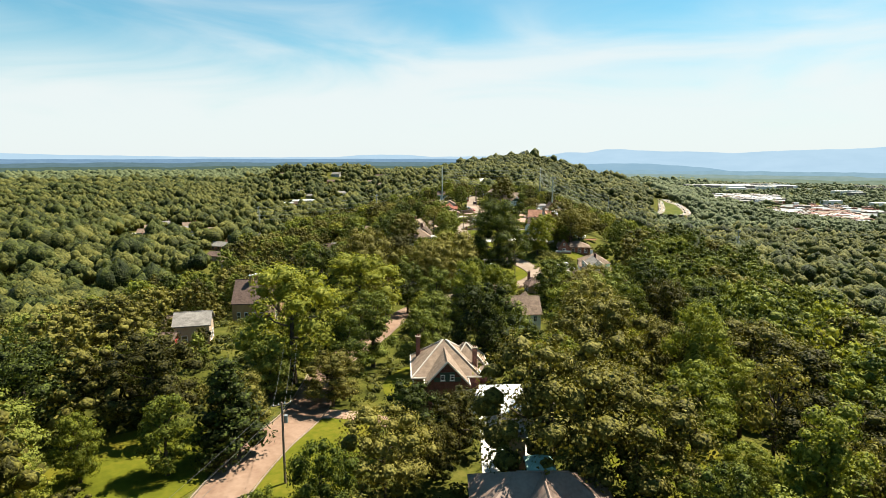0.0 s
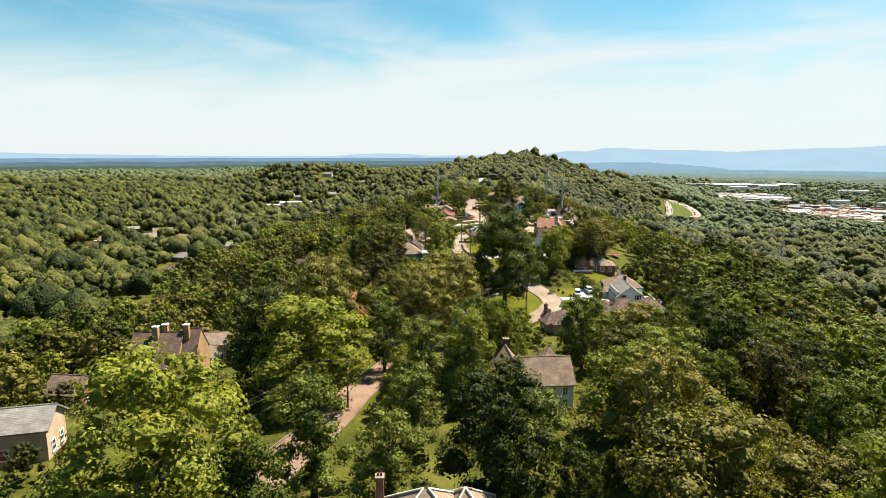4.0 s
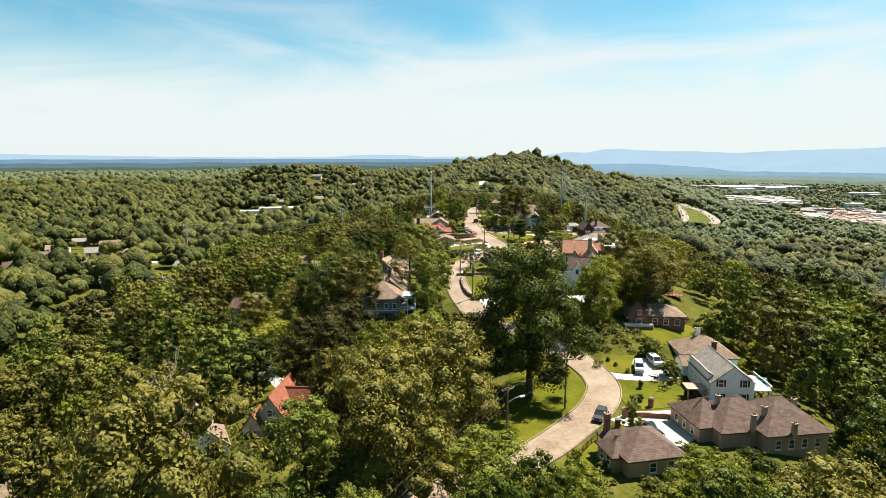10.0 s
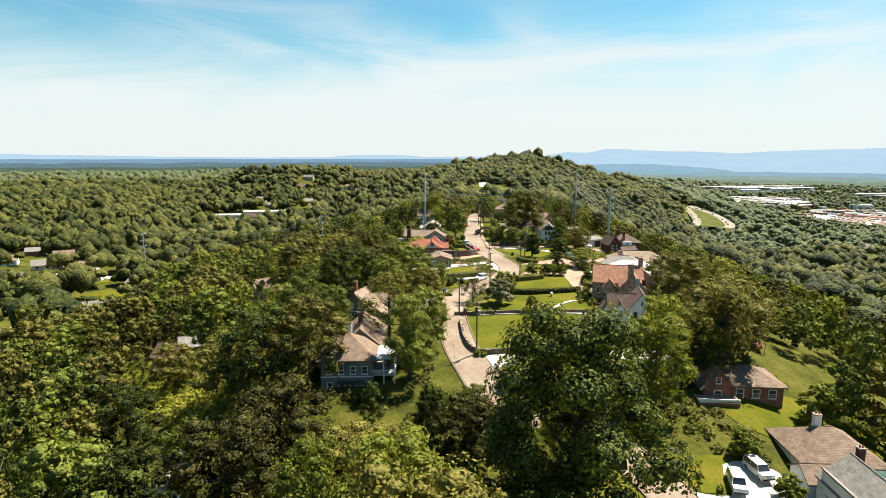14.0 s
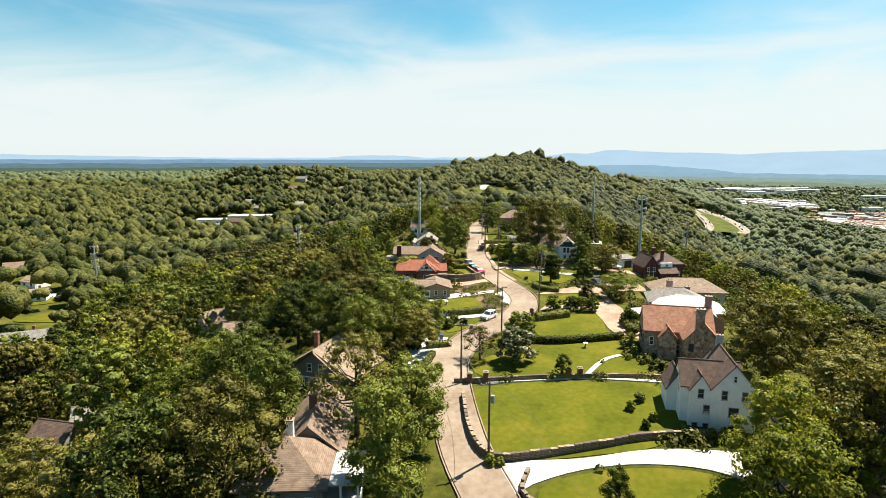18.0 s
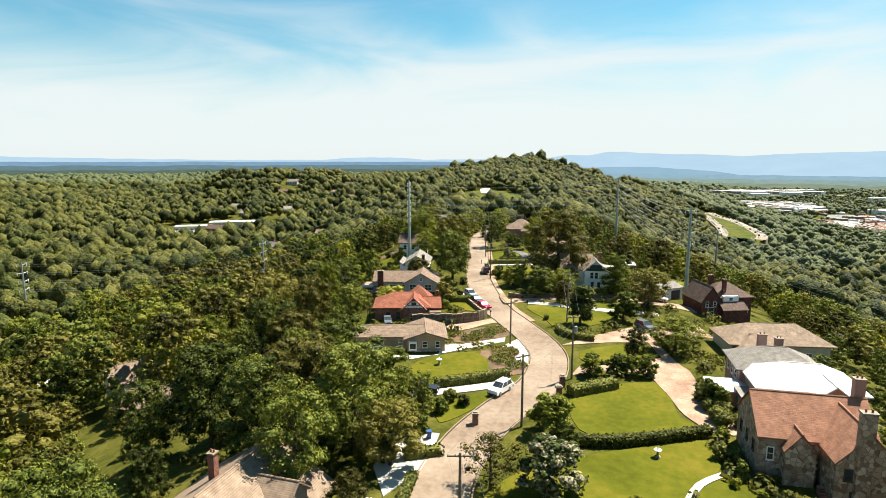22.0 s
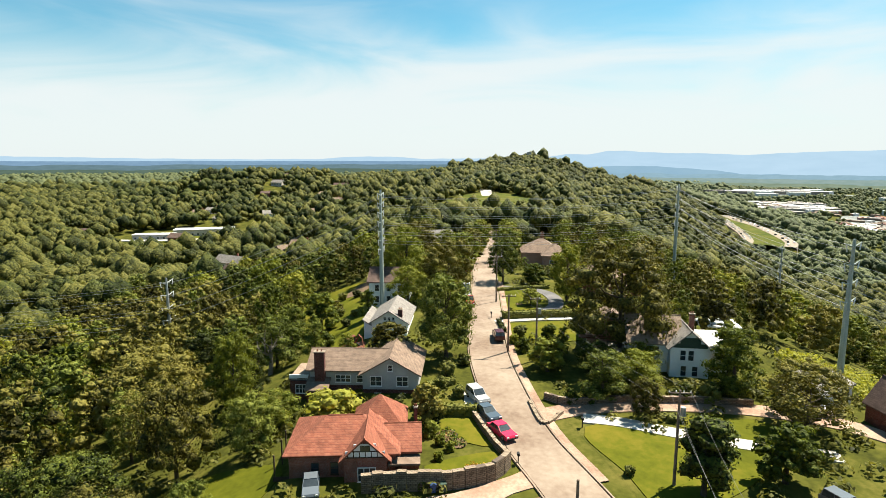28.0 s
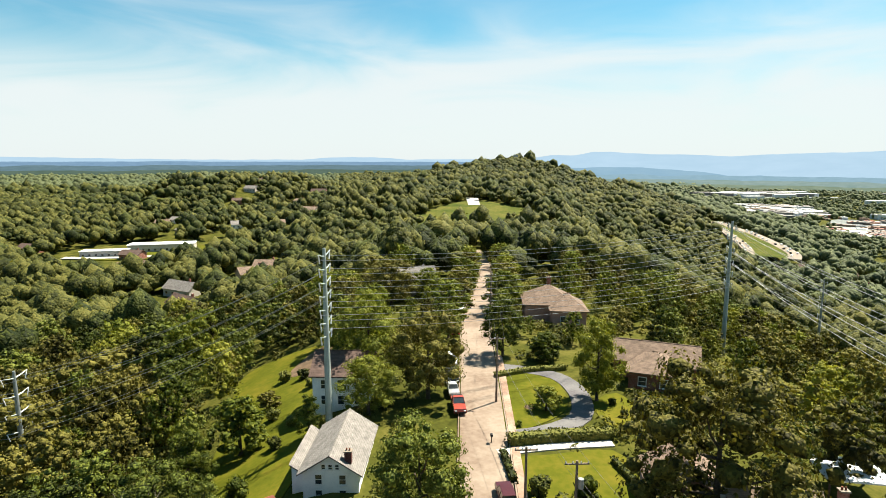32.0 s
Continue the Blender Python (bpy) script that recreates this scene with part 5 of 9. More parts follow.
    h.windows("s", -3.5, -6.6, -4.4, 1, 2.6, 0.7, 1.6)
    for x, z in ((1.6, 3.4), (2.4, 0.6), (6.6, 6.4)):
        add_window(h.o, x, -8.5, z, 0.75, 1.3, "s", M_BTRIM)
    h.windows("w", -7.0, -3, 6, 3, 2.8, 0.7, 1.4, frame=M_BTRIM)
    h.boxes("entry_steps", [(-0.6, -6.2 - 0.35 * i, -2, 1.2, -5.8 - 0.35 * i, 0.9 - 0.18 * i) for i in range(8)], M_BRICK)
    h.fit(0.88, 0.9, 0.9)
    # pink house with white coated roofs
    h = House(61.5, 334, -14, "pink stuccoed house with bright white hipped roofs and flat bays", z=52.4)
    h.block("hip", -7, -8, 9, 2, 5.8, 2.6, M_PINK, R_WHITE, over=0.7, label="pink stucco walls", rlabel="bright white coated roof")
    h.block("hip", -8, 0, 6, 10, 6.0, 2.6, M_PINK, R_GREYR, over=0.7)
    h.block("gable", 1, -10.5, 6, -4, 5.6, 1.8, M_PINK, R_WHITE, axis="y", over=0.6)
    h.block("hip", -13, -3.5, -7, 2, 3.0, 1.0, M_PINK, R_WHITE, over=0.6)
    h.block("flat", -9, -9, -6.8, -3, 3.0, 0.3, M_LGREY, R_GREYR, over=0.5)
    h.windows("s", -8.0, -5.5, 0.5, 2, 3.4, 1.6, 1.5, bars=2)
    h.windows("s", -8.0, -5.5, 0.5, 3, 0.5, 1.0, 1.7)
    h.windows("s", -10.5, 1.5, 5.5, 1, 3.4, 1.4, 1.3, bars=2)
    h.windows("w", -8.0, 1, 9, 3, 3.4, 1.0, 1.4)
    add_chimney(h.o, -2.0, 9.4, 5, 9.6, 1.6, 0.9, M_PINK)
    h.fit(0.84, 0.85, 0.88)
    # tan house with low hip roofs
    h = House(72, 357, -6, "broad tan house under a low tan hipped roof", z=51.6)
    h.block("hip", -12, -5.5, 12, 6, 4.8, 2.6, M_CREAM, R_TAN, over=1.0)
    h.block("hip", -11, -9, -3, 0, 4.0, 2.2, M_CREAM, R_TAN, over=0.9)
    h.windows("s", -5.5, 0, 11, 4, 1.2, 1.4, 1.6, bars=2)
    add_chimney(h.o, -2.2, -8.4, 3, 6.6, 1.8, 1.0, M_PINK)
    h.fit(0.72, 0.8, 0.9)
    # dark brick house with a sweeping front gable
    h = House(75.6, 385.0, 4, "dark red brick house with sweeping brown gables and white dormer", z=53.2)
    h.block("hip", -5, -4, 9.5, 7, 6.0, 3.4, M_DBRICK, R_DARK, over=0.6)
    h.block("gable", -9.5, -5, -2.5, 6, 5.0, 4.4, M_DBRICK, R_DARK, axis="y", over=0.5)
    h.block("shed", -3, -7.5, 5.5, -3.5, 2.7, 2.6, M_DBRICK, R_DARK, over=0.4)
    h.boxes("dormer", [(-1.5, -4.8, 4.6, 4.0, -3.8, 6.4)], M_WHITE, "white clapboard dormer")
    add_window(h.o, 1.2, -4.8, 5.0, 1.2, 0.8, "s")
    for x in (6.6, 7.7):
        add_window(h.o, x, -4.0, 1.0, 0.9, 1.7, "s")
    h.windows("s", -5.0, -8.8, -3.4, 2, 3.2, 0.9, 1.5)
    add_window(h.o, -6.0, -5.0, 0.4, 2.0, 2.4, "s")
    add_chimney(h.o, 0.2, -2.2, 6, 11.2, 1.2, 0.9, M_DBRICK)
    add_chimney(h.o, -1.0, 3.5, 8, 11.4, 1.6, 0.9, M_DBRICK)
    h.fit(0.66, 0.78, 0.74)
    # long tan split-level with a gable end
    h = House(2.0, 360.3, 3, "tan brick ranch house with a low brown roof and bay window", z=51.6)
    h.block("gable", -9.5, -2.5, 4, 5.5, 4.6, 1.0, M_TAN, R_BROWN, over=0.7)
    h.block("gable", 0.8, -4.2, 8.6, 6, 4.5, 1.25, M_TAN, R_BROWN, axis="y", over=0.7)
    # dark panel on the wall stands for the shade inside the open garage
    h.boxes("garage_opening", [(-6.5, -2.56, -2.4, -2.6, -2.5, -0.2)], M_GLASS)
    h.windows("s", -2.5, -7, -3.4, 1, 2.5, 2.2, 1.4, bars=3)
    h.windows("s", -2.5, -1.6, 0.6, 1, 2.7, 0.8, 1.0)
    h.windows("s", -4.2, 3.4, 5.6, 1, 2.6, 0.8, 1.2)
    h.windows("s", -4.2, 6.0, 8.2, 1, 2.6, 0.8, 1.2)
    h.windows("s", -4.2, 2.0, 8.4, 3, 1.15, 0.9, 0.6)
    h.boxes("bay_window", [(1.2, -5.2, 2.2, 2.8, -4.2, 4.0)], M_WHITE)
    h.boxes("bay_glass", [(1.4, -5.24, 2.6, 2.6, -5.2, 3.7)], M_GLASS)
    h.fit(0.92, 0.9, 0.92)
    # craftsman with red roofs and stone base
    h = House(1.2, 380.5, 2, "brick craftsman house with bright red roofs and stone base", z=52.6)
    h.block("hip", -9.0, -5, 7.5, 6, 4.4, 2.3, M_BRICK, R_RED, over=0.8, rlabel="bright red roof")
    h.block("gable", -0.4, -6.4, 6.2, 2, 4.2, 2.4, M_BRICK, R_RED, axis="y", over=0.7)
    h.block("hip", 0.5, 1.5, 8.5, 9.5, 4.6, 3.0, M_BRICK, R_RED, over=0.7)
    h.block("gable", 6.0, -3.5, 11.0, 5, 3.8, 1.6, M_BRICK, R_RED, over=0.6)
    h.boxes("stone_base", [(-6.5, -6.55, -4, 6.3, 0, 0.6)], M_STONE, "rough stone basement wall")
    h.boxes("gable_panel", [(-0.1, -6.5, 4.3, 5.9, -6.4, 5.0), (1.2, -6.5, 5.0, 4.6, -6.4, 5.9)], M_WHITE, "white half-timbered gable")
    h.boxes("timber", [(0.2 + 0.9 * i, -6.56, 4.3, 0.32 + 0.9 * i, -6.5, 5.0) for i in range(7)] + [(-0.2, -6.56, 4.2, 6.0, -6.5, 4.34), (1.0, -6.56, 4.95, 4.8, -6.5, 5.08)], M_BTRIM)
    h.boxes("gable_window", [(2.2, -6.58, 5.0, 3.7, -6.5, 5.7)], M_GLASS)
    h.windows("s", -5.0, -6.5, -0.5, 2, 1.7, 1.0, 1.3, frame=M_BTRIM)
    add_window(h.o, 3.1, -6.4, 1.3, 2.6, 1.6, "s", M_TRIM, 3)
    h.windows("s", -6.55, -6, -3.2, 1, -1.4, 1.2, 1.5, frame=M_BTRIM)
    add_door(h.o, -5.2, -6.55, -3.6, 2.7, 2.1, "s", M_TRIM, "garage_door")
    h.boxes("garage_hood", [(-6.9, -7.5, -1.5, -3.5, -6.5, -1.35)], R_DARK)
    h.boxes("deck", [(-11.5, -5, 0.2, -9, 3, 0.4)], M_BTRIM)
    h.boxes("deck_rail", [(-11.5, -5, 0.4, -9, -4.9, 1.4)], M_BTRIM)
    for y in (-4.8, 0, 2.8):
        h.boxes("deck_post", [(-11.4, y, -4, -11.2, y + 0.2, 4.0)], M_BTRIM)
    h.porch(6.6, -6.0, 11.0, -3.5, 3.0, M_BRICK, R_BROWN, 3, 0.4)
    add_chimney(h.o, 10.6, 4.0, 3, 6.4, 0.6, 0.6, M_DBRICK)
    h.fit(0.72, 0.78, 0.95)
    # pale grey two-storey with brown base
    h = House(0.6, 403.0, -3, "pale grey two-storey house with brown shingle roof and dark chimney", z=53.0)
    h.block("gable", -10, -4, 4, 4.5, 5.6, 2.2, M_LGREY, R_BROWN, over=0.7)
    h.block("gable", 0.0, -5.5, 10, 7, 5.4, 2.8, M_LGREY, R_BROWN, axis="y", over=0.7)
    h.block("flat", -14, -3.5, -10, 4, 3.0, 0.3, M_DBRICK, R_TAN, over=0.1)
    h.boxes("brick_base", [(-10.05, -4.08, -3, 0, -4.0, 2.6), (-0.05, -5.58, -3, 10.05, -5.5, 2.5)], M_DBRICK, "dark brick ground floor")
    h.windows("s", -4.0, -6, -1.8, 1, 3.2, 2.6, 1.2, bars=3)
    h.windows("s", -4.0, -1.6, 0, 1, 3.2, 1.0, 1.2)
    for x in (2.4, 7.2):
        add_window(h.o, x, -5.5, 3.2, 1.9, 1.6, "s", M_TRIM, 2)
    add_window(h.o, 5.0, -5.5, 5.9, 0.7, 1.0, "s")
    h.windows("s", -5.6, 0.5, 9.5, 2, 0.4, 1.0, 1.4)
    h.windows("s", -3.5, -13.6, -10.4, 1, 0.8, 1.8, 1.5, bars=3)
    h.boxes("roof_rail", [(-14.1, -3.6, 3.3, -10, -3.5, 4.2)], M_TRIM)
    add_chimney(h.o, -8.0, -4.5, -2, 8.8, 1.8, 1.0, M_DBRICK)
    h.block("shed", -10, -6.5, -6.5, -4, 2.6, 1.2, M_DBRICK, R_BROWN, over=0.4)
    h.fit(0.82, 0.85, 0.85)
    # white gabled house
    h = House(2.6, 428, -4, "white clapboard house with a grey gambrel-like roof and dark chimney", z=54.4)
    h.block("gable", -4, -6, 4.2, 8, 4.8, 2.6, M_WHITE, R_GREYR, axis="y", over=0.7)
    h.block("shed", -6.2, -4, -4, 8, 3.0, 1.4, M_WHITE, R_GREYR, axis="y", over=0.3)
    h.windows("s", -6.0, -3.4, 3.6, 2, 2.9, 0.9, 1.4)
    h.windows("s", -6.0, -1.4, 1.6, 3, 5.2, 0.5, 0.7)
    h.windows("s", -6.0, -3.4, 3.6, 2, 0.4, 0.9, 1.5)
    h.windows("w", -6.2, -3, 7, 3, 0.8, 0.8, 1.2)
    add_chimney(h.o, 2.6, -5.2, 4, 7.6, 1.0, 0.8, M_DBRICK)
    h.fit(0.82, 0.85, 0.82)
    # white house with a green gable and red-brown roof
    h = House(48.5, 408, -10, "white two-storey house with a dark green gable and tan shingle roof", z=54.7)
    h.block("gable", -6.5, -3, 3, 6, 5.8, 3.9, M_WHITE, R_TAN, over=0.5)
    h.block("gable", 0.6, -5, 7.4, 3, 5.6, 3.0, M_WHITE, R_GREYR, axis="y", over=0.6)
    h.block("flat", 6.5, -2, 12, 8, 4.8, 0.3, M_WHITE, R_WHITE, over=0.3)
    h.boxes("gable_panel", [(1.0, -5.08, 5.6, 7.0, -5.0, 6.4), (2.2, -5.08, 6.4, 5.8, -5.0, 7.5)], M_DTRIM, "dark green painted gable")
    for x in (2.8, 4.2):
        add_window(h.o, x, -5.0, 3.3, 0.9, 1.8, "s", M_TRIM)
    h.windows("s", -5.0, 2, 6, 2, 0.4, 0.9, 1.8)
    h.windows("s", -3.0, -6, 0, 2, 3.4, 0.9, 1.6)
    h.windows("w", -6.5, -2.5, 5.5, 3, 3.4, 0.9, 1.6, frame=M_TRIM)
    h.boxes("porch_roof", [(-9.5, -1, 2.7, -6.5, 6, 2.9)], R_GREYR)
    for y in (-0.8, 2.4, 5.6):
        h.boxes("porch_post", [(-9.4, y, -1, -9.2, y + 0.2, 2.7)], M_TRIM)
    add_chimney(h.o, 5.6, 1.5, 6, 10.2, 0.9, 0.7, M_BRICK)
    h.fit(0.86, 0.86, 0.88)
    # open shelter and garage behind
    h = House(64, 421, -12, "open backyard shelter with a pale metal roof on dark posts", category="shelter", name="shelter")
    h.boxes("shelter_roof", [(-3.6, -3, 2.8, 3.6, 3, 3.0)], R_WHITE)
    for x in (-3.2, 3.0):
        for y in (-2.6, 2.4):
            h.boxes("post", [(x, y, -2, x + 0.2, y + 0.2, 2.8)], M_BTRIM)
    h = House(66.5, 396, 24, "small white garage with a low grey roof", category="garage", name="garage")
    h.block("gable", -3.4, -3.2, 3.4, 3.2, 2.6, 0.9, M_WHITE, R_GREYR, over=0.3)
    # open front drawn as a dark panel, the shade inside given by its colour
    h.boxes("garage_opening", [(-0.3, -3.26, -0.2, 2.6, -3.2, 2.1)], M_GLASS)
    # brick house with several hips further along the street
    h = House(45, 500, -6, "brick house with clustered brown hipped roofs")
    h.block("hip", -6, -6, 6, 5, 4.6, 3.4, M_PINK, R_BROWN, over=0.6)
    h.block("hip", 0, -10, 8, 0, 4.2, 2.8, M_PINK, R_BROWN, over=0.6)
    add_chimney(h.o, 0.5, 3, 5, 9.4, 1.0, 0.8)
    h.windows("s", -10.0, 1, 7.4, 2, 1.0, 1.2, 1.6)
    h = House(56, 459, -24, "low brown-roofed house among trees")
    h.block("gable", -7, -4, 7, 4, 3.4, 2.4, M_BRICK, R_BROWN, over=0.6)
    h.block("hip", -4, -9, 4, 0, 3.2, 2.2, M_BRICK, R_BROWN, over=0.6)
    h.windows("s", -9, -3.5, 3.5, 2, 0.8, 1.2, 1.4)
    h = House(10, 532, 12, "grey-roofed house beyond the pylon", z=55)
    h.block("gable", -7, -4, 7, 4, 4.4, 3.0, M_LGREY, R_GREYR, over=0.5)
    h.block("gable", 2, -6, 8, 5, 4.2, 2.8, M_LGREY, R_GREYR, axis="y", over=0.5)
    h.windows("s", -6, 3, 7, 2, 2.0)
    h = House(0.5, 451, -3, "pale blue-grey house half hidden behind trees", z=55.6)
    h.block("gable", -4.5, -4, 4.5, 5, 5.4, 2.4, M_WHITE, R_DARK, over=0.5)
    h.windows("s", -4, -4, 4, 3, 3.2, 0.9, 1.4)
    h.windows("s", -4, -4, 4, 3, 0.6, 0.9, 1.4)
    h = House(43, 419, -12, "pink cottage with a red striped awning", z=55.5)
    h.block("gable", -4, -4, 4, 4, 3.4, 2.4, M_PINK, R_BROWN, axis="y", over=0.5)
    h.boxes("awning", [(-5.5, -5.5, 2.2, 0.5, -4, 2.4)], M_RUST, "red striped awning")
    h.windows("s", -4, 0, 4, 1, 0.9)
    # small houses on the wooded flank
    rows = ((-58.5, 116.5, 8, 5, 2.8, 1.3, M_RED, R_DARK, "small bright red shed with a dark roof"), (-80, 171, -8, 9, 3.6, 3.0, M_BRICK, R_BROWN, "brick house with a brown roof among trees"),
            (-58, 201, 6, 10, 3.2, 2.2, M_CREAM, R_TAN, "low cream house with a tan roof among trees"), (-57, 187, -10, 7, 3, 1.8, M_CREAM, R_TAN, "small tan-roofed house among trees"),
            (-54.5, 122.5, 14, 7, 4.6, 2, M_TAN, R_GREYR, "grey-roofed tan house among trees"), (-57, 311, 24, 7, 3, 1.8, M_LGREY, R_GREYR, "small grey-roofed shed among trees"),
            (-56, 369, 40, 9, 5, 3.0, M_WHITE, R_TAN, "white house with a tan gable roof among trees"), (-59, 303, -14, 7, 3.4, 2.4, M_GREY, R_DARK, "dark-roofed cottage among trees"),
            (-44, 352, 15, 7, 3.0, 2.2, M_TAN, R_TAN, "tan-roofed cottage on the slope"))
    for x, y, r, w, hh, rise, wall, roof, lbl in rows:
        h = House(x, y, r, lbl, clear=0.6)
        h.block("gable", -w / 2, -3.2, w / 2, 3.2, hh, rise, wall, roof)
        h.windows("s", -3.2, -w / 2 + 0.4, w / 2 - 0.4, max(2, int(w / 3)), 0.9)
        h.windows("e", w / 2, -2.8, 2.8, 2, 0.9)


build_houses()


# ---- trees ----
ICO = bmesh.new()
bmesh.ops.create_icosphere(ICO, subdivisions=1, radius=1.0)
ICO_V = np.array([v.co[:] for v in ICO.verts])
ICO_F = np.array([[v.index for v in f.verts] for f in ICO.faces])
ICO.free()


def dirs(n, rng, low=-0.55):
    z = rng.uniform(low, 1, n)
    a = rng.uniform(0, 2 * math.pi, n)
    r = np.sqrt(1 - z * z)
    return np.column_stack([r * np.cos(a), r * np.sin(a), z])


def leaf_faces(centres, radii, n, size, rng, low=-0.55, flat=0.84):
    """Leaf clusters as folded diamonds scattered over the skins of lobes."""
    w = radii ** 2
    k = rng.choice(len(radii), n, p=w / w.sum())
    d = dirs(n, rng, low)
    p = centres[k] + d * (radii[k] * (1.18 - 0.40 * rng.random(n)))[:, None] * np.array([1, 1, flat])
    nrm = d * 1.4 + rng.normal(0, 0.36, (n, 3)) + np.array([0, 0, 0.2])
    nrm /= np.linalg.norm(nrm, axis=1)[:, None]
    t = np.cross(nrm, rng.normal(0, 1, (n, 3)))
    t /= np.linalg.norm(t, axis=1)[:, None]
    b = np.cross(nrm, t)
    s = (size * rng.uniform(0.55, 1.45, n))[:, None]
    fold = nrm * s * rng.uniform(-0.15, 0.3, (n, 1))
    v = np.stack([p + t * s * 0.62 + fold, p + b * s * 0.42, p - t * s * 0.62 + fold, p - b * s * 0.42], 1).reshape(-1, 3)
    i = np.arange(n)[:, None] * 4
    f = np.concatenate([np.concatenate([i, i + 1, i + 3], 1), np.concatenate([i + 1, i + 2, i + 3], 1)])
    return v, f


def raw_mesh(name, v, f, mat):
    me = bpy.data.meshes.new(name)
    v, f = np.asarray(v, np.float32), np.asarray(f, np.int32)
    me.vertices.add(len(v))
    me.vertices.foreach_set("co", v.ravel())
    me.loops.add(f.size)
    me.loops.foreach_set("vertex_index", f.ravel())
    me.polygons.add(len(f))
    me.polygons.foreach_set("loop_start", np.arange(0, f.size, f.shape[1], dtype=np.int32))
    me.update(calc_edges=True)
    me.validate()
    me.materials.append(mat)
    me.polygons.foreach_set("use_smooth", np.ones(len(me.polygons), bool))
    return me


def lobes_of(shape, rng):
    """Centres and radii of the lobes of a crown for a tree one unit high."""
    c, r = [], []
    if shape == "cone":
        for k in range(34):
            z = 0.10 + 0.86 * (k / 34)
            reach = 0.26 * (1.02 - z) + 0.015
            a = k * 2.4 + rng.uniform(0, 0.8)
            c.append((reach * 0.72 * math.cos(a), reach * 0.72 * math.sin(a), z))
            r.append(0.055 + reach * 0.34)
    elif shape == "column":
        for k in range(26):
            z = 0.12 + 0.80 * rng.random()
            reach = 0.13 * math.sin(math.pi * min(0.95, z * 0.85 + 0.12)) ** 0.6
            a = rng.uniform(0, 6.28)
            c.append((reach * math.cos(a), reach * math.sin(a), z))
            r.append(rng.uniform(0.08, 0.12))
    else:
        wide = {"round": 0.36, "broad": 0.45, "tall": 0.27, "loose": 0.38, "bush": 0.5}[shape]
        low = {"round": 0.19, "broad": 0.23, "tall": 0.15, "loose": 0.32, "bush": 0.16}[shape]
        count = {"round": 52, "broad": 60, "tall": 50, "loose": 32, "bush": 20}[shape]
        top = 0.92
        for k in range(count):
            u = (k + 0.5) / count
            z = low + (top - low) * u
            prof = math.sin(math.pi * (0.22 + 0.69 * u)) ** 0.7
            a = k * 2.39996 + rng.uniform(-0.5, 0.5)
            rr = wide * prof * rng.uniform(0.55, 0.95)
            if rng.random() < 0.22:
                rr *= 0.3
            q = wide * rng.uniform(0.15, 0.34) * (0.75 + 0.25 * prof) * (1.9 if shape == "bush" else 1.0)
            c.append((rr * math.cos(a) * rng.uniform(0.85, 1.15), rr * math.sin(a) * rng.uniform(0.85, 1.15), z - q * 0.3))
            r.append(q)
    return np.array(c), np.array(r)


def crown_mesh(name, shape, height, leaves, size, mat, seed, core=0.66, low=-0.55):
    """Billows of foliage, roughened, with loose sprays of leaves standing out of them."""
    rng = np.random.default_rng(seed)
    c, r = lobes_of(shape, rng)
    c, r = c * height, r * height
    v, f = leaf_faces(c, r, leaves, size, rng, low)
    vs, fs, n = [v], [f], len(v)
    if core:
        iv, jf = ICO_V, ICO_F
        for a, b in zip(c, r):
            q = iv * (b * core * np.array([1, 1, 0.78])) * rng.uniform(0.66, 1.2, (len(iv), 1)) + a
            vs.append(q)
            fs.append(jf + n)
            n += len(q)
    return raw_mesh(name, np.vstack(vs), np.vstack(fs), mat), c, r


def trunk_mesh(name, height, c, r, seed, mat=None, girth=0.022, limbs=7):
    rng = random.Random(seed)
    bm = bmesh.new()
    lean = (rng.uniform(-0.03, 0.03) * height, rng.uniform(-0.03, 0.03) * height)
    pts = [(lean[0] * t * t, lean[1] * t * t, height * t) for t in (-0.04, 0.03, 0.15, 0.3, 0.5, 0.72)]
    g = girth * height
    tube(bm, pts, [g * 1.6, g * 1.15, g * 0.95, g * 0.8, g * 0.5, g * 0.18], 7)
    order = list(range(len(c)))
    rng.shuffle(order)
    for k in order[:limbs]:
        end = Vector(c[k])
        z0 = max(height * 0.2, min(end.z * 0.72, height * 0.55))
        t = z0 / height
        st = Vector((lean[0] * t * t, lean[1] * t * t, z0))
        mid = st.lerp(end, 0.5) + Vector((0, 0, -0.04 * height))
        tube(bm, [st, mid, end], [g * 0.42, g * 0.27, g * 0.08], 5)
    me = bpy.data.meshes.new(name)
    bm.to_mesh(me)
    bm.free()
    me.materials.append(mat or M_BARK)
    return me


KINDS = {}


def tree_kind(key, shape, height, leaves, size, mat, seed, label, category="tree", core=0.66, name="tree", limbs=7, low=-0.55, girth=0.022):
    crown, c, r = crown_mesh("crown", shape, height, leaves, size, mat, seed, core, low)
    KINDS[key] = (height, crown, trunk_mesh("trunk", height, c, r, seed, girth=girth, limbs=limbs), label, category, name)


def plant(key, x, y, height, rz=0.0, group="", wide=1.0, z=None, label=""):
    hh, crown, trunk, lbl, cat, name = KINDS[key]
    s = height / hh
    e = thing(name, x, y, gz(x, y) if z is None else z, 0, label or lbl, cat, group)
    e.matrix_basis = pose(x, y, gz(x, y) if z is None else z, 0, 0, rz) @ Matrix.Diagonal((s * wide, s * wide, s, 1))
    a, b = new("trunk", trunk), new("crown", crown)
    a.parent = b.parent = e
    return e


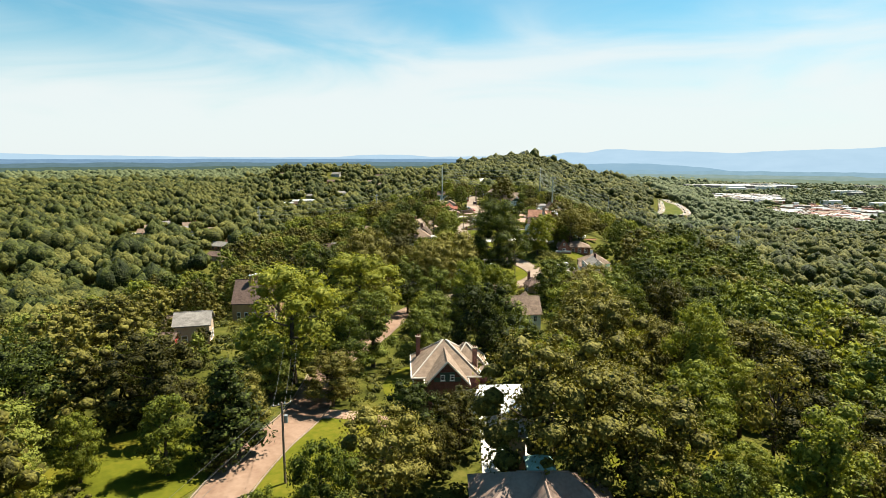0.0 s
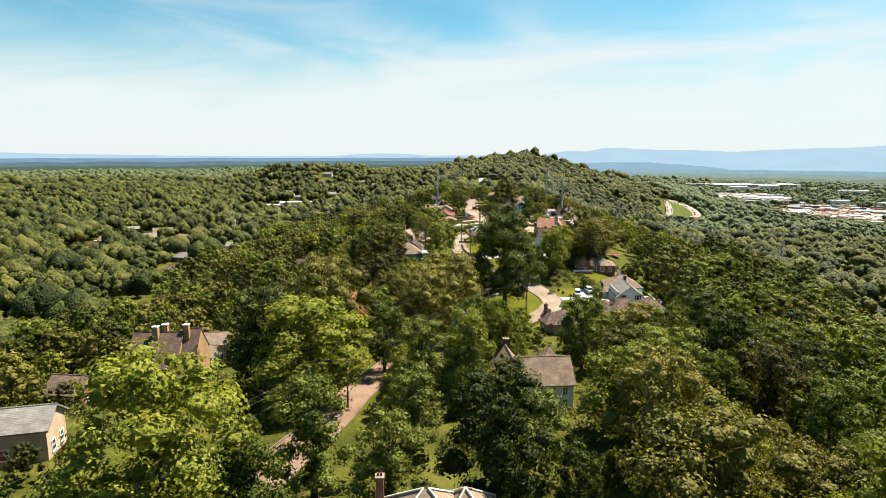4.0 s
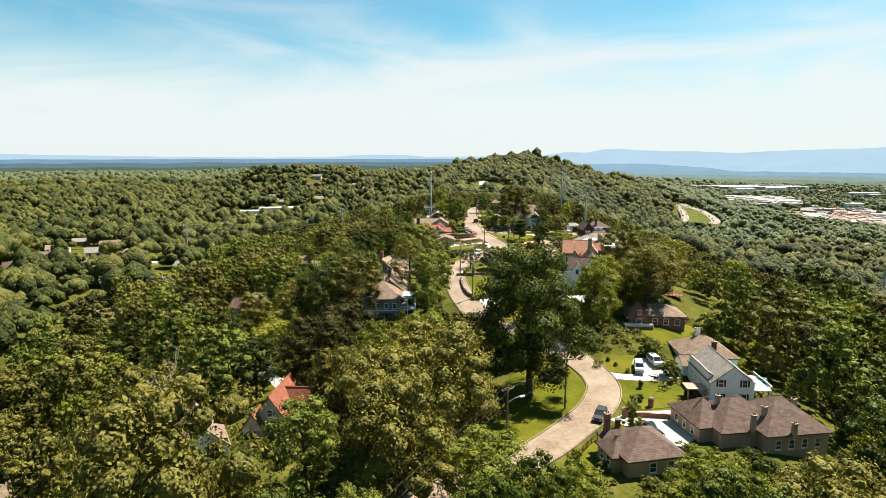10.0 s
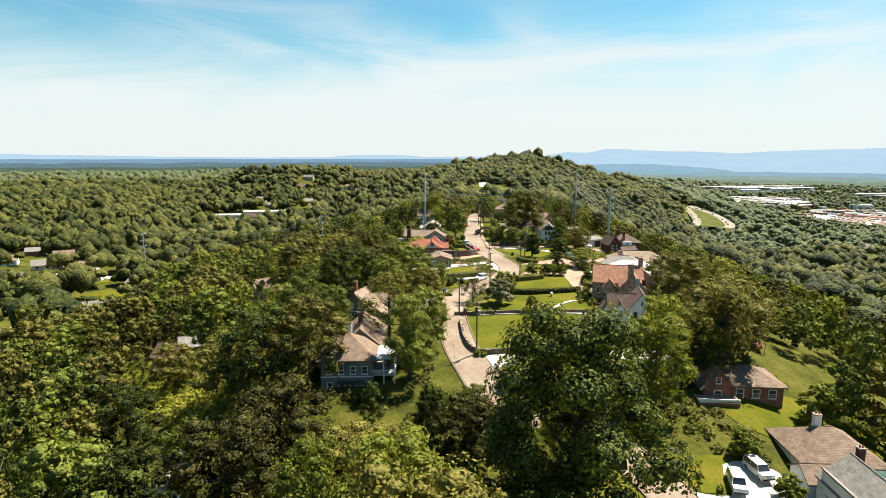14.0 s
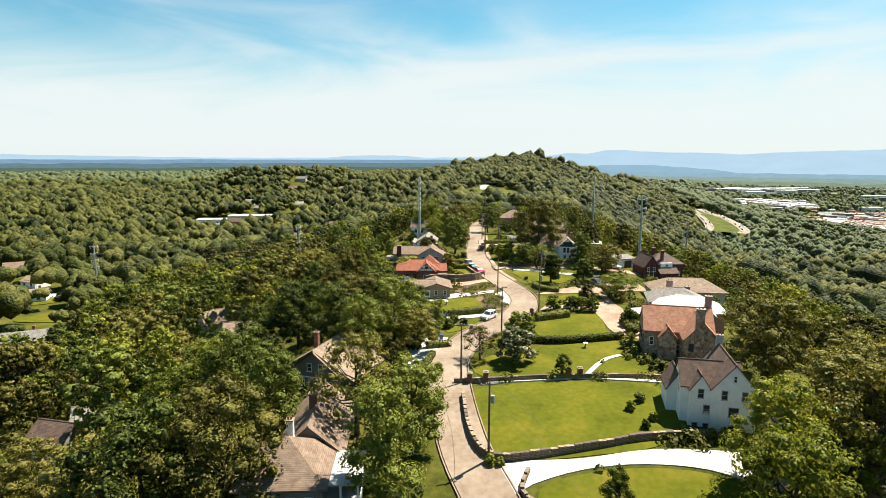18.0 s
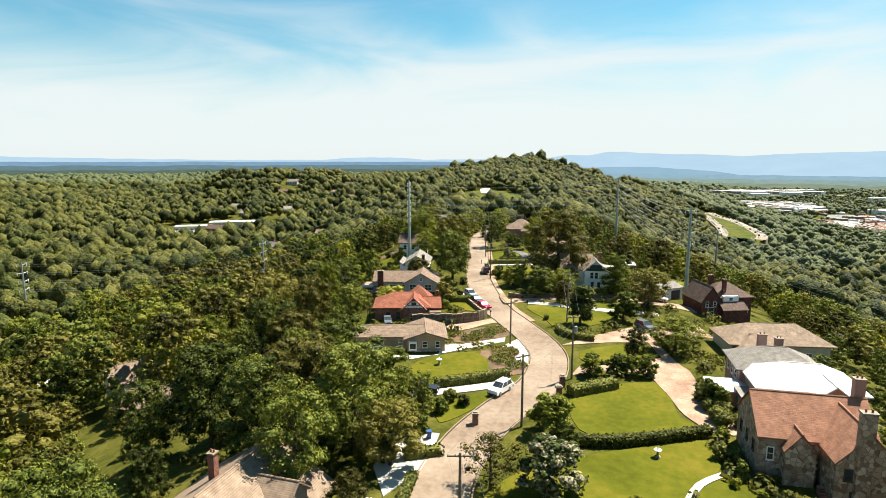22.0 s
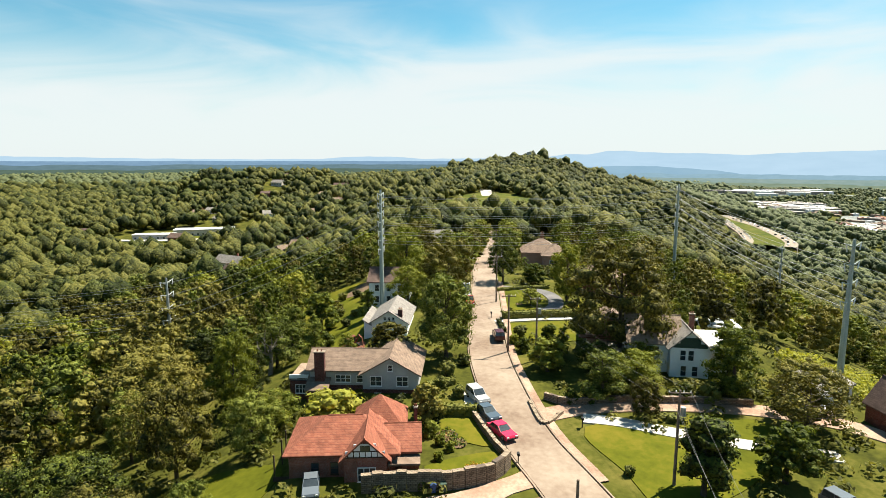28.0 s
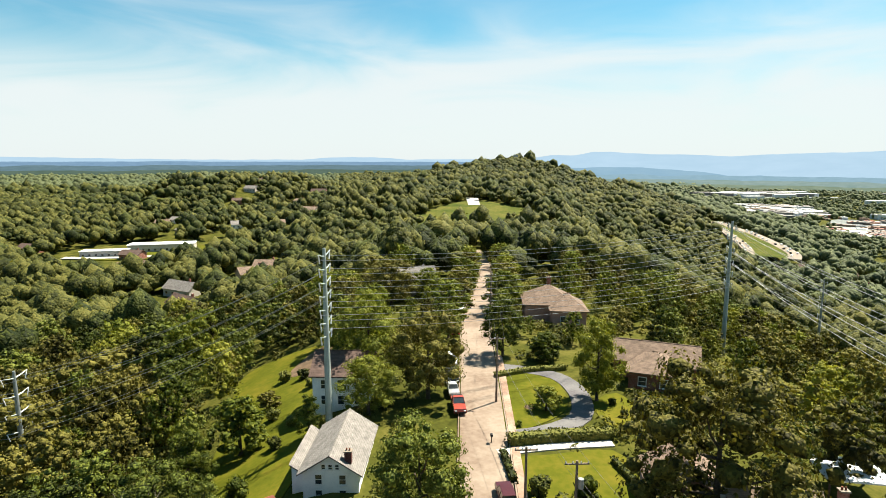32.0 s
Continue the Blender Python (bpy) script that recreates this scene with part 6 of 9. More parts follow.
N = 7200
tree_kind("oak_a", "broad", 18, N, 0.31, L_OAK, 11, "broad olive-green oak with a wide lumpy crown")
tree_kind("oak_b", "broad", 18, N, 0.31, L_OAK, 12, "broad olive-green oak with a wide lumpy crown")
tree_kind("deep_a", "round", 18, N, 0.30, L_DEEP, 21, "dense deep-green tree with a rounded crown")
tree_kind("deep_b", "tall", 20, N, 0.30, L_DEEP, 22, "tall dense deep-green tree")
tree_kind("deep_c", "round", 18, N, 0.30, L_DEEP, 23, "dense deep-green tree with a rounded crown")
tree_kind("fresh_a", "round", 17, N, 0.30, L_FRESH, 31, "fresh green leafy tree with a full crown")
tree_kind("fresh_b", "tall", 18, N, 0.30, L_FRESH, 32, "fresh green tall leafy tree")
tree_kind("great_oak", "round", 32, 26000, 0.40, L_DEEP, 24, "towering deep-green oak with a broad dense crown", limbs=14)
tree_kind("bright_a", "round", 17, N, 0.31, L_BRIGHT, 41, "bright yellow-green tree with a billowing crown")
tree_kind("loose_a", "loose", 17, 2600, 0.36, L_OAK, 51, "open olive-brown tree with thin foliage and bare limbs", core=0.45, limbs=16)
tree_kind("cone_a", "cone", 12, 2600, 0.30, L_DEEP, 61, "dark green conical evergreen tree")
tree_kind("column_a", "column", 9, 2600, 0.26, L_DEEP, 62, "dark narrow columnar evergreen tree", core=0.98)
tree_kind("cedar_a", "cone", 13, 3000, 0.30, L_BLUE, 63, "grey-green needled conifer with drooping boughs")
tree_kind("small_a", "round", 5, 1300, 0.24, L_FRESH, 71, "small round-headed ornamental tree", girth=0.03, core=0.88)
tree_kind("small_b", "round", 5, 800, 0.34, L_OAK, 72, "small round-headed ornamental tree", girth=0.03, core=0.88)
tree_kind("red_a", "round", 4, 700, 0.30, L_RED, 73, "small dark red-leaved ornamental tree", girth=0.03, core=0.88)
tree_kind("flower_a", "round", 7, 1600, 0.30, L_FLOWER, 74, "ornamental tree in cream blossom", girth=0.03, core=0.88)
tree_kind("bush_a", "bush", 2.0, 700, 0.2, L_FRESH, 81, "rounded green leafy garden shrub", "shrub", name="shrub", low=-0.9, limbs=3, girth=0.04, core=0.88)
tree_kind("bush_b", "bush", 2.0, 700, 0.2, L_HEDGE, 82, "dark clipped rounded shrub", "shrub", name="shrub", low=-0.9, limbs=3, girth=0.04, core=0.88)
tree_kind("bush_c", "bush", 2.0, 700, 0.2, L_BRIGHT, 83, "loose yellow-green garden shrub", "shrub", name="shrub", low=-0.9, limbs=3, girth=0.04, core=0.88)
for k, (sh, m) in enumerate((("round", L_DEEP), ("broad", L_OAK), ("round", L_FRESH), ("tall", L_DEEP), ("round", L_OAK), ("round", L_BRIGHT))):
    tree_kind("mid_%d" % k, sh, 17, 1050, 0.52, m, 100 + k, ("deep-green woodland tree", "olive-green woodland oak", "fresh green woodland tree", "tall dark woodland tree", "olive-green woodland tree", "yellow-green woodland tree")[k] + " in the ridge wood", limbs=4)


# ---- woods ----
def blocked(x, y):
    hit = np.zeros(np.shape(x), bool)
    for poly in CLEAR + YARDS:
        hit |= inside(poly, x, y)
    return hit


FIXED = []


def fixed(key, x, y, height, wide=1.0, group=""):
    FIXED.append((x, y, height * 0.30 * wide))
    plant(key, x, y, height, (x * 37 + y * 11) % 360, group, wide)


# named trees
for key, x, y, h, w in (
        ("deep_a", -80.5, 112, 20, 1.1), ("oak_a", -45, 85.4, 16, 1.1), ("fresh_b", -37.3, 72.5, 12, 1.1), ("bright_a", -47.5, 70, 10, 0.9), ("bright_a", -50, 62, 8, 1.2), ("deep_c", -63, 82, 18, 1.2), ("deep_c", -58, 68, 15, 1.1),
        ("fresh_a", 37.2, 80, 15, 1.1), ("oak_b", 57, 102, 18, 1.2), ("oak_a", 59, 91.7, 17, 1.1), ("oak_b", 52, 71, 14, 1.2), ("fresh_a", 38.6, 67.6, 8, 1.2), ("small_a", 31.6, 65, 5, 1.4), ("small_a", 43, 63, 7, 1.3), ("cone_a", 22.8, 62.7, 7, 1.3), ("fresh_b", 47, 86, 13, 1.1), ("deep_a", 66, 78, 16, 1.2),
        ("deep_a", 80, 174, 20, 1.1), ("oak_a", -22.6, 186, 9, 1.1), ("deep_b", -2.5, 132, 15, 1.2), ("bright_a", 36.4, 181, 14, 1.2), ("oak_a", 46.9, 176.5, 15, 1.2), ("deep_a", 68.9, 194.7, 19, 1.1),
        ("bright_a", -29, 166, 13, 1.2), ("fresh_b", 26.7, 267, 10, 0.75), ("deep_b", 13, 140, 14, 1.1),
        ("deep_a", -2, 321, 15, 1.1), ("deep_c", -7.5, 313, 13, 1.0), ("deep_b", -13, 318, 15, 1.2), ("deep_a", -23, 328, 16, 1.1), ("fresh_a", -31, 302.5, 14, 1.2), ("oak_a", 3, 317, 9, 1.1), ("bright_a", -41, 374, 13, 1.1),
        ("fresh_a", 5.4, 262, 5, 1.5), ("fresh_a", 12, 262, 5.5, 1.4), ("small_a", 17.4, 260, 4.5, 1.5), ("oak_b", 29.2, 259, 8, 1.2), ("fresh_a", 38.3, 263, 9, 1.2), ("bright_a", 56.5, 272, 11, 1.0),
        ("oak_b", -18, 249, 15, 1.1), ("deep_a", -35, 238, 13, 1.1), ("deep_c", -44.3, 243, 13, 1.1), ("oak_a", -32.6, 271, 15, 1.1),
        ("oak_a", -19.5, 97, 11, 1.1), ("deep_a", -31, 99, 12, 1.1), ("oak_b", -32, 86, 10, 1.1), ("fresh_a", 5, 443, 10, 1.2), ("fresh_b", -3.5, 440, 7, 1.2), ("oak_a", 7, 521, 9, 1.3), ("fresh_a", 15, 524, 10, 1.2), ("oak_a", -36, 410, 15, 1.2), ("deep_a", -37, 473, 13, 1.1), ("fresh_a", 37, 404.3, 6, 1.5), ("fresh_a", 43.4, 403.6, 6, 1.5), ("fresh_b", 57, 402.4, 9, 1.2), ("fresh_a", -10.9, 391.5, 6, 1.4)):
    fixed(key, x, y, h, w)
for x, y, h, w in ((-29, 107, 24.5, 1.15), (-22.5, 152, 21.5, 1.45), (38.5, 121.5, 13.5, 1), (49, 274.5, 15.5, 1), (43.5, 262.5, 18.5, 0.95), (41.6, 447, 14.5, 0.75)):
    fixed("bright_a", x, y, h, w)
for x, y, h, w in ((-30.5, 77.5, 15.5, 1.3),):
    fixed("cone_a", x, y, h, w)
for x, y, h, w in ((-49.4, 93, 12.5, 1.1), (-4.8, 80.5, 11.5, 1.1), (13.3, 122, 16, 0.95), (-10.6, 169, 17, 0.9), (-15, 197, 15, 1), (-25, 298, 16, 1), (-26, 268, 20, 1), (-49, 263, 13, 1.1), (29.3, 469, 13, 0.9), (-19.5, 424, 11, 1.2), (-36, 411, 10, 1.3)):
    fixed("deep_c", x, y, h, w)
for x, y, h, w in ((-19, 105.5, 15.4, 1.2), (56, 119, 11, 1.2), (1.5, 333, 10, 1.3), (-19, 434, 10, 1.2), (54, 395, 12, 1.2)):
    fixed("fresh_b", x, y, h, w)
for x, y, h, w in ((-15, 119, 18, 1.1), (-4.8, 115, 15, 1.1), (72, 156, 19, 1.2), (0.5, 271, 18, 1), (35, 394.5, 8.5, 1.5)):
    fixed("deep_b", x, y, h, w)
for x, y, h, w in ((-34, 157, 22, 0.9), (-5, 181, 10, 1.1), (32.6, 170, 18, 0.95), (60.7, 165, 20, 1), (-17, 288, 14, 1), (-47, 241, 15, 1), (3.5, 281, 14.5, 1), (-66, 410, 12, 1.2), (-73, 379, 15, 1.2), (-6.5, 342, 12, 1.3), (13, 412, 15.5, 1), (-30, 421, 13, 1.2), (36, 505, 11, 1.1)):
    fixed("deep_a", x, y, h, w)
for x, y, h, w in ((2.4, 81, 10, 1), (-1.3, 193, 20.5, 0.9), (-23.5, 173, 27, 0.85), (62.4, 278, 17, 1.1), (62, 301.5, 16, 1), (-8.5, 325, 14.5, 1.1), (60, 388, 9.5, 1.1)):
    fixed("oak_b", x, y, h, w)
for x, y, h, w in ((14, 70.5, 22, 1.05), (4.6, 213, 23, 1), (-20.5, 234, 18, 1), (-18.5, 272, 18, 1), (68, 287, 16.5, 1.1), (-50, 284, 11, 1.1), (42.5, 411, 22, 0.95), (5, 515, 14, 1.2), (14.2, 449, 15.5, 0.95)):
    fixed("oak_a", x, y, h, w)
for x, y, h, w in ((32.5, 137, 17, 1.25), (10, 191, 12.5, 1.4), (2, 222, 22, 1), (43, 160, 14, 1.3), (54, 357, 7, 1.9), (3.8, 456, 18, 1), (40.5, 397, 7.5, 1.5)):
    fixed("fresh_a", x, y, h, w)
fixed("great_oak", 22.5, 232, 33, 0.95)
for x, y, h, w in ((5.8, 159, 16.5, 1.15),):
    fixed("cedar_a", x, y, h, w)
for x, y, h, w in ((60.5, 273, 19, 1), (-4.5, 285, 16, 1), (14.7, 311.7, 7.2, 1.27), (57.6, 383.8, 9.6, 1.4)):
    fixed("loose_a", x, y, h, w)
for x, y, h, w in ((73, 262, 9, 1.2), (53.7, 251.1, 4.8, 1.4), (55.1, 241.4, 4.2, 1.4), (24.1, 324.9, 6, 1.4), (35.1, 345.2, 4.2, 1.4), (39.3, 345.6, 3.8, 1.4), (41.8, 345.1, 3.8, 1.31), (44.3, 344.6, 3.8, 1.23), (29.3, 405.9, 6, 1.4), (49.7, 374.9, 7.2, 1.3), (37.2, 466.4, 6, 1.4), (-14.3, 441.8, 9.6, 1.1), (32.6, 443.6, 4.2, 1.4)):
    fixed("small_a", x, y, h, w)
for x, y, h, w in ((21.2, 310.7, 7.2, 1.4),):
    fixed("flower_a", x, y, h, w)
for x, y, h, w in ((39.6, 372.6, 9.6, 1.4),):
    fixed("column_a", x, y, h, w)
for x, y, h, w in ((-2.3, 389, 4.8, 1.4),):
    fixed("bush_c", x, y, h, w)
for x, y, h, w in ((3.5, 410.3, 7.2, 1.4), (10, 388.7, 6, 1.03), (-14, 457.6, 3.6, 1.4)):
    fixed("small_b", x, y, h, w)




# ---- hedges, shrubs and beds ----
def hedge(pts, width, height, label="dark clipped evergreen hedge beside a lawn", mat=None, seed=1):
    """A clipped hedge along a line: a solid leafy core covered with leaves."""
    rng = np.random.default_rng(seed)
    line = spline(pts, 1.0)
    n = len(line)
    t = np.gradient(line, axis=0)
    t /= np.linalg.norm(t, axis=1)[:, None] + 1e-9
    nrm = np.column_stack([t[:, 1], -t[:, 0]])
    z = ground(line[:, 0], line[:, 1])
    prof = [(-0.5, -0.2), (-0.5, 0.75), (-0.36, 0.97), (0.36, 0.97), (0.5, 0.75), (0.5, -0.2)]
    v, f = [], []
    for k in range(n):
        for a, b in prof:
            q = line[k] + nrm[k] * a * width
            v.append((q[0], q[1], z[k] + b * height))
    m = len(prof)
    for k in range(n - 1):
        for i in range(m - 1):
            f.append((k * m + i, k * m + i + 1, (k + 1) * m + i + 1, (k + 1) * m + i))
    f += [tuple(range(m)), tuple(reversed(range((n - 1) * m, n * m)))]
    o = thing("hedge", line[n // 2][0], line[n // 2][1], 0, 0, label, "hedge")
    off = Vector((line[n // 2][0], line[n // 2][1], 0))
    link_mesh("hedge_core", [Vector(p) - off for p in v], f, mat or L_HEDGE, o)
    cnt = int(n * (width + 2 * height) * 14)
    k = rng.integers(0, n, cnt)
    s = rng.uniform(0, 1, cnt) * (width + 2 * height)
    a = np.where(s < height, -0.5, np.where(s > height + width, 0.5, (s - height) / width - 0.5))
    b = np.where(s < height, s, np.where(s > height + width, s - height - width, height))
    c = np.column_stack([line[k] + nrm[k] * (a * width)[:, None] + rng.uniform(-0.5, 0.5, (cnt, 1)) * t[k], z[k] + b]) - np.array(off)
    lv, lf = leaf_faces(c, np.full(cnt, 0.06), cnt, 0.26, rng, -1, 1)
    ob = new("hedge_leaves", raw_mesh("hedge_leaves", lv, lf, mat or L_HEDGE))
    ob.parent = o
    CLEAR.append(np.vstack([line + nrm * (width + 1), (line - nrm * (width + 1))[::-1]]))
    return o


def build_hedges():
    hedge([(25.5, 322.0), (31, 321.6), (36, 322.2), (41, 323.2), (45.3, 324.3)], 1.4, 1.4, "long dark clipped hedge between two lawns", seed=2)
    hedge([(29.5, 337.2), (33, 338.6), (37.5, 340.4)], 2.0, 1.6, "bulky rounded clipped hedge by the street corner", seed=3)
    hedge([(8.3, 340.5), (14, 342.2), (20.6, 344.5)], 1.5, 1.5, "long clipped hedge below a sunny lawn", seed=4)
    hedge([(3.3, 301.5), (4.4, 307), (5.8, 314)], 1.2, 1.1, "clipped hedge along a drive", seed=5)
    hedge([(4.6, 318.5), (9, 319.6)], 1.4, 1.2, "low clipped hedge by a front walk", seed=6)
    hedge([(11, 391.3), (14, 391.2), (16.8, 391)], 1.3, 1.5, "square-cut hedge beside parked cars", seed=7)
    hedge([(25.2, 433.2), (31, 434), (40, 434.6)], 1.7, 1.5, "long square-cut hedge beside an asphalt drive", seed=8)
    hedge([(34.6, 370), (34.8, 366.5), (37.5, 363.6), (40, 362.8)], 1.8, 1.3, "curved clipped hedge at a lawn corner", seed=9)
    hedge([(59, 391.6), (63.2, 391.4)], 2.0, 1.6, "square-cut dark hedge by the garage", seed=10)
    hedge([(41, 389.6), (44.3, 388.8)], 1.6, 0.9, "low clipped hedge beside a path", seed=11)
    hedge([(24, 430.5), (24.4, 424)], 0.8, 0.9, "low clipped hedge along the street", seed=12)
    hedge([(37.8, 416), (39.3, 421), (38.2, 428)], 0.9, 0.8, "low hedge curving round a lawn", seed=13)
    hedge([(8.6, 392.5), (9.6, 399), (14, 401.5)], 1.2, 1.0, "clipped hedge before the house", seed=14)
    hedge([(26.5, 458), (33, 460.5), (40, 461.5)], 1.2, 0.9, "low clipped hedge before a lawn", seed=15)
    for x, y, h, k in ((49.2, 335.1, 2.2, "bush_b"), (48.7, 331.6, 2.0, "bush_b"), (48.3, 328.5, 2.2, "bush_b"), (49.8, 329.6, 2.4, "bush_b"), (46.6, 323.1, 1.8, "bush_c"), (43.9, 318.3, 2.0, "bush_b"), (45.2, 317.0, 2.0, "bush_b"),
                       (50.2, 337.2, 2.0, "bush_b"), (48.2, 326.2, 2.4, "bush_b"), (50.6, 326.4, 2.2, "bush_b"), (42.6, 312.0, 1.2, "bush_c"), (44.4, 309.5, 1.1, "bush_c"), (45.0, 306.6, 1.1, "bush_a"), (47.5, 312.5, 1.2, "bush_a"), (47.2, 309.6, 1.1, "bush_b"),
                       (-8.7, 439.8, 2.0, "bush_b"), (-10.6, 427.8, 3.0, "bush_a"), (-14.2, 470.6, 2.4, "bush_b"), (-10.1, 468.6, 2.2, "bush_b"), (-11.8, 451.7, 2.2, "bush_b"), (-7.6, 446.5, 1.8, "bush_b"), (-5.0, 456.5, 1.8, "bush_b"), (-13.0, 443.5, 1.8, "bush_b"), (-7.2, 462, 2.2, "bush_b"), (-2.6, 452.5, 1.6, "bush_b"),
                       (36.8, 286.5, 1.4, "bush_a"), (38.8, 288.5, 1.4, "bush_a"), (36.2, 291.5, 1.6, "bush_a"), (38.6, 294.2, 1.6, "bush_b"), (41.5, 283.8, 1.6, "bush_a"), (45.4, 284.4, 1.4, "bush_c"), (49.4, 284.6, 1.4, "bush_c"), (43.2, 284.0, 1.3, "bush_a"), (47.3, 284.4, 1.5, "bush_a"),
                       (13.8, 279.0, 1.5, "bush_a"), (15.0, 278.8, 1.2, "bush_a"), (10.5, 385.5, 2.2, "bush_a"), (11.8, 383.4, 1.4, "bush_c"), (13.0, 382.0, 1.3, "bush_a"), (10.8, 388.6, 2.4, "bush_b"), (11.6, 379.8, 1.2, "bush_c"),
                       (12.0, 400, 1.8, "bush_b"), (14.6, 396.8, 1.8, "bush_b"), (13.2, 404.5, 2.2, "bush_b"), (16.0, 408.6, 2.0, "bush_b"), (25.6, 418, 2.0, "bush_a"), (26.8, 414.6, 2.6, "bush_a"), (27.2, 421.6, 2.4, "bush_b"), (32.5, 420.4, 3.0, "bush_a"),
                       (35.0, 446.8, 1.4, "bush_a"), (44.0, 441, 1.2, "bush_b"), (43.6, 445.4, 1.2, "bush_b"), (42.4, 450.2, 1.2, "bush_b"), (27.5, 438.5, 1.0, "bush_a"),
                       (2.2, 318, 2.4, "bush_a"), (0.5, 321.5, 3.0, "bush_a"), (6.5, 325.4, 2.6, "bush_a"), (9.0, 331.5, 2.4, "bush_a"), (10.5, 335.2, 2.0, "bush_b"), (12.6, 333.6, 1.8, "bush_b"),
                       (46.6, 243.8, 1.0, "bush_c"), (44.6, 246.5, 1.0, "bush_a"), (43.4, 248.8, 1.0, "bush_a"), (42.0, 228.2, 1.0, "bush_b"), (43.2, 229.4, 1.6, "bush_b"), (44.4, 230, 1.6, "bush_b"), (54.0, 238.0, 1.4, "bush_a"), (55.6, 233.2, 1.4, "bush_a"), (52.2, 218.0, 1.4, "bush_b"), (51.4, 214.5, 1.2, "bush_a"),
                       (7.0, 305.6, 2.0, "bush_a"), (-2.0, 298.2, 2.2, "bush_a"), (1.2, 296.6, 1.4, "bush_a"), (33.0, 376.5, 1.2, "bush_b"), (30.5, 394.4, 2.2, "bush_a"), (33.6, 395.2, 2.6, "bush_a"), (37.4, 396.0, 2.4, "bush_b"), (50.5, 394.6, 2.8, "bush_b"), (53.4, 395.0, 2.6, "bush_b"), (47.2, 395.4, 2.6, "bush_a")):
        plant(k, x, y, h, (x * 53) % 360, "garden shrubs", 1.0)
    for x, y, h in ((44.2, 313.6, 2.6), (46.2, 305.2, 2.6), (49.6, 333.2, 4.6), (50.4, 331.2, 4.2), (49.4, 220.4, 3.4), (46.8, 236, 2.0)):
        plant("column_a", x, y, h, 0, "clipped garden evergreens", 1.25)
    for x, y, h in ((45.8, 312.6, 0.9), (46.0, 310.8, 0.9), (46.2, 309.0, 0.9), (46.3, 307.4, 0.9)):
        plant("bush_b", x, y, h, 40, "garden shrubs", 1.3)
    # flower beds
    for i, (x, y, r, m, lbl) in enumerate(((15.9, 377.3, 1.5, L_YELLOW, "bed of bright yellow and orange flowers"), (21.5, 356.2, 2.6, L_MIXED, "mixed bank of shrubs and flowers"), (20.5, 352.2, 2.4, L_MIXED, "mixed bank of shrubs and flowers"), (22.8, 349.6, 2.0, L_MIXED, "mixed bank of shrubs and flowers"),
                                            (18.0, 366.0, 2.6, L_MIXED, "mixed bank of shrubs and flowers"), (20.8, 368.6, 2.4, L_MIXED, "mixed bank of shrubs and flowers"), (15.4, 363.4, 2.0, L_MIXED, "mixed bank of shrubs and flowers"), (11.2, 364.8, 1.2, L_MIXED, "round planter of flowers"), (13.4, 366.4, 1.2, L_MIXED, "round planter of flowers"), (10.6, 361.4, 1.1, L_MIXED, "round planter of flowers"),
                                            (12.6, 385.4, 1.4, L_MIXED, "flower border beside the path"), (13.8, 383.6, 1.2, L_MIXED, "flower border beside the path"), (41.0, 247.5, 1.2, L_MIXED, "flower border by the drive"), (40.0, 245.5, 1.0, L_MIXED, "flower border by the drive"), (53.5, 230.5, 1.2, L_MIXED, "flower border by the entrance"), (30.2, 444.8, 0.8, L_MIXED, "small planting in a lawn"))):
        rng = np.random.default_rng(300 + i)
        n = int(120 * r * r)
        a, q = rng.uniform(0, 6.28, n), np.sqrt(rng.uniform(0, 1, n)) * r
        px, py = x + q * np.cos(a), y + q * np.sin(a)
        c = np.column_stack([px - x, py - y, ground(px, py) - gz(x, y) + 0.12 + rng.uniform(0.1, 0.45, n)])
        v, f = leaf_faces(c, np.full(n, 0.1), n, 0.24, rng, -0.3, 1)
        o = thing("flower_bed", x, y, gz(x, y), 0, lbl, "flower bed", "flower beds")
        ob = new("blossom", raw_mesh("blossom", v, f, m))
        ob.parent = o
        rim = [(r * math.cos(b * 0.3491) * 1.05, r * math.sin(b * 0.3491) * 1.05) for b in range(18)]
        vv = [(a_, b_, gz(x + a_, y + b_) - gz(x, y) + 0.13) for a_, b_ in rim] + [(0, 0, 0.17)]
        link_mesh("mulch", vv, [(k, (k + 1) % 18, 18) for k in range(18)], M_MULCH, o)


build_hedges()
sheet("mulch_bank", [(18.6, 345.2), (24.6, 346.8), (22.7, 350), (23.0, 355), (20.4, 358.4), (17.0, 356.8), (16.8, 352)], M_MULCH, 0.09, "rough reddish planted bank beside the street", "flower bed")
sheet("mulch_bank", [(12, 362.2), (17.5, 361.4), (23.5, 366), (24.4, 372.5), (18.5, 371.2), (13, 367.5)], M_MULCH, 0.09, "planted bank of shrubs below the retaining wall", "flower bed")
sheet("drive", [(9.6, 372.2), (13.5, 369), (19.5, 373.2), (24.4, 375.6), (24.6, 379.5), (19.6, 376.4), (13, 373.2)], M_BRICKPAVE, 0.12, "reddish drive below a stone retaining wall", "drive")
sheet("drive", [(-6.5, 352.5), (4, 352.8), (13, 357.4), (22, 362), (22.5, 364.5), (13.5, 360.6), (9.4, 361.0), (8.8, 354.6), (-6.5, 355.0)], M_DRIVE, 0.13, "white concrete drive climbing past the tan house", "drive", smooth=False)
sheet("lawn", [(4.5, 345.5), (9.5, 348.5), (17.0, 350.6), (16.5, 355.6), (12.5, 356.2), (5, 351.6)], M_LAWN, 0.10, "sloping lawn with a small stone birdbath", "lawn")
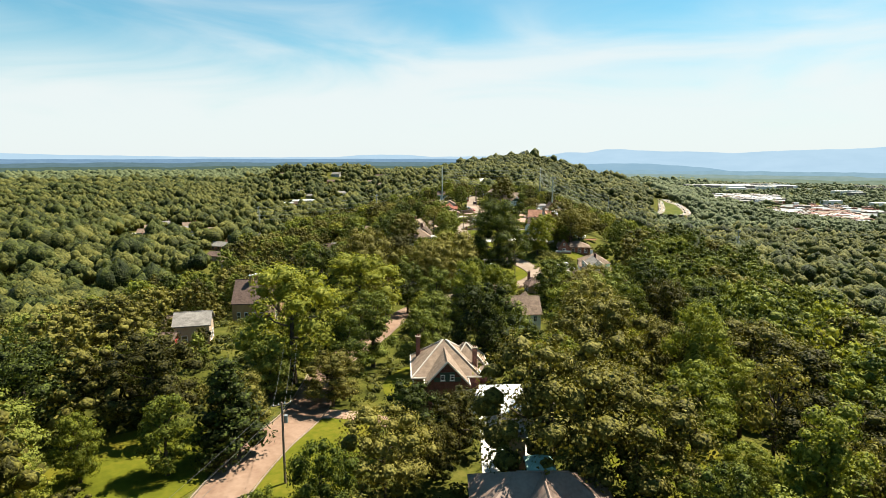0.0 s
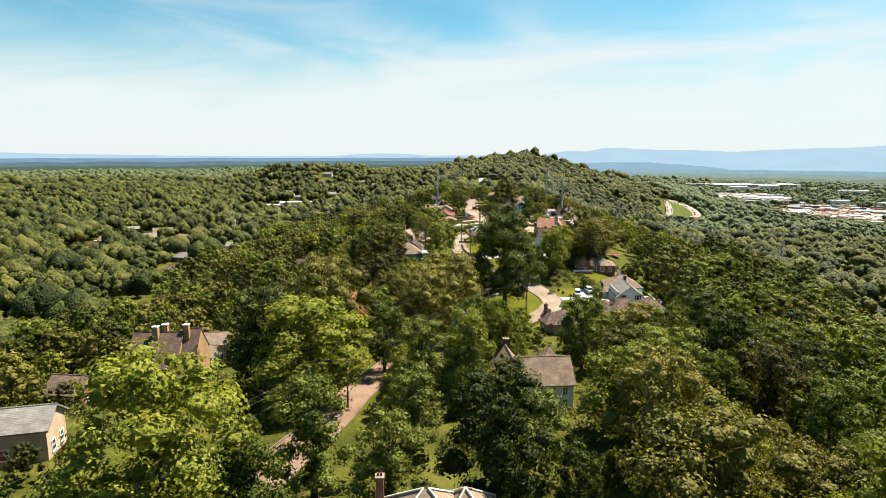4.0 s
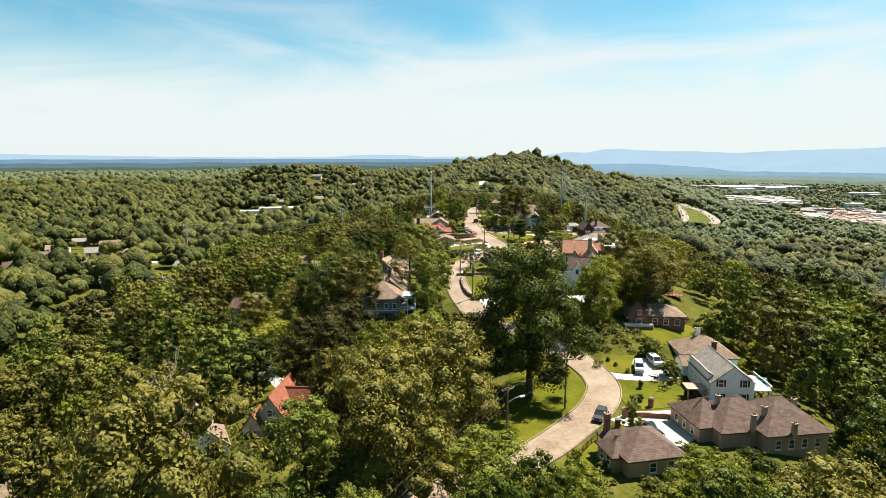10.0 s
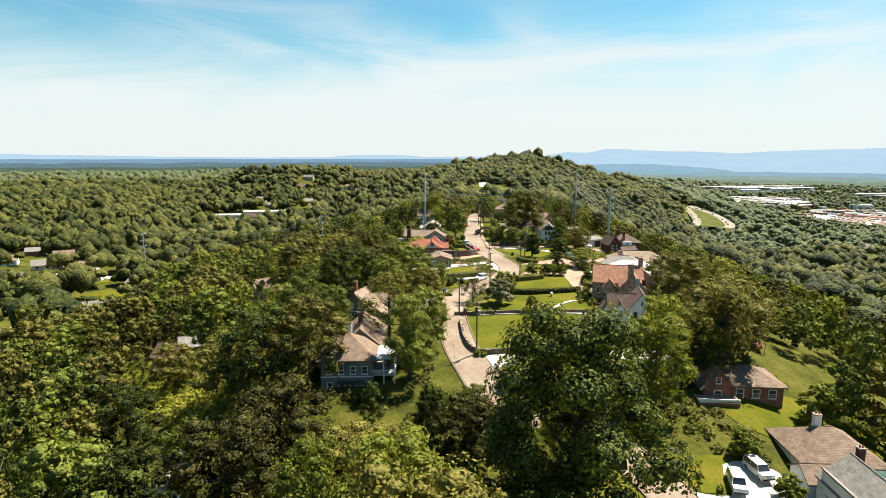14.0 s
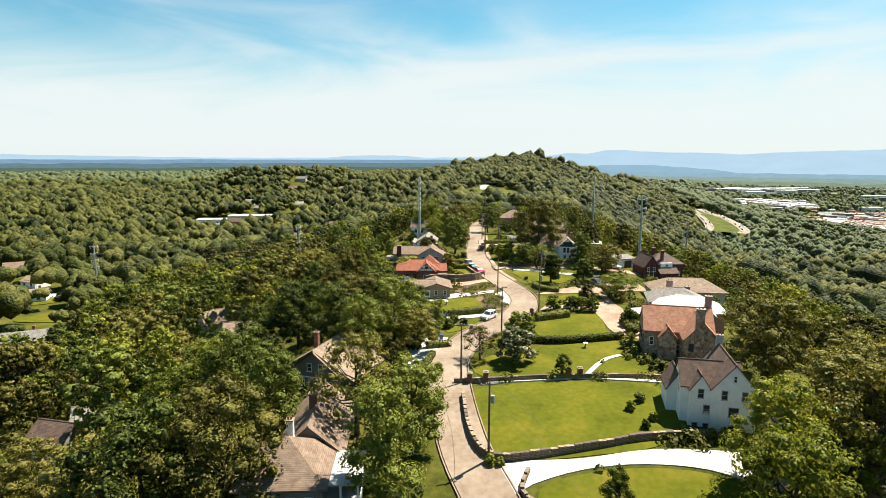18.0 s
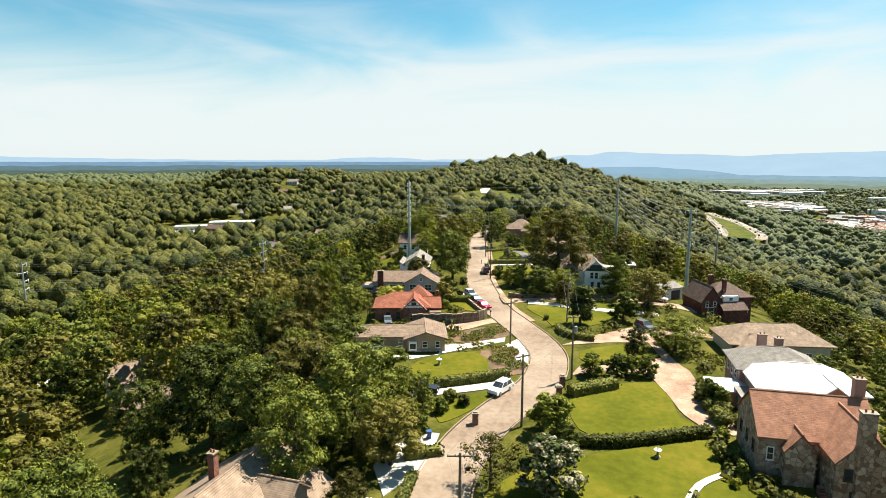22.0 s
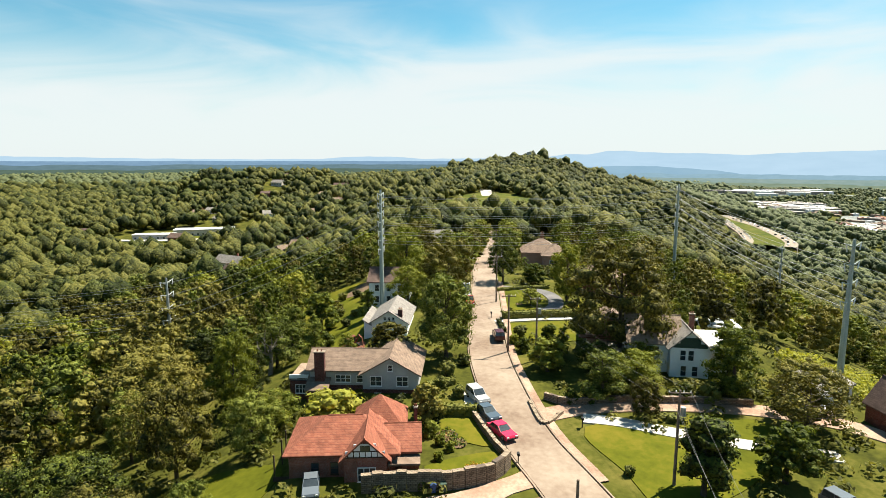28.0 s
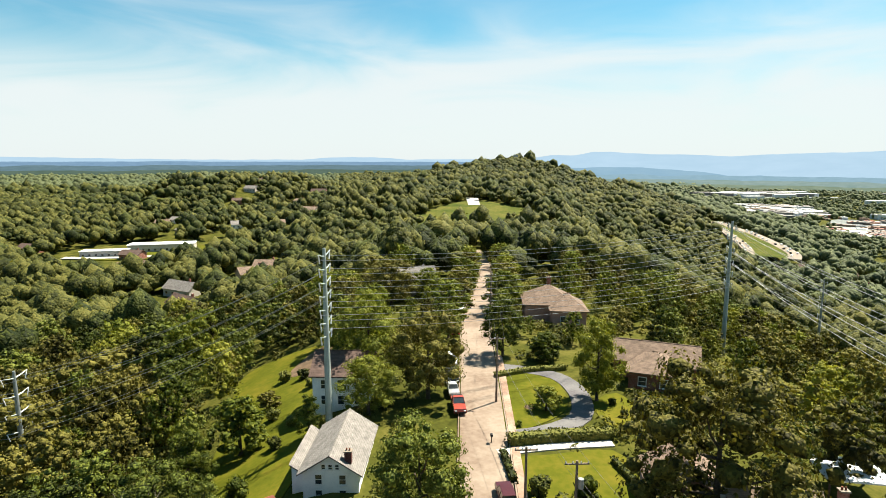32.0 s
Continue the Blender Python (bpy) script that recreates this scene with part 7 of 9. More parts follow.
sheet("pavement", [(20.9, 384.6), (15.2, 392), (15.4, 398.5), (17.4, 399.5), (18.4, 391)], M_DRIVE, 0.14, "pale concrete parking strip by the street", "pavement", smooth=False)


# ---- garden walls, fences and gates ----
def garden_wall(pts, height, width=0.5, mat=None, label="low rubble stone garden wall", cap=True, seed=1, piece=1.1):
    """A wall built up from separate stones in two courses on a mortared core."""
    rng = random.Random(seed)
    line = spline(pts, piece)
    x0, y0 = line[0]
    z0 = gz(x0, y0)
    o = thing("garden_wall", x0, y0, z0, 0, label, "wall")
    for k, (a, b) in enumerate(zip(line, line[1:])):
        d = b - a
        L = float(np.linalg.norm(d))
        ang = math.atan2(d[1], d[0])
        mx, my = (a + b) / 2
        for c, (lo, hi) in enumerate(((-0.5, 0.52), (0.52, 1.0))):
            g = 0.02
            w = width / 2 * rng.uniform(0.9, 1.08)
            bm = boxes((-L / 2 + g, -w, lo * height, L / 2 - g, w, hi * height * rng.uniform(0.94, 1.05)))
            ob = part("stone", bm, mat or M_LSTONE, o)
            ob.matrix_basis = Matrix.Translation((mx - x0, my - y0, gz(mx, my) - z0)) @ Matrix.Rotation(ang, 4, "Z")
    return o


garden_wall([(9.6, 301.2), (14.5, 301.5), (23, 302.6), (30, 303), (38, 303.2), (46, 302.6)], 0.9, seed=1, label="stone garden wall between path and lawn")
garden_wall([(10.9, 296), (11.2, 287), (12.6, 281.2), (15.5, 279.6), (22, 280.6), (30, 282.4), (37, 284), (48, 284.6)], 1.1, seed=2, label="curving rubble stone kerb wall round a lawn")
garden_wall([(18.6, 277.6), (17.3, 274), (19.4, 271.3), (22.6, 269)], 0.8, seed=3, label="low stone wall with flowers at a lawn edge")
garden_wall([(3.2, 373.6), (7, 374), (13, 374.2), (17.6, 375.8), (19.6, 378.4)], 2.2, 0.6, seed=4, label="tall rough stone retaining wall")
garden_wall([(19.8, 379.5), (18.4, 383.2), (17.0, 388), (16.2, 391)], 1.0, seed=5, label="low stone wall with piers beside the street")
garden_wall([(27, 396), (30, 394), (38, 394.6), (48, 394.2), (56, 393.2)], 1.1, seed=6, label="long low stone wall below shrubs")
garden_wall([(39.6, 222.6), (44, 222.2), (49.4, 221.2)], 1.1, 0.4, M_BRICK, "low red brick wall at a forecourt", seed=7, piece=1.6)
garden_wall([(24.6, 394.8), (25.4, 388.2), (28.6, 391.4)], 0.5, seed=8, label="low kerb of stones at a street corner")


def pillar(x, y, h=1.9, mat=None):
    o = thing("gate_pillar", x, y, gz(x, y), 0, "square brick gate pillar with a stone cap", "pillar", "gate pillars")
    part("shaft", boxes((-0.4, -0.4, -0.5, 0.4, 0.4, h)), mat or M_BRICK, o)
    part("cap", boxes((-0.5, -0.5, h, 0.5, 0.5, h + 0.15), (-0.3, -0.3, h + 0.15, 0.3, 0.3, h + 0.3)), M_CURB, o)


for x, y in ((36.4, 217.9), (39.2, 222.6), (45.8, 227.3), (12.2, 301.2), (15.0, 301.7), (29.4, 303.2), (31.4, 303.4), (27.6, 336.6), (29.0, 340.8), (14.0, 327.6)):
    pillar(x, y, 1.7)


def iron_fence(pts, label, height=1.3):
    line = spline(pts, 1.9)
    x0, y0 = line[0]
    z0 = gz(x0, y0)
    o = thing("iron_fence", x0, y0, z0, 0, label, "fence")
    for a, b in zip(line, line[1:]):
        p, q = Vector((*a, gz(*a))) - Vector((x0, y0, z0)), Vector((*b, gz(*b))) - Vector((x0, y0, z0))
        part("post", boxes((p.x - 0.05, p.y - 0.05, p.z - 0.3, p.x + 0.05, p.y + 0.05, p.z + height + 0.1)), M_RUST, o)
        for h in (0.2, height - 0.1):
            part("rail", tube(bmesh.new(), [p + Vector((0, 0, h)), q + Vector((0, 0, h))], [0.03, 0.03], 4), M_RUST, o)
        for k in range(1, 9):
            c = p.lerp(q, k / 9)
            part("bar", boxes((c.x - 0.015, c.y - 0.015, c.z + 0.1, c.x + 0.015, c.y + 0.015, c.z + height)), M_RUST, o)


iron_fence([(25.6, 205.0), (30, 211.4), (35.9, 217.4)], "rust-red iron railing along the street")


# ---- poles and wires ----
TOPS = {}


def utility_pole(key, x, y, h=11.0, arms=1, lamp=False, drum=True, rz=0.0, lean=0.0):
    o = thing("utility_pole", x, y, gz(x, y), rz, "weathered wooden utility pole" + (" with a street lamp" if lamp else " with crossarm and transformer" if drum else " with a crossarm"), "utility pole", "utility poles")
    part("pole", tube(bmesh.new(), [(0, 0, -1), (lean * 0.5, 0, h * 0.5), (lean, 0, h)], [0.19, 0.16, 0.12], 8), M_POLE, o)
    ends = []
    for k in range(arms):
        z = h - 0.4 - 1.1 * k
        part("crossarm", boxes((lean - 1.2, -0.07, z, lean + 1.2, 0.07, z + 0.14)), M_POLE, o)
        for s in (-1.1, -0.4, 0.4, 1.1):
            part("insulator", tube(bmesh.new(), [(lean + s, 0, z + 0.14), (lean + s, 0, z + 0.34)], [0.06, 0.045], 6), M_CERAMIC, o)
        ends += [(lean - 1.1, z + 0.36), (lean + 1.1, z + 0.36)]
    if drum:
        part("transformer", tube(bmesh.new(), [(lean + 0.45, 0, h - 2.9), (lean + 0.45, 0, h - 1.9)], [0.28, 0.28], 10), M_STEEL, o)
    if lamp:
        part("lamp_arm", tube(bmesh.new(), [(lean, 0, h - 2.6), (1.2, -0.3, h - 1.9), (2.4, -0.5, h - 1.8)], [0.05, 0.04, 0.04], 6), M_STEEL, o)
        part("lamp_head", boxes((2.2, -0.7, h - 1.95, 3.0, -0.3, h - 1.75)), M_LAMP, o)
    c, s = math.cos(radians(rz)), math.sin(radians(rz))
    base = gz(x, y)
    TOPS[key] = [Vector((x + e[0] * c, y + e[0] * s, base + e[1])) for e in (ends or [(lean, h)])] + [Vector((x, y, base + h - 2.2))]
    return o


def wire(a, b, sag, label, r=0.02, group="overhead cables"):
    n = 14
    pts = []
    for k in range(n + 1):
        t = k / n
        p = Vector(a).lerp(Vector(b), t)
        p.z -= 4 * sag * t * (1 - t)
        pts.append(p - Vector(a))
    bm = tube(bmesh.new(), pts, [r] * (n + 1), 4)
    ob = part("cable", bm, M_CABLE if r > 0.03 else M_WIRE)
    ob.matrix_basis = Matrix.Translation(a)
    tagged(ob, label, "cable", group)


for key, x, y, h, arms, lamp, drum, rz in (("a", -21, 71.2, 11.5, 1, False, True, 30), ("a0", -32, 20, 11.5, 1, False, False, 20), ("b", -15.5, 150, 11, 1, True, True, 15), ("b0", -30, 112, 11, 1, False, False, 20), ("c", 15.2, 208, 11.5, 1, True, False, 30), ("d", 28.7, 226.4, 10.5, 1, False, False, -10),
                                           ("e", 31.5, 251, 10.5, 1, False, False, 0), ("f", 13.6, 279.6, 11, 1, False, True, 10), ("g", 10.8, 301, 10.5, 1, False, False, 0), ("h", 20.4, 327.0, 10.5, 1, False, False, 30), ("i", 31.2, 343.8, 11, 1, False, True, 15),
                                           ("j", 23.0, 360.6, 9.5, 0, False, False, 0), ("k", 37.2, 374.5, 11, 1, False, True, -8), ("l", 28.2, 410.5, 11, 1, False, True, 0), ("m", 25.2, 447.0, 11, 1, False, False, 0), ("n", 30.6, 500.0, 11, 1, False, False, 0), ("o", 23.9, 414.0, 10.5, 1, False, False, 0)):
    utility_pole(key, x, y, h, arms, lamp, drum, rz)
for a, b in (("a0", "a"), ("a", "b0"), ("b0", "b"), ("b", "c"), ("c", "d"), ("d", "e"), ("e", "f"), ("f", "g"), ("g", "h"), ("h", "i"), ("i", "k"), ("k", "l"), ("l", "m"), ("m", "n")):
    for p, q in zip(TOPS[a], TOPS[b]):
        wire(p, q, 0.9, "thin overhead cable between utility poles", 0.012)


def pylon(x, y, h, rz, arms, label, mat):
    o = thing("steel_pylon", x, y, gz(x, y), rz, label, "pylon", "steel pylons")
    part("mast", tube(bmesh.new(), [(0, 0, -1), (0, 0, h * 0.5), (0, 0, h)], [0.55, 0.42, 0.22], 12), mat, o)
    tips = []
    c, s = math.cos(radians(rz)), math.sin(radians(rz))
    for k in range(arms):
        z = h - 1.2 - k * (h * 0.5) / arms
        for d in (-1, 1):
            part("arm", tube(bmesh.new(), [(0, 0, z), (d * 1.3, 0, z + 0.25), (d * 2.4, 0, z + 0.6)], [0.13, 0.1, 0.06], 6), mat, o)
            part("insulator", tube(bmesh.new(), [(d * 2.4, 0, z + 0.6), (d * 2.0, 0, z - 0.7)], [0.09, 0.09], 6), M_CERAMIC, o)
            tips.append(Vector((x + d * 2.2 * c, y + d * 2.2 * s, gz(x, y) + z - 0.2)))
    return tips


P1 = pylon(-0.6, 440.5, 27.5, 80, 7, "tall grey-green tubular steel pylon with many arms", M_GSTEEL)
P2 = pylon(80, 480, 30, 80, 6, "tall tubular steel pylon on the wooded flank", M_GSTEEL)
P3 = pylon(76.3, 404.6, 24, 30, 4, "grey-green steel pylon beside a garden", M_GSTEEL)
P4 = pylon(-51.5, 449, 24, 80, 4, "pale lattice-armed steel pylon above the trees", M_STEEL)
P5 = pylon(-150, 470, 26, 80, 4, "pale lattice-armed steel pylon above the trees", M_STEEL)
P6 = pylon(160, 560, 32, 80, 5, "distant steel pylon above the trees", M_STEEL)
P7 = pylon(170, 330, 26, 40, 4, "steel pylon on the wooded flank", M_STEEL)
for A, B in ((P1, P2), (P1, P4), (P4, P5), (P2, P6), (P3, P2), (P3, P7)):
    for k in range(min(len(A), len(B), 14)):
        wire(A[k], B[k], 1.6, "long bright high-voltage cable", 0.035, "high-voltage cables")


# ---- vehicles ----
def car(x, y, rz, paint, style="sedan", label="", z=0.17):
    m = material("car paint", [tuple(c * 0.9 for c in paint), paint], 0.25, 1.0, bump=0, spec=0.6)
    o = thing("car", x, y, gz(x, y) + z, rz, label, "car", "parked cars")
    L, W = {"sedan": (4.6, 1.8), "suv": (4.7, 1.9), "van": (5.0, 2.0), "pickup": (5.6, 2.0)}[style]
    hb, hr = {"sedan": (0.92, 1.42), "suv": (1.05, 1.72), "van": (1.1, 1.9), "pickup": (1.05, 1.78)}[style]
    side = [(-L / 2, 0.32), (-L / 2 - 0.03, 0.62), (-L / 2 + 0.1, hb - 0.08), (-L * 0.22, hb + 0.02), (L * 0.36, hb + 0.02), (L / 2 - 0.02, hb - 0.06), (L / 2, 0.4), (L / 2 - 0.1, 0.28), (-L / 2 + 0.1, 0.26)]
    v, f = [], []
    for s in (-1, 1):
        v += [(s * W / 2 * (0.94 if z_ > hb - 0.1 or z_ < 0.3 else 1.0), y_, z_) for y_, z_ in side]
    n = len(side)
    f = [tuple(range(n)), tuple(reversed(range(n, 2 * n)))] + [(i, (i + 1) % n, n + (i + 1) % n, n + i) for i in range(n)]
    bd = link_mesh("body", v, f, m, o)
    c0, c1 = {"sedan": (-L * 0.20, L * 0.36), "suv": (-L * 0.20, L * 0.46), "van": (-L * 0.28, L * 0.47), "pickup": (-L * 0.16, L * 0.12)}[style]
    lo = [(c0, hb), (c1, hb)]
    hi = [(c0 + (0.75 if style != "van" else 0.5), hr), (c1 - (0.55 if style == "sedan" else 0.18), hr)]
    v = [(s * W * 0.46, lo[k][0], lo[k][1]) for s in (-1, 1) for k in (0, 1)] + [(s * W * 0.39, hi[k][0], hi[k][1]) for s in (-1, 1) for k in (0, 1)]
    link_mesh("glass_cabin", v, [(0, 2, 6, 4), (3, 1, 5, 7), (1, 0, 4, 5), (2, 3, 7, 6), (4, 6, 7, 5)], M_GLASS, o)
    a, b = hi[0][0], hi[1][0]
    part("roof_panel", boxes((-W * 0.40, a - 0.03, hr - 0.02, W * 0.40, b + 0.03, hr + 0.05)), m, o)
    for s in (-1, 1):
        for k, yy in enumerate((a, (a + b) / 2, b)):
            y0 = (c0, (c0 + c1) / 2, c1)[k]
            part("pillar", tube(bmesh.new(), [(s * W * 0.465, y0, hb), (s * W * 0.395, yy, hr)], [0.05, 0.05], 4), m, o)
    if style == "pickup":
        part("load_bed", boxes((-W * 0.42, L * 0.14, hb + 0.0, W * 0.42, L * 0.47, hb + 0.03)), M_TYRE, o)
    for s in (-1, 1):
        for yy in (-L * 0.31, L * 0.30):
            wl = part("wheel", tube(bmesh.new(), [(s * W * 0.36, yy, 0.33), (s * W * 0.505, yy, 0.33)], [0.33, 0.33], 14), M_TYRE, o)
            part("rim", tube(bmesh.new(), [(s * W * 0.50, yy, 0.33), (s * W * 0.515, yy, 0.33)], [0.2, 0.19], 10), M_CHROME, wl)
        part("headlight", boxes((s * W * 0.34 - 0.16, -L / 2 - 0.03, 0.62, s * W * 0.34 + 0.16, -L / 2 + 0.05, 0.76)), M_LAMP, o)
        part("tail_light", boxes((s * W * 0.38 - 0.1, L / 2 - 0.05, 0.68, s * W * 0.38 + 0.1, L / 2 + 0.02, 0.86)), M_RUST, o)
    part("bumper", boxes((-W * 0.45, -L / 2 - 0.07, 0.36, W * 0.45, -L / 2 + 0.02, 0.5)), M_TYRE, o)
    return o


def build_cars():
    white, black, grey, red, silver = (0.72, 0.72, 0.71), (0.02, 0.02, 0.022), (0.10, 0.115, 0.13), (0.55, 0.02, 0.06), (0.38, 0.38, 0.38)
    rows = ((19.6, 385.4, 28, red, "sedan", "bright crimson car parked against a low stone wall", 0.2), (18.2, 390.4, 25, (0.06, 0.08, 0.10), "sedan", "dark blue-grey car parked at the kerb", 0.2), (17.2, 395.4, 22, silver, "suv", "dark silver estate car parked at the kerb", 0.2),
            (22.9, 420.4, 182, (0.06, 0.012, 0.012), "suv", "dark maroon van parked facing up the street", 0.3), (18.6, 338.2, -38, white, "suv", "white car parked on a concrete apron", 0.2),
            (1.4, 305.4, -16, white, "suv", "white estate car on a concrete drive", 0.2), (49.2, 244.4, -14, white, "van", "white utility van on a drive", 0.2), (53.8, 247.2, 5, (0.55, 0.53, 0.5), "van", "cream van beside the white one", 0.2),
            (34.2, 221.6, -28, (0.05, 0.04, 0.04), "suv", "dark brown car on the street", 0.25), (41.4, 215.8, 18, black, "pickup", "black pickup truck on a concrete forecourt", 0.2), (18.4, 267.6, 30, black, "suv", "black car on the street", 0.25),
            (18.9, 444.6, 3, (0.30, 0.05, 0.03), "pickup", "rust-red pickup at the kerb", 0.3), (18.4, 450.8, 3, silver, "sedan", "silver car at the kerb", 0.3), (18.6, 456.8, 3, black, "pickup", "dark pickup at the kerb", 0.3), (19.0, 464.5, 3, white, "suv", "white car at the kerb", 0.3),
            (20.6, 484.5, 4, (0.45, 0.03, 0.03), "sedan", "red car at the kerb", 0.3), (23.4, 506.5, 6, white, "sedan", "white car at the kerb", 0.3), (6.5, 338.5, 80, black, "suv", "black car on a pale drive by a long hedge", 0.15), (-2.2, 374.0, 10, grey, "sedan", "grey car beside a house", 0.1),
            (52.6, 369.4, 20, grey, "suv", "blue-grey car under trees on a forecourt", 0.15), (63.5, 391.0, 60, white, "sedan", "white car by a garage", 0.2), (-41.5, 222.5, 85, white, "sedan", "white car beside a garage", 0.1))
    for x, y, r, p, s, lbl, z in rows:
        car(x, y, r, p, s, lbl, z)


build_cars()


# ---- small garden things ----
def cannon(x, y, rz):
    o = thing("cannon", x, y, gz(x, y) + 0.1, rz, "old field cannon on two spoked wheels", "cannon", "cannons")
    part("barrel", tube(bmesh.new(), [(-0.7, 0, 0.85), (0.2, 0, 0.95), (1.3, 0, 1.1)], [0.17, 0.15, 0.11], 10), M_TYRE, o)
    part("trail", tube(bmesh.new(), [(0.2, 0, 0.75), (-2.0, 0, 0.1)], [0.12, 0.1], 6), M_BTRIM, o)
    for s in (-0.6, 0.6):
        w = new("wheel")
        w.parent = o
        rim = bmesh.new()
        pts = [(0.7 * math.cos(a * math.pi / 8), s, 0.7 + 0.7 * math.sin(a * math.pi / 8)) for a in range(17)]
        tube(rim, pts, [0.05] * 17, 5)
        part("rim", rim, M_BTRIM, w)
        for a in range(8):
            part("spoke", tube(bmesh.new(), [(0, s, 0.7), (0.68 * math.cos(a * math.pi / 4), s, 0.7 + 0.68 * math.sin(a * math.pi / 4))], [0.03, 0.025], 4), M_BTRIM, w)


cannon(50.9, 239.2, 150)
cannon(51.2, 235.0, 200)


def wheelie_bin(x, y, mat, lbl):
    o = thing("wheelie_bin", x, y, gz(x, y) + 0.1, 10, lbl, "bin", "bins by the wall")
    bm = bmesh.new()
    tube(bm, [(0, 0, 0.08), (0, 0, 1.0)], [0.33, 0.42], 4)
    part("tub", bm, mat, o)
    part("lid", boxes((-0.34, -0.36, 1.0, 0.34, 0.34, 1.07)), mat, o)
    for s in (-0.28, 0.28):
        part("wheel", tube(bmesh.new(), [(s - 0.04, 0.3, 0.1), (s + 0.04, 0.3, 0.1)], [0.1, 0.1], 8), M_TYRE, o)


wheelie_bin(10.9, 373.4, M_PLASTIC, "blue plastic wheelie bin against a stone wall")
wheelie_bin(12.0, 373.5, M_DTRIM, "dark green plastic wheelie bin against a stone wall")
wheelie_bin(7.6, 323.6, M_PLASTIC, "blue plastic wheelie bin by a drive")


def birdbath(x, y):
    o = thing("birdbath", x, y, gz(x, y) + 0.1, 0, "small pale stone birdbath on a lawn", "birdbath")
    part("pedestal", tube(bmesh.new(), [(0, 0, 0), (0, 0, 0.15), (0, 0, 0.3), (0, 0, 0.8)], [0.4, 0.35, 0.14, 0.12], 12), M_CURB, o)
    part("bowl", tube(bmesh.new(), [(0, 0, 0.78), (0, 0, 0.9), (0, 0, 0.98)], [0.15, 0.45, 0.5], 14), M_TRIM, o)
    part("finial", tube(bmesh.new(), [(0, 0, 0.98), (0, 0, 1.25), (0, 0, 1.4)], [0.12, 0.1, 0.03], 8), M_TRIM, o)


birdbath(9.0, 350.2)
birdbath(36.2, 318.6)


def pool(x, y, rz, w, d, label, above=False, fill=None):
    o = thing("swimming_pool", x, y, gz(x, y) + (0.6 if above else 0.12), rz, label, "pool")
    part("coping", boxes((-w / 2 - 0.5, -d / 2 - 0.5, -0.8, w / 2 + 0.5, -d / 2, 0.12), (-w / 2 - 0.5, d / 2, -0.8, w / 2 + 0.5, d / 2 + 0.5, 0.12), (-w / 2 - 0.5, -d / 2, -0.8, -w / 2, d / 2, 0.12), (w / 2, -d / 2, -0.8, w / 2 + 0.5, d / 2, 0.12)), M_TRIM, o)
    part("cover" if fill else "water", boxes((-w / 2, -d / 2, -0.8, w / 2, d / 2, 0.02)), fill or M_WATER, o)
    CLEAR.append(np.array([(x - w, y - d), (x + w, y - d), (x + w, y + d), (x - w, y + d)]))


pool(68.2, 293.6, -20, 8, 4.5, "small bright blue garden pool")
pool(75.5, 243.5, -24, 4, 7, "green-covered garden pool beside the house", fill=M_COVER)


def deck(x, y, rz, w, d, label):
    o = thing("timber_deck", x, y, gz(x, y), rz, label, "deck")
    for i in range(int(w / 0.3)):
        xx = -w / 2 + i * 0.3
        part("board", boxes((xx, -d / 2, 0.6, xx + 0.27, d / 2, 0.68)), M_RUST, o)
    for i in range(int(w / 1.0) + 1):
        part("post", boxes((-w / 2 + i, -d / 2 - 0.05, -1.5, -w / 2 + i + 0.1, -d / 2 + 0.05, 1.6)), M_RUST, o)
    part("handrail", boxes((-w / 2, -d / 2 - 0.06, 1.5, w / 2, -d / 2 + 0.06, 1.6)), M_RUST, o)


deck(74.5, 290, -20, 6, 4, "rust-brown timber deck beside the pool")


def excavator(x, y, rz):
    """A compact digger on two tracks, its boom folded down to a bucket."""
    o = thing("excavator", x, y, gz(x, y) + 0.1, rz, "small orange-red digger with its boom lowered on bare soil", "excavator")
    for s in (-0.75, 0.75):
        tr = bmesh.new()
        ring = [(s, 1.2 * math.cos(a * math.pi / 6) * (1.25 if abs(math.cos(a * math.pi / 6)) > 0.6 else 1.1), 0.36 + 0.34 * math.sin(a * math.pi / 6)) for a in range(13)]
        tube(tr, ring, [0.16] * 13, 5)
        box(tr, s - 0.14, -1.1, 0.14, s + 0.14, 1.1, 0.58)
        part("track", tr, M_TYRE, o)
    part("turntable", tube(bmesh.new(), [(0, 0, 0.6), (0, 0, 0.85)], [0.55, 0.55], 12), M_TYRE, o)
    part("engine_body", boxes((-0.8, -0.1, 0.85, 0.8, 1.3, 1.6), (-0.7, 1.3, 0.95, 0.7, 1.5, 1.5)), R_RED, o, "orange-red painted engine cover")
    cab = part("cab", boxes((-0.8, -1.0, 0.85, 0.1, -0.1, 2.3), (-0.85, -1.05, 2.3, 0.15, -0.05, 2.4)), R_RED, o)
    part("cab_window", boxes((-0.7, -1.03, 1.4, 0.0, -1.0, 2.2), (-0.83, -0.9, 1.4, -0.8, -0.2, 2.2), (0.1, -0.9, 1.4, 0.13, -0.2, 2.2)), M_GLASS, cab)
    part("boom", tube(bmesh.new(), [(0.45, -0.5, 1.2), (0.45, -1.7, 2.7), (0.45, -2.9, 2.4)], [0.17, 0.16, 0.12], 4), R_RED, o)
    part("arm", tube(bmesh.new(), [(0.45, -2.8, 2.5), (0.45, -3.3, 0.8)], [0.12, 0.1], 4), R_RED, o)
    part("bucket", tube(bmesh.new(), [(0.15, -3.3, 0.5), (0.75, -3.3, 0.5)], [0.36, 0.36], 7), M_RUST, o)


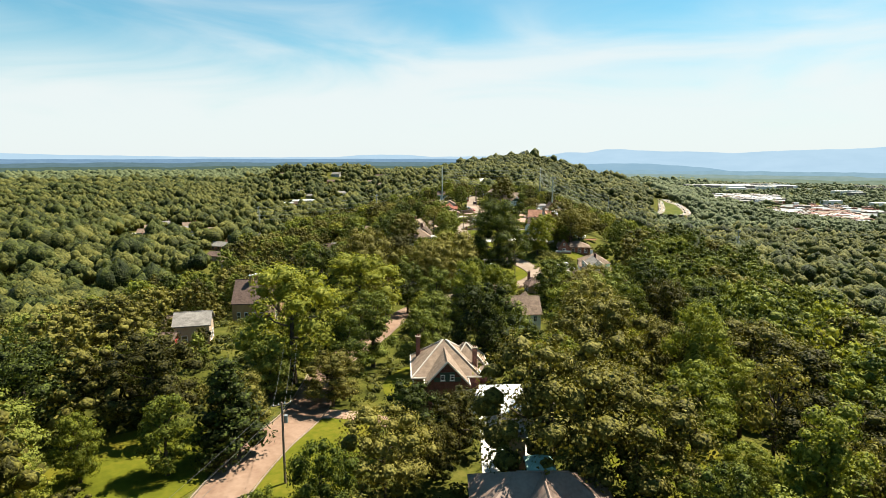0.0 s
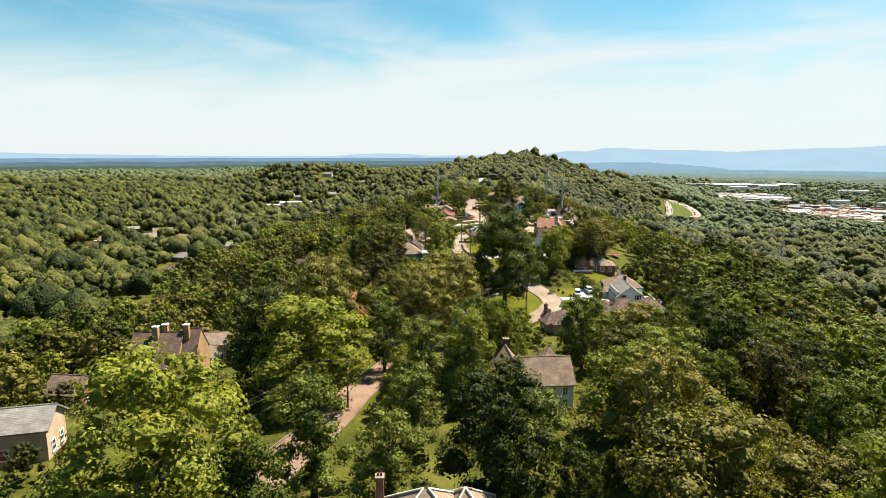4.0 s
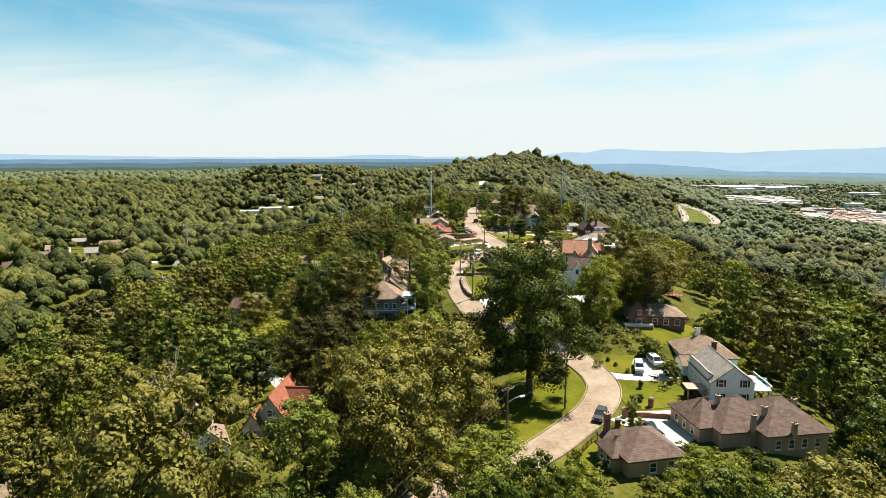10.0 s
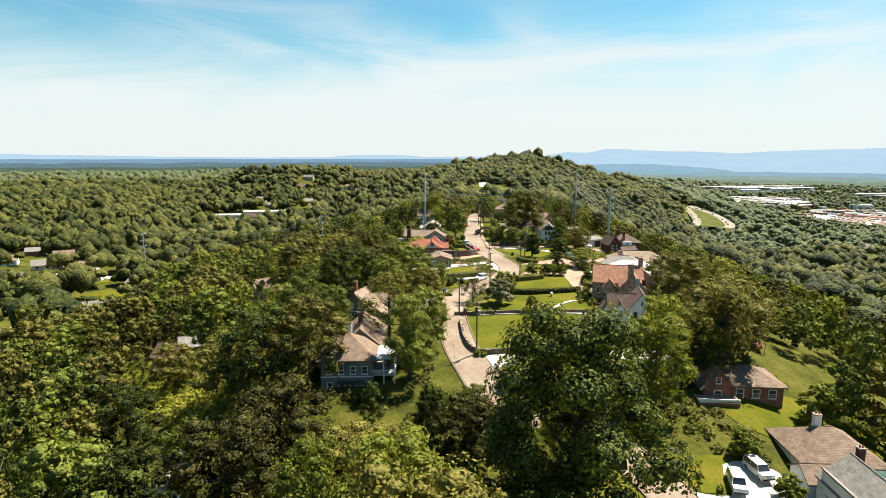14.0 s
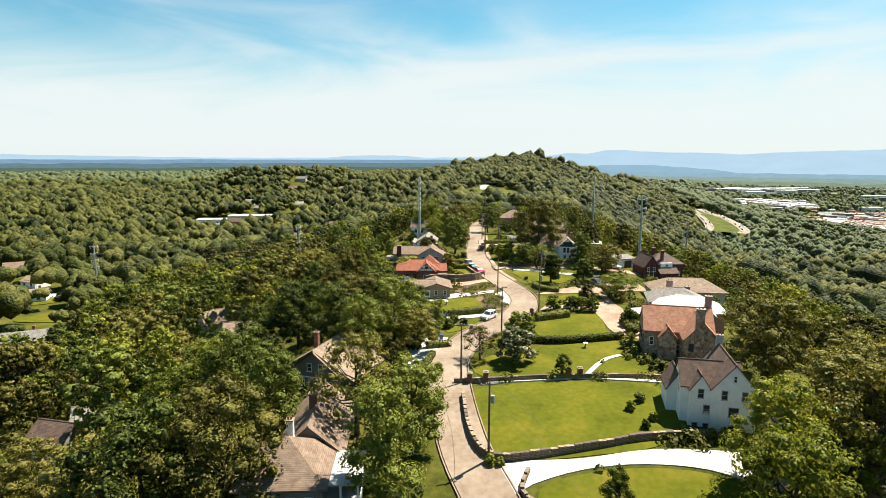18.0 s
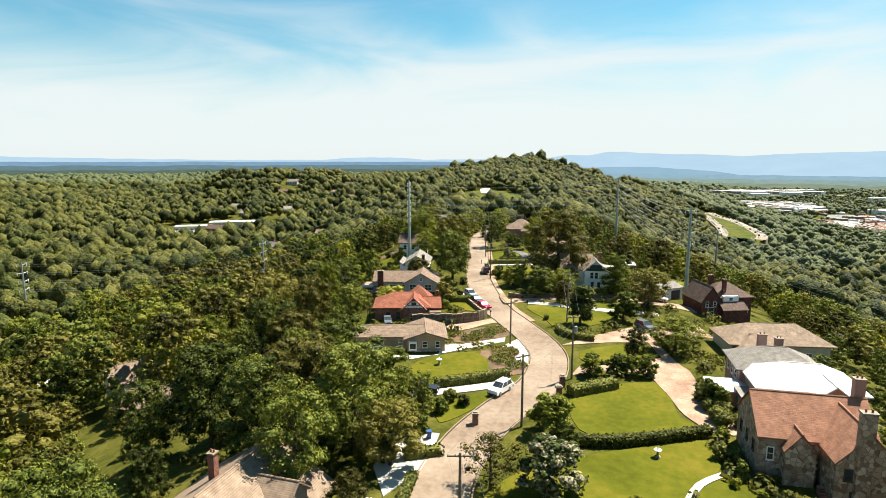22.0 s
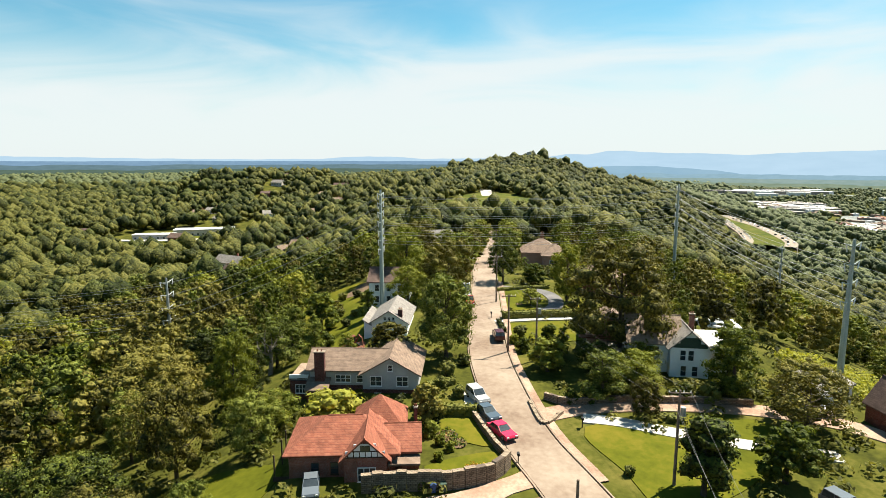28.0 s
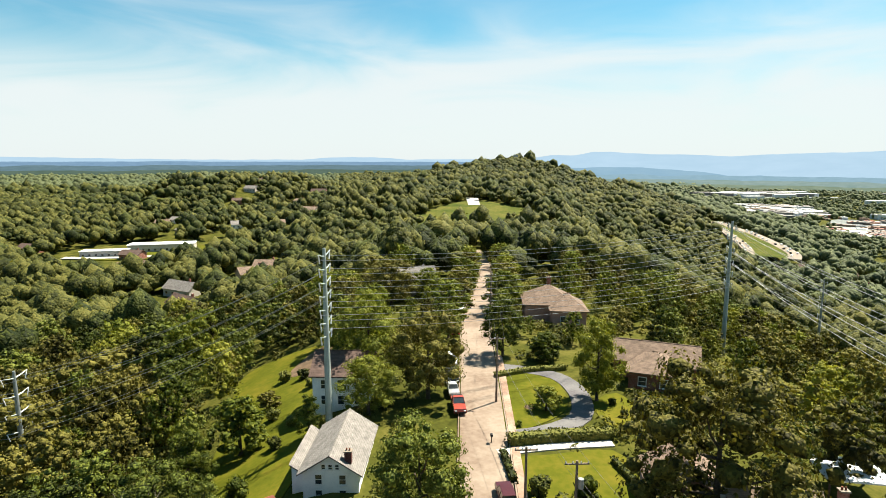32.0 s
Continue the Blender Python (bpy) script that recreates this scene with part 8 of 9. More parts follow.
excavator(-4.4, 421.4, 35)
sheet("bare_soil", [(-8.6, 417.6), (-4.6, 417.0), (-2.2, 419.8), (-2.6, 423.4), (-6.8, 424.2), (-9.2, 421.2)], M_RUST, 0.12, "patch of freshly dug red soil behind a house", "soil")
sheet("bare_soil", [(-14.5, 473), (-10, 471.5), (-7.6, 477), (-6.8, 486), (-10.5, 486.5), (-13.4, 480)], M_MULCH, 0.13, "worn bare earth at the top of a sloping yard", "soil")


def mailbox(x, y):
    o = thing("mailbox", x, y, gz(x, y) + 0.1, 0, "dark mailbox on a short post at the kerb", "mailbox", "mailboxes")
    part("post", boxes((-0.06, -0.06, -0.2, 0.06, 0.06, 1.0)), M_BTRIM, o)
    part("box", boxes((-0.15, -0.28, 1.0, 0.15, 0.28, 1.3)), M_TYRE, o)


for x, y in ((30.4, 387.5), (20.8, 379.0), (22.8, 433.6), (14.5, 268.5), (-17.2, 101)):
    mailbox(x, y)


def dead_tree(x, y, h, seed):
    rng = random.Random(seed)
    o = thing("bare_tree", x, y, gz(x, y), 0, "dead grey tree with bare forked limbs", "tree")
    bm = bmesh.new()
    tube(bm, [(0, 0, -0.5), (0.3, 0, h * 0.3), (0.1, 0.2, h * 0.55)], [0.5, 0.38, 0.26], 7)
    part("trunk", bm, M_DEADWOOD, o)
    for k in range(7):
        a = rng.uniform(0, 6.28)
        z0 = h * rng.uniform(0.3, 0.55)
        m = Vector((math.cos(a) * h * 0.16, math.sin(a) * h * 0.16, z0 + h * 0.14))
        e = Vector((math.cos(a + 0.3) * h * 0.3, math.sin(a + 0.3) * h * 0.3, z0 + h * rng.uniform(0.3, 0.45)))
        bm = tube(bmesh.new(), [(0.15, 0.1, z0), m, e], [0.17, 0.11, 0.03], 5)
        for j in range(3):
            t = m.lerp(e, rng.uniform(0.1, 0.8))
            tube(bm, [t, t + Vector((rng.uniform(-1, 1), rng.uniform(-1, 1), rng.uniform(0.6, 1.6))) * h * 0.08], [0.06, 0.015], 4)
        part("limb", bm, M_DEADWOOD, o)


for x, y, h, s in ((-52, 232, 17, 1), (-66, 262, 16, 2), (-20, 421, 10, 3), (-44, 215, 15, 4)):
    dead_tree(x, y, h, s)


# ---- valley houses, school, town and highway ----
def far_house(x, y, rz, w, d, h, wall, roof, label, kind="gable", group="houses in the valley", front=5.0):
    z = gz(x, y)
    o = thing("house", x, y, z, rz, label, "house", group)
    v, f = wall_mesh(kind, -w / 2, -d / 2, w / 2, d / 2, -3, h, w * 0.18 if kind != "flat" else 0.4, "x")
    link_mesh("wall", v, f, wall, o)
    v, f = roof_mesh(kind, -w / 2, -d / 2, w / 2, d / 2, h + 0.1, w * 0.18 if kind != "flat" else 0.4, "x", 0.6)
    link_mesh("roof", v, f, roof, o)
    if kind != "flat":
        part("chimney", boxes((w * 0.2, 0.5, h, w * 0.2 + 0.9, 1.4, h + w * 0.18 + 1.4)), M_BRICK, o)
    n = max(2, int(w / 4))
    for i in range(n):
        xx = -w / 2 + w * (i + 0.5) / n
        part("window", boxes((xx - 0.7, -d / 2 - 0.05, 1.0, xx + 0.7, -d / 2 + 0.02, 2.4)), M_GLASS, o)
    CLEAR.append(np.array([(x - w * 0.9, y - d * front), (x + w * 0.9, y - d * front), (x + w * 0.8, y + d), (x - w * 0.8, y + d)]))
    return o


def build_valley():
    rng = random.Random(4)
    pale = (M_CREAM, M_WHITE, M_LGREY, M_BRICK, M_TAN)
    roofs = (R_GREYR, R_TAN, R_BROWN, R_GREYR, R_DARK)
    spots = [(-213, 468), (-200, 501), (-237, 542), (-155, 401), (-140, 355), (-226, 506), (-180, 470), (-250, 486), (-270, 560), (-190, 540), (-143, 452), (-262, 520), (-118, 322), (-132, 396), (-240, 450)]
    for k, (x, y) in enumerate(spots):
        far_house(x, y, rng.uniform(-35, 35), rng.uniform(11, 16), rng.uniform(7, 9), 3.2, pale[k % 5], roofs[k % 5], ("cream", "white", "pale grey", "brick", "tan")[k % 5] + " valley house with a low roof and a mown yard")
    for k, (x, y) in enumerate(((-212, 464), (-228, 498), (-186, 476), (-146, 446), (-120, 376), (-246, 548))):
        sheet("lawn", [(x - 16, y - 13), (x + 14, y - 15), (x + 18, y - 4), (x - 12, y - 3)], M_LAWN, 0.3, "sunlit valley lawn among trees", "lawn")
    for k in range(46):
        d = rng.uniform(620, 1500)
        s = rng.uniform(-0.78, -0.1)
        x, y = s * d, d
        far_house(x, y, rng.uniform(-40, 40), rng.uniform(13, 20), 9, 4.0, pale[k % 5], roofs[(k * 3) % 5], "small far house among valley trees")
    for k in range(40):
        x, y = rng.uniform(330, 900), rng.uniform(520, 1250)
        if x < 0.42 * y:
            continue
        far_house(x, y, rng.uniform(-40, 40), rng.uniform(14, 20), 9, 4.0, pale[k % 5], roofs[(k * 2) % 5], "small far house among valley trees")
    # school with its loop road
    far_house(-185, 806, 12, 46, 14, 5, M_CREAM, R_WHITE, "low white-roofed school building in a clearing", "flat")
    far_house(-216, 782, 8, 30, 10, 4, M_LGREY, R_WHITE, "low white-roofed school wing in a clearing", "flat")
    sheet("lawn", [(-225, 770), (-190, 765), (-150, 785), (-140, 815), (-175, 822), (-215, 800)], M_LAWN, 0.4, "open school lawn in the valley", "lawn")
    strip("road", spline([(-240, 772), (-205, 772), (-168, 782), (-148, 800), (-140, 830), (-110, 850)], 6), 7, M_DRIVE, 0.9, "pale loop road by the school", "road", clear=6)
    strip("road", spline([(-120, 372), (-105, 392), (-92, 404), (-80, 396)], 5), 5, M_DRIVE, 0.6, "pale lane on the wooded flank", "road", clear=3)
    strip("road", spline([(-270, 500), (-230, 484), (-196, 486), (-160, 470)], 5), 5, M_DRIVE, 0.6, "pale valley street", "road", clear=3)
    # highway loop
    bend = spline([(470, 1230), (452, 1150), (443, 1090), (428, 1035), (411, 978), (391, 924), (372, 894)], 8)
    inner = spline([(456, 1230), (432, 1150), (408, 1080), (384, 1012), (360, 953), (343, 922)], 8)
    deck = 0.5
    for line, width in ((bend, 12), (inner, 10.5)):
        a, b = offset(line, -width / 2), offset(line, width / 2)
        v = [(*p, deck) for p in a] + [(*p, deck) for p in b] + [(*p, deck - 9) for p in a] + [(*p, deck - 9) for p in b]
        n = len(line)
        f = []
        for k in range(n - 1):
            f += [(k, k + 1, n + k + 1, n + k), (2 * n + k, 2 * n + k + 1, k + 1, k), (n + k, n + k + 1, 3 * n + k + 1, 3 * n + k)]
        tagged(link_mesh("highway", v, f, M_CURB), "pale curving highway on the valley side", "road", kind="structure")
    a, b = offset(bend, -5.5), offset(inner, 4.5)
    m = min(len(a), len(b))
    ring = [a[int(k * (len(a) - 1) / (m - 1))] for k in range(m)], [b[int(k * (len(b) - 1) / (m - 1))] for k in range(m)]
    v = [(*p, deck - 0.2) for p in ring[0]] + [(*p, deck - 0.2) for p in ring[1]]
    tagged(link_mesh("highway_verge", v, [(k, k + 1, m + k + 1, m + k) for k in range(m - 1)], M_FIELD), "grass verge inside the highway bend", "verge", kind="structure")
    for line in (bend, inner):
        for k in range(2, len(line) - 2, 2):
            for off in (-3, 3):
                if rng.random() < 0.75:
                    p = offset(line, off)[k]
                    c = rng.choice((0.75, 0.75, 0.6, 0.3, 0.05))
                    bm = boxes((-2.4, -0.9, 0.3, 2.4, 0.9, 1.0), (-1.4, -0.8, 1.0, 1.6, 0.8, 1.6))
                    ob = part("car", bm, M_TRIM if c > 0.5 else M_STEEL if c > 0.2 else M_TYRE)
                    d = line[k + 1] - line[k - 1]
                    ob.matrix_basis = Matrix.Translation((p[0], p[1], deck + 0.02)) @ Matrix.Rotation(math.atan2(d[1], d[0]), 4, "Z")
                    tagged(ob, "small far car on the highway bend", "car", "highway traffic")
    # town: long pale roofs on a paved valley floor
    blocks = (((1041, 2313), (1249, 2190), (1060, 1800), (737, 1665)), ((1040, 1840), (1330, 1700), (900, 1240), (772, 1365)), ((900, 1500), (1150, 1560), (900, 1230), (800, 1330)))
    for k in range(290):
        u, v = rng.random(), rng.random()
        q = blocks[0 if k < 120 else 1 if k < 240 else 2]
        x, y = (sum(w * c[m] for w, c in zip(((1 - u) * (1 - v), u * (1 - v), u * v, (1 - u) * v), q)) for m in (0, 1))
        big = k < 120
        w, d, h = (rng.uniform(16, 64), rng.uniform(12, 34), rng.uniform(5, 10)) if big else (rng.uniform(12, 40), rng.uniform(10, 22), rng.uniform(4, 8))
        mat = rng.choice((R_WHITE, M_LGREY, M_LGREY, R_GREYR, R_GREYR, M_CREAM, R_TAN)) if big else rng.choice((R_WHITE, M_LGREY, M_BRICK, M_PINK, R_GREYR, R_TAN, R_BROWN, R_BROWN))
        z = gz(x, y) + math.sin(x / 170 + 1.3) * math.sin(y / 230) * 5
        ob = part("warehouse", boxes((-w / 2, -d / 2, -8, w / 2, d / 2, h), (-w / 2 - 0.4, -d / 2 - 0.4, h, w / 2 + 0.4, d / 2 + 0.4, h + 0.5), (-w / 4, -d / 4, h + 0.5, -w / 4 + 4, -d / 4 + 4, h + 2)), mat)
        ob.matrix_basis = Matrix.Translation((x, y, z)) @ Matrix.Rotation(rng.uniform(-0.9, 0.3), 4, "Z")
        tagged(ob, "long pale flat-roofed commercial building in the valley town" if big else "small flat-roofed building in the valley town", "warehouse", "valley town")
    for k in range(46):
        x, y = (rng.uniform(1130, 1560), rng.uniform(2560, 2720)) if k < 26 else (rng.uniform(500, 620), rng.uniform(2000, 2120)) if k < 32 else (rng.uniform(1200, 2000), rng.uniform(1500, 2600))
        w = rng.uniform(40, 110)
        ob = part("warehouse", boxes((-w / 2, -14, -8, w / 2, 14, 11), (-w / 2 - 0.5, -14.5, 11, w / 2 + 0.5, 14.5, 11.6)), rng.choice((R_WHITE, R_WHITE, R_GREYR)))
        ob.matrix_basis = Matrix.Translation((x, y, gz(x, y) + 6)) @ Matrix.Rotation(rng.uniform(-0.3, 0.1), 4, "Z")
        tagged(ob, "far pale flat-roofed building in the valley town", "warehouse", "valley town")
    for pts in (((1050, 2250), (1200, 2130), (1060, 1850), (820, 1740)), ((1060, 1780), (1250, 1650), (930, 1300), (840, 1390)), ((1120, 2560), (1580, 2480), (1590, 2560), (1130, 2640))):
        sheet("pavement", pts, M_PAVED, 5.5, "pale paved lots and streets of the valley town", "pavement")
    # lookout tower on the hilltop
    x, y = 240, 1752
    o = thing("lookout_tower", x, y, gz(x, y), 0, "small square stone lookout tower on the wooded hilltop", "tower")
    part("shaft", boxes((-4.5, -4.5, -2, 4.5, 4.5, 22)), M_LGREY, o)
    part("parapet", boxes((-5, -5, 22, 5, 5, 23)), M_LGREY, o)


build_valley()
def mesh_arrays(me):
    v = np.empty(len(me.vertices) * 3, np.float32)
    me.vertices.foreach_get("co", v)
    f = np.empty(len(me.loops), np.int32)
    me.loops.foreach_get("vertex_index", f)
    return v.reshape(-1, 3), f.reshape(-1, 3)


def yards(x, y):
    hit = np.zeros(np.shape(x), bool)
    for poly in YARDS:
        hit |= inside(poly, x, y)
    return hit


OPEN_BANK = np.array([(-60, 262), (-30, 258), (-24, 276), (-34, 296), (-58, 300)], float)
VINE_BANK = np.array([(56, 376), (88, 376), (98, 412), (84, 424), (62, 414), (58, 398)], float)
POOL_LAWN = np.array([(58, 274), (66, 270), (86, 268), (88, 292), (80, 300), (66, 300), (58, 290)], float)


def fill_woods():
    rng = np.random.default_rng(5)
    gx, gy = np.meshgrid(np.arange(-112, 156, 9.6), np.arange(-30, 560, 9.6))
    gx = gx + (np.arange(gx.shape[0]) % 2 * 4.8)[:, None]
    x = (gx + rng.uniform(-3.2, 3.2, gx.shape)).ravel()
    y = (gy + rng.uniform(-3.2, 3.2, gy.shape)).ravel()
    ok = ~blocked(x, y) & (np.abs(x) < 75 + np.maximum(y, 0) * 0.75)
    ok &= ~((np.abs(x + 55) < 17) & (np.abs(y - 146) < 30))
    ok &= ~inside(OPEN_BANK, x, y) & ~inside(POOL_LAWN, x, y) & ~inside(VINE_BANK, x, y)
    ok &= ~((np.abs(x - 53) < 9) & (np.abs(y - 229) < 13)) & ~((np.abs(x - 66) < 12) & (np.abs(y - 276) < 14))
    for fx, fy, fr in FIXED:
        ok &= (x - fx) ** 2 + (y - fy) ** 2 > (fr + 2.0) ** 2
    x, y = x[ok], y[ok]
    keys = ["deep_a", "deep_b", "deep_c", "oak_a", "oak_b", "fresh_a", "fresh_b", "bright_a", "loose_a"]
    wts = np.array([0.14, 0.11, 0.12, 0.11, 0.10, 0.16, 0.12, 0.09, 0.05])
    line = np.interp(y, ROAD[:, 1], ROAD[:, 0])
    road_d = np.abs(x - line)
    order = np.argsort(np.abs(x - 12) + np.maximum(0, y - 400) * 0.6 + np.maximum(0, 60 - y))
    joined = {k: ([], [], [0]) for k in range(6)}
    arrays = [mesh_arrays(KINDS["mid_%d" % k][1]) for k in range(6)]
    for rank, i in enumerate(order):
        a, b, rd = x[i], y[i], road_d[i]
        h = rng.uniform(10.0, 19.5) if abs(a - 10) > 48 else rng.uniform(8.0, 15.0)
        if b < 235:
            h = rng.uniform(12.0, 21.0)
        if a > 58:
            h = rng.uniform(13.0, 24.0) if b < 300 else rng.uniform(7.0, 14.0)
        if 88 < b < 117 and abs(a + 0.634 * (b - 24)) < 8:
            h = rng.uniform(4.0, 7.0)
        if rd < 24 and b > 252:
            h = rng.uniform(4.0, 8.0)
        if yards(np.array([a, a, a, a - 4, a + 4]), np.array([b + 8, b + 15, b + 23, b + 15, b + 15])).any() or (rd < 13 and b < 235) or (112 < b < 172 and -1.0 < (a - 3) / (b - 76) < -0.55):
            h = rng.uniform(5.0, 9.0)
        turn = rng.uniform(0, 6.28)
        wide = rng.uniform(0.72, 1.12)
        if 8 < a < 34 and 186 < b < 214:
            h = rng.uniform(3.5, 5.5)
        if rank < 125:
            plant(keys[rng.choice(len(keys), p=wts / wts.sum())], a, b, h, math.degrees(turn), "woodland trees on the ridge", wide)
        else:
            k = rng.choice(6, p=[0.38, 0.10, 0.20, 0.24, 0.06, 0.02] if a > 50 and b < 300 else [0.16, 0.24, 0.20, 0.08, 0.22, 0.10])
            v, f = arrays[k]
            s = h / 17.0
            ct, st = math.cos(turn), math.sin(turn)
            q = (v @ np.array([[ct, st, 0], [-st, ct, 0], [0, 0, 1]])) * np.array([s * wide, s * wide, s]) + np.array([a, b, gz(a, b)])
            vs, fs, n = joined[k]
            vs.append(q)
            fs.append(f + n[0])
            n[0] += len(v)
    for k, (vs, fs, n) in joined.items():
        lbl = KINDS["mid_%d" % k][3]
        me = raw_mesh("woodland", np.vstack(vs), np.vstack(fs), (L_DEEPW, L_OAKW, L_FRESHW, L_DEEPW, L_OAKW, L_BRIGHTW)[k])
        ob = new("woodland", me)
        tagged(ob, "dense wood of many " + lbl.replace(" tree", " trees").replace(" oak", " oaks"), "woodland", kind="stuff")


for y in range(488, 600, 9):        # roadside trees leaning over the far end of the street
    for side in (-6.2, 6.4):
        x = float(np.interp(y + side, ROAD[:, 1], ROAD[:, 0])) + side
        if not yards(np.array([x]), np.array([y + side])).any():
            fixed("mid_%d" % (y % 5), x, y + side, 8.0 + (y * 7 % 5), 1.15, "roadside trees")
fill_woods()


def clump(rng, size, lobes, leaves, leaf, ico, core=0.92):
    """A small crown for the joined woods: lobes with ragged leaf sprays."""
    a = rng.uniform(0, 6.28) + np.arange(lobes) * 2.4
    rr = size * 0.55 * np.sqrt((np.arange(lobes) + 0.3) / lobes)
    c = np.column_stack([rr * np.cos(a), rr * np.sin(a), size * (0.20 - 0.22 * (rr / size / 0.55) ** 2) + rng.uniform(-0.10, 0.14, lobes) * size])
    r = size * rng.uniform(0.42, 0.62, lobes)
    vs, fs, n = [], [], 0
    if leaves:
        v, f = leaf_faces(c, r, leaves, leaf, rng, -0.15, 0.9)
        vs, fs, n = [v], [f], len(v)
    else:
        core = 1.0
    iv, jf = ico
    for p, q in zip(c, r):
        vs.append(iv * (q * core) * rng.uniform(0.8, 1.2, (len(iv), 1)) + p)
        fs.append(jf + n)
        n += len(iv)
    return np.vstack(vs), np.vstack(fs)


def far_woods():
    """Canopy of the far ridge and valleys: ragged crowns, joined, coarser with distance."""
    rng = np.random.default_rng(9)
    ico = (ICO_V, ICO_F)
    for lo, hi, step, size, lobes, nleaf, leaf, name in ((0, 430, 8.0, 5.8, 6, 90, 0.62, "woodland"), (430, 800, 7.6, 5.8, 4, 20, 0.8, "far_woodland"), (800, 1500, 9.4, 7.4, 3, 6, 1.2, "distant_woodland"), (1500, 3350, 17.0, 13.0, 2, 0, 3.0, "distant_woodland")):
        temps = [clump(rng, size, lobes, nleaf, leaf, ico) for k in range(8)]
        gx, gy = np.meshgrid(np.arange(-3000, 3000, step), np.arange(-120, 3600, step))
        x, y = gx.ravel(), gy.ravel()
        d = np.hypot(x - 10, y - 250)
        ok = (d > lo) & (d <= hi) & (np.abs(x) < np.maximum(0.80 * (y + 60) + 40, 270 if lo == 0 else 0))
        ok &= ~((x > -116) & (x < 158) & (y < 563))
        x, y = x[ok] + rng.uniform(-0.6, 0.6, ok.sum()) * step, y[ok] + rng.uniform(-0.6, 0.6, ok.sum()) * step
        keep = ~blocked(x, y) & ~open_land(x, y, rng)
        x, y = x[keep], y[keep]
        roll = np.clip((y - 600) / 900, 0, 1) + np.clip((np.abs(x) - 260) / 500, 0, 1)
        z = ground(x, y) + np.clip(roll, 0, 1) * (np.sin(x / 170 + 1.3) * np.sin(y / 230) * 5)
        flat = np.clip((x - 0.42 * y - 60) / 150, 0, 1) * 0.35        # lower trees in the eastern valley
        s = np.minimum(rng.lognormal(-0.12, 0.46, len(x)), 1.9) * (1 - flat)
        h = rng.uniform(0.75, 1.35, len(x))
        top = (6.5 * h + rng.uniform(-2.5, 2.5, len(x))) * (1 - flat)
        t = rng.uniform(0, 6.28, len(x))
        pick = rng.integers(8, size=len(x))
        # far valley and far west crowns get the leaves with haze in their colour
        hazed = (lo >= 430) & (((x > 0.30 * y + 60) & (ground(x, y) < -8)) | (x < -0.12 * y) & (d[ok][keep] > 1900))
        tone = np.where(hazed, 2, np.where(rng.random(len(x)) < 0.30 + 0.22 * np.sin(x / 61.0 + y / 83.0), 1, 0))
        for group, mat in enumerate((L_WOOD, L_WOODD, L_VALLEY_HAZE)):
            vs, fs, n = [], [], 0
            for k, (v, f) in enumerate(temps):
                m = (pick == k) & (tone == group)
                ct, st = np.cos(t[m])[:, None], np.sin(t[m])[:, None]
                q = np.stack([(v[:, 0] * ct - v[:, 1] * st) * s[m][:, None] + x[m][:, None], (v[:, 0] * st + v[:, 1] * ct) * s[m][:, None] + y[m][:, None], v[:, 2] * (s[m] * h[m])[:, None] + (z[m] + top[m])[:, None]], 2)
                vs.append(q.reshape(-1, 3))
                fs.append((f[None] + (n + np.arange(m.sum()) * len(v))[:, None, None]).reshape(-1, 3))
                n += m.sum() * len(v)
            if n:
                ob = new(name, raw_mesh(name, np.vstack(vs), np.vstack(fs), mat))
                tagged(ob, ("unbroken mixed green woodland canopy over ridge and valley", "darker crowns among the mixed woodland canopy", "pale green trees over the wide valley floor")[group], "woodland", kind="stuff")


def open_land(x, y, rng):
    """Clearings: the town in the valley, the highway, the school and its road."""
    hit = np.zeros(np.shape(x), bool)
    lot = rng.random(np.shape(x))
    for pts in (((1041, 2330), (1270, 2190), (1070, 1790), (720, 1640)), ((1030, 1860), (1340, 1700), (900, 1220), (760, 1360)), ((1080, 2540), (1600, 2460), (1620, 2580), (1100, 2680))):
        hit |= inside(np.array(pts, float), x, y) & (lot < 0.58)
    hit |= (x > 0.5 * y) & (y > 700) & (lot < 0.22)
    hit |= inside(np.array([(440, 1240), (398, 1110), (366, 1025), (338, 938), (345, 916), (374, 884), (386, 884), (424, 960), (460, 1080), (490, 1240)], float), x, y)
    hit |= inside(np.array([(-262, 760), (-200, 715), (-130, 740), (-120, 860), (-240, 830)], float), x, y)
    return hit


far_woods()


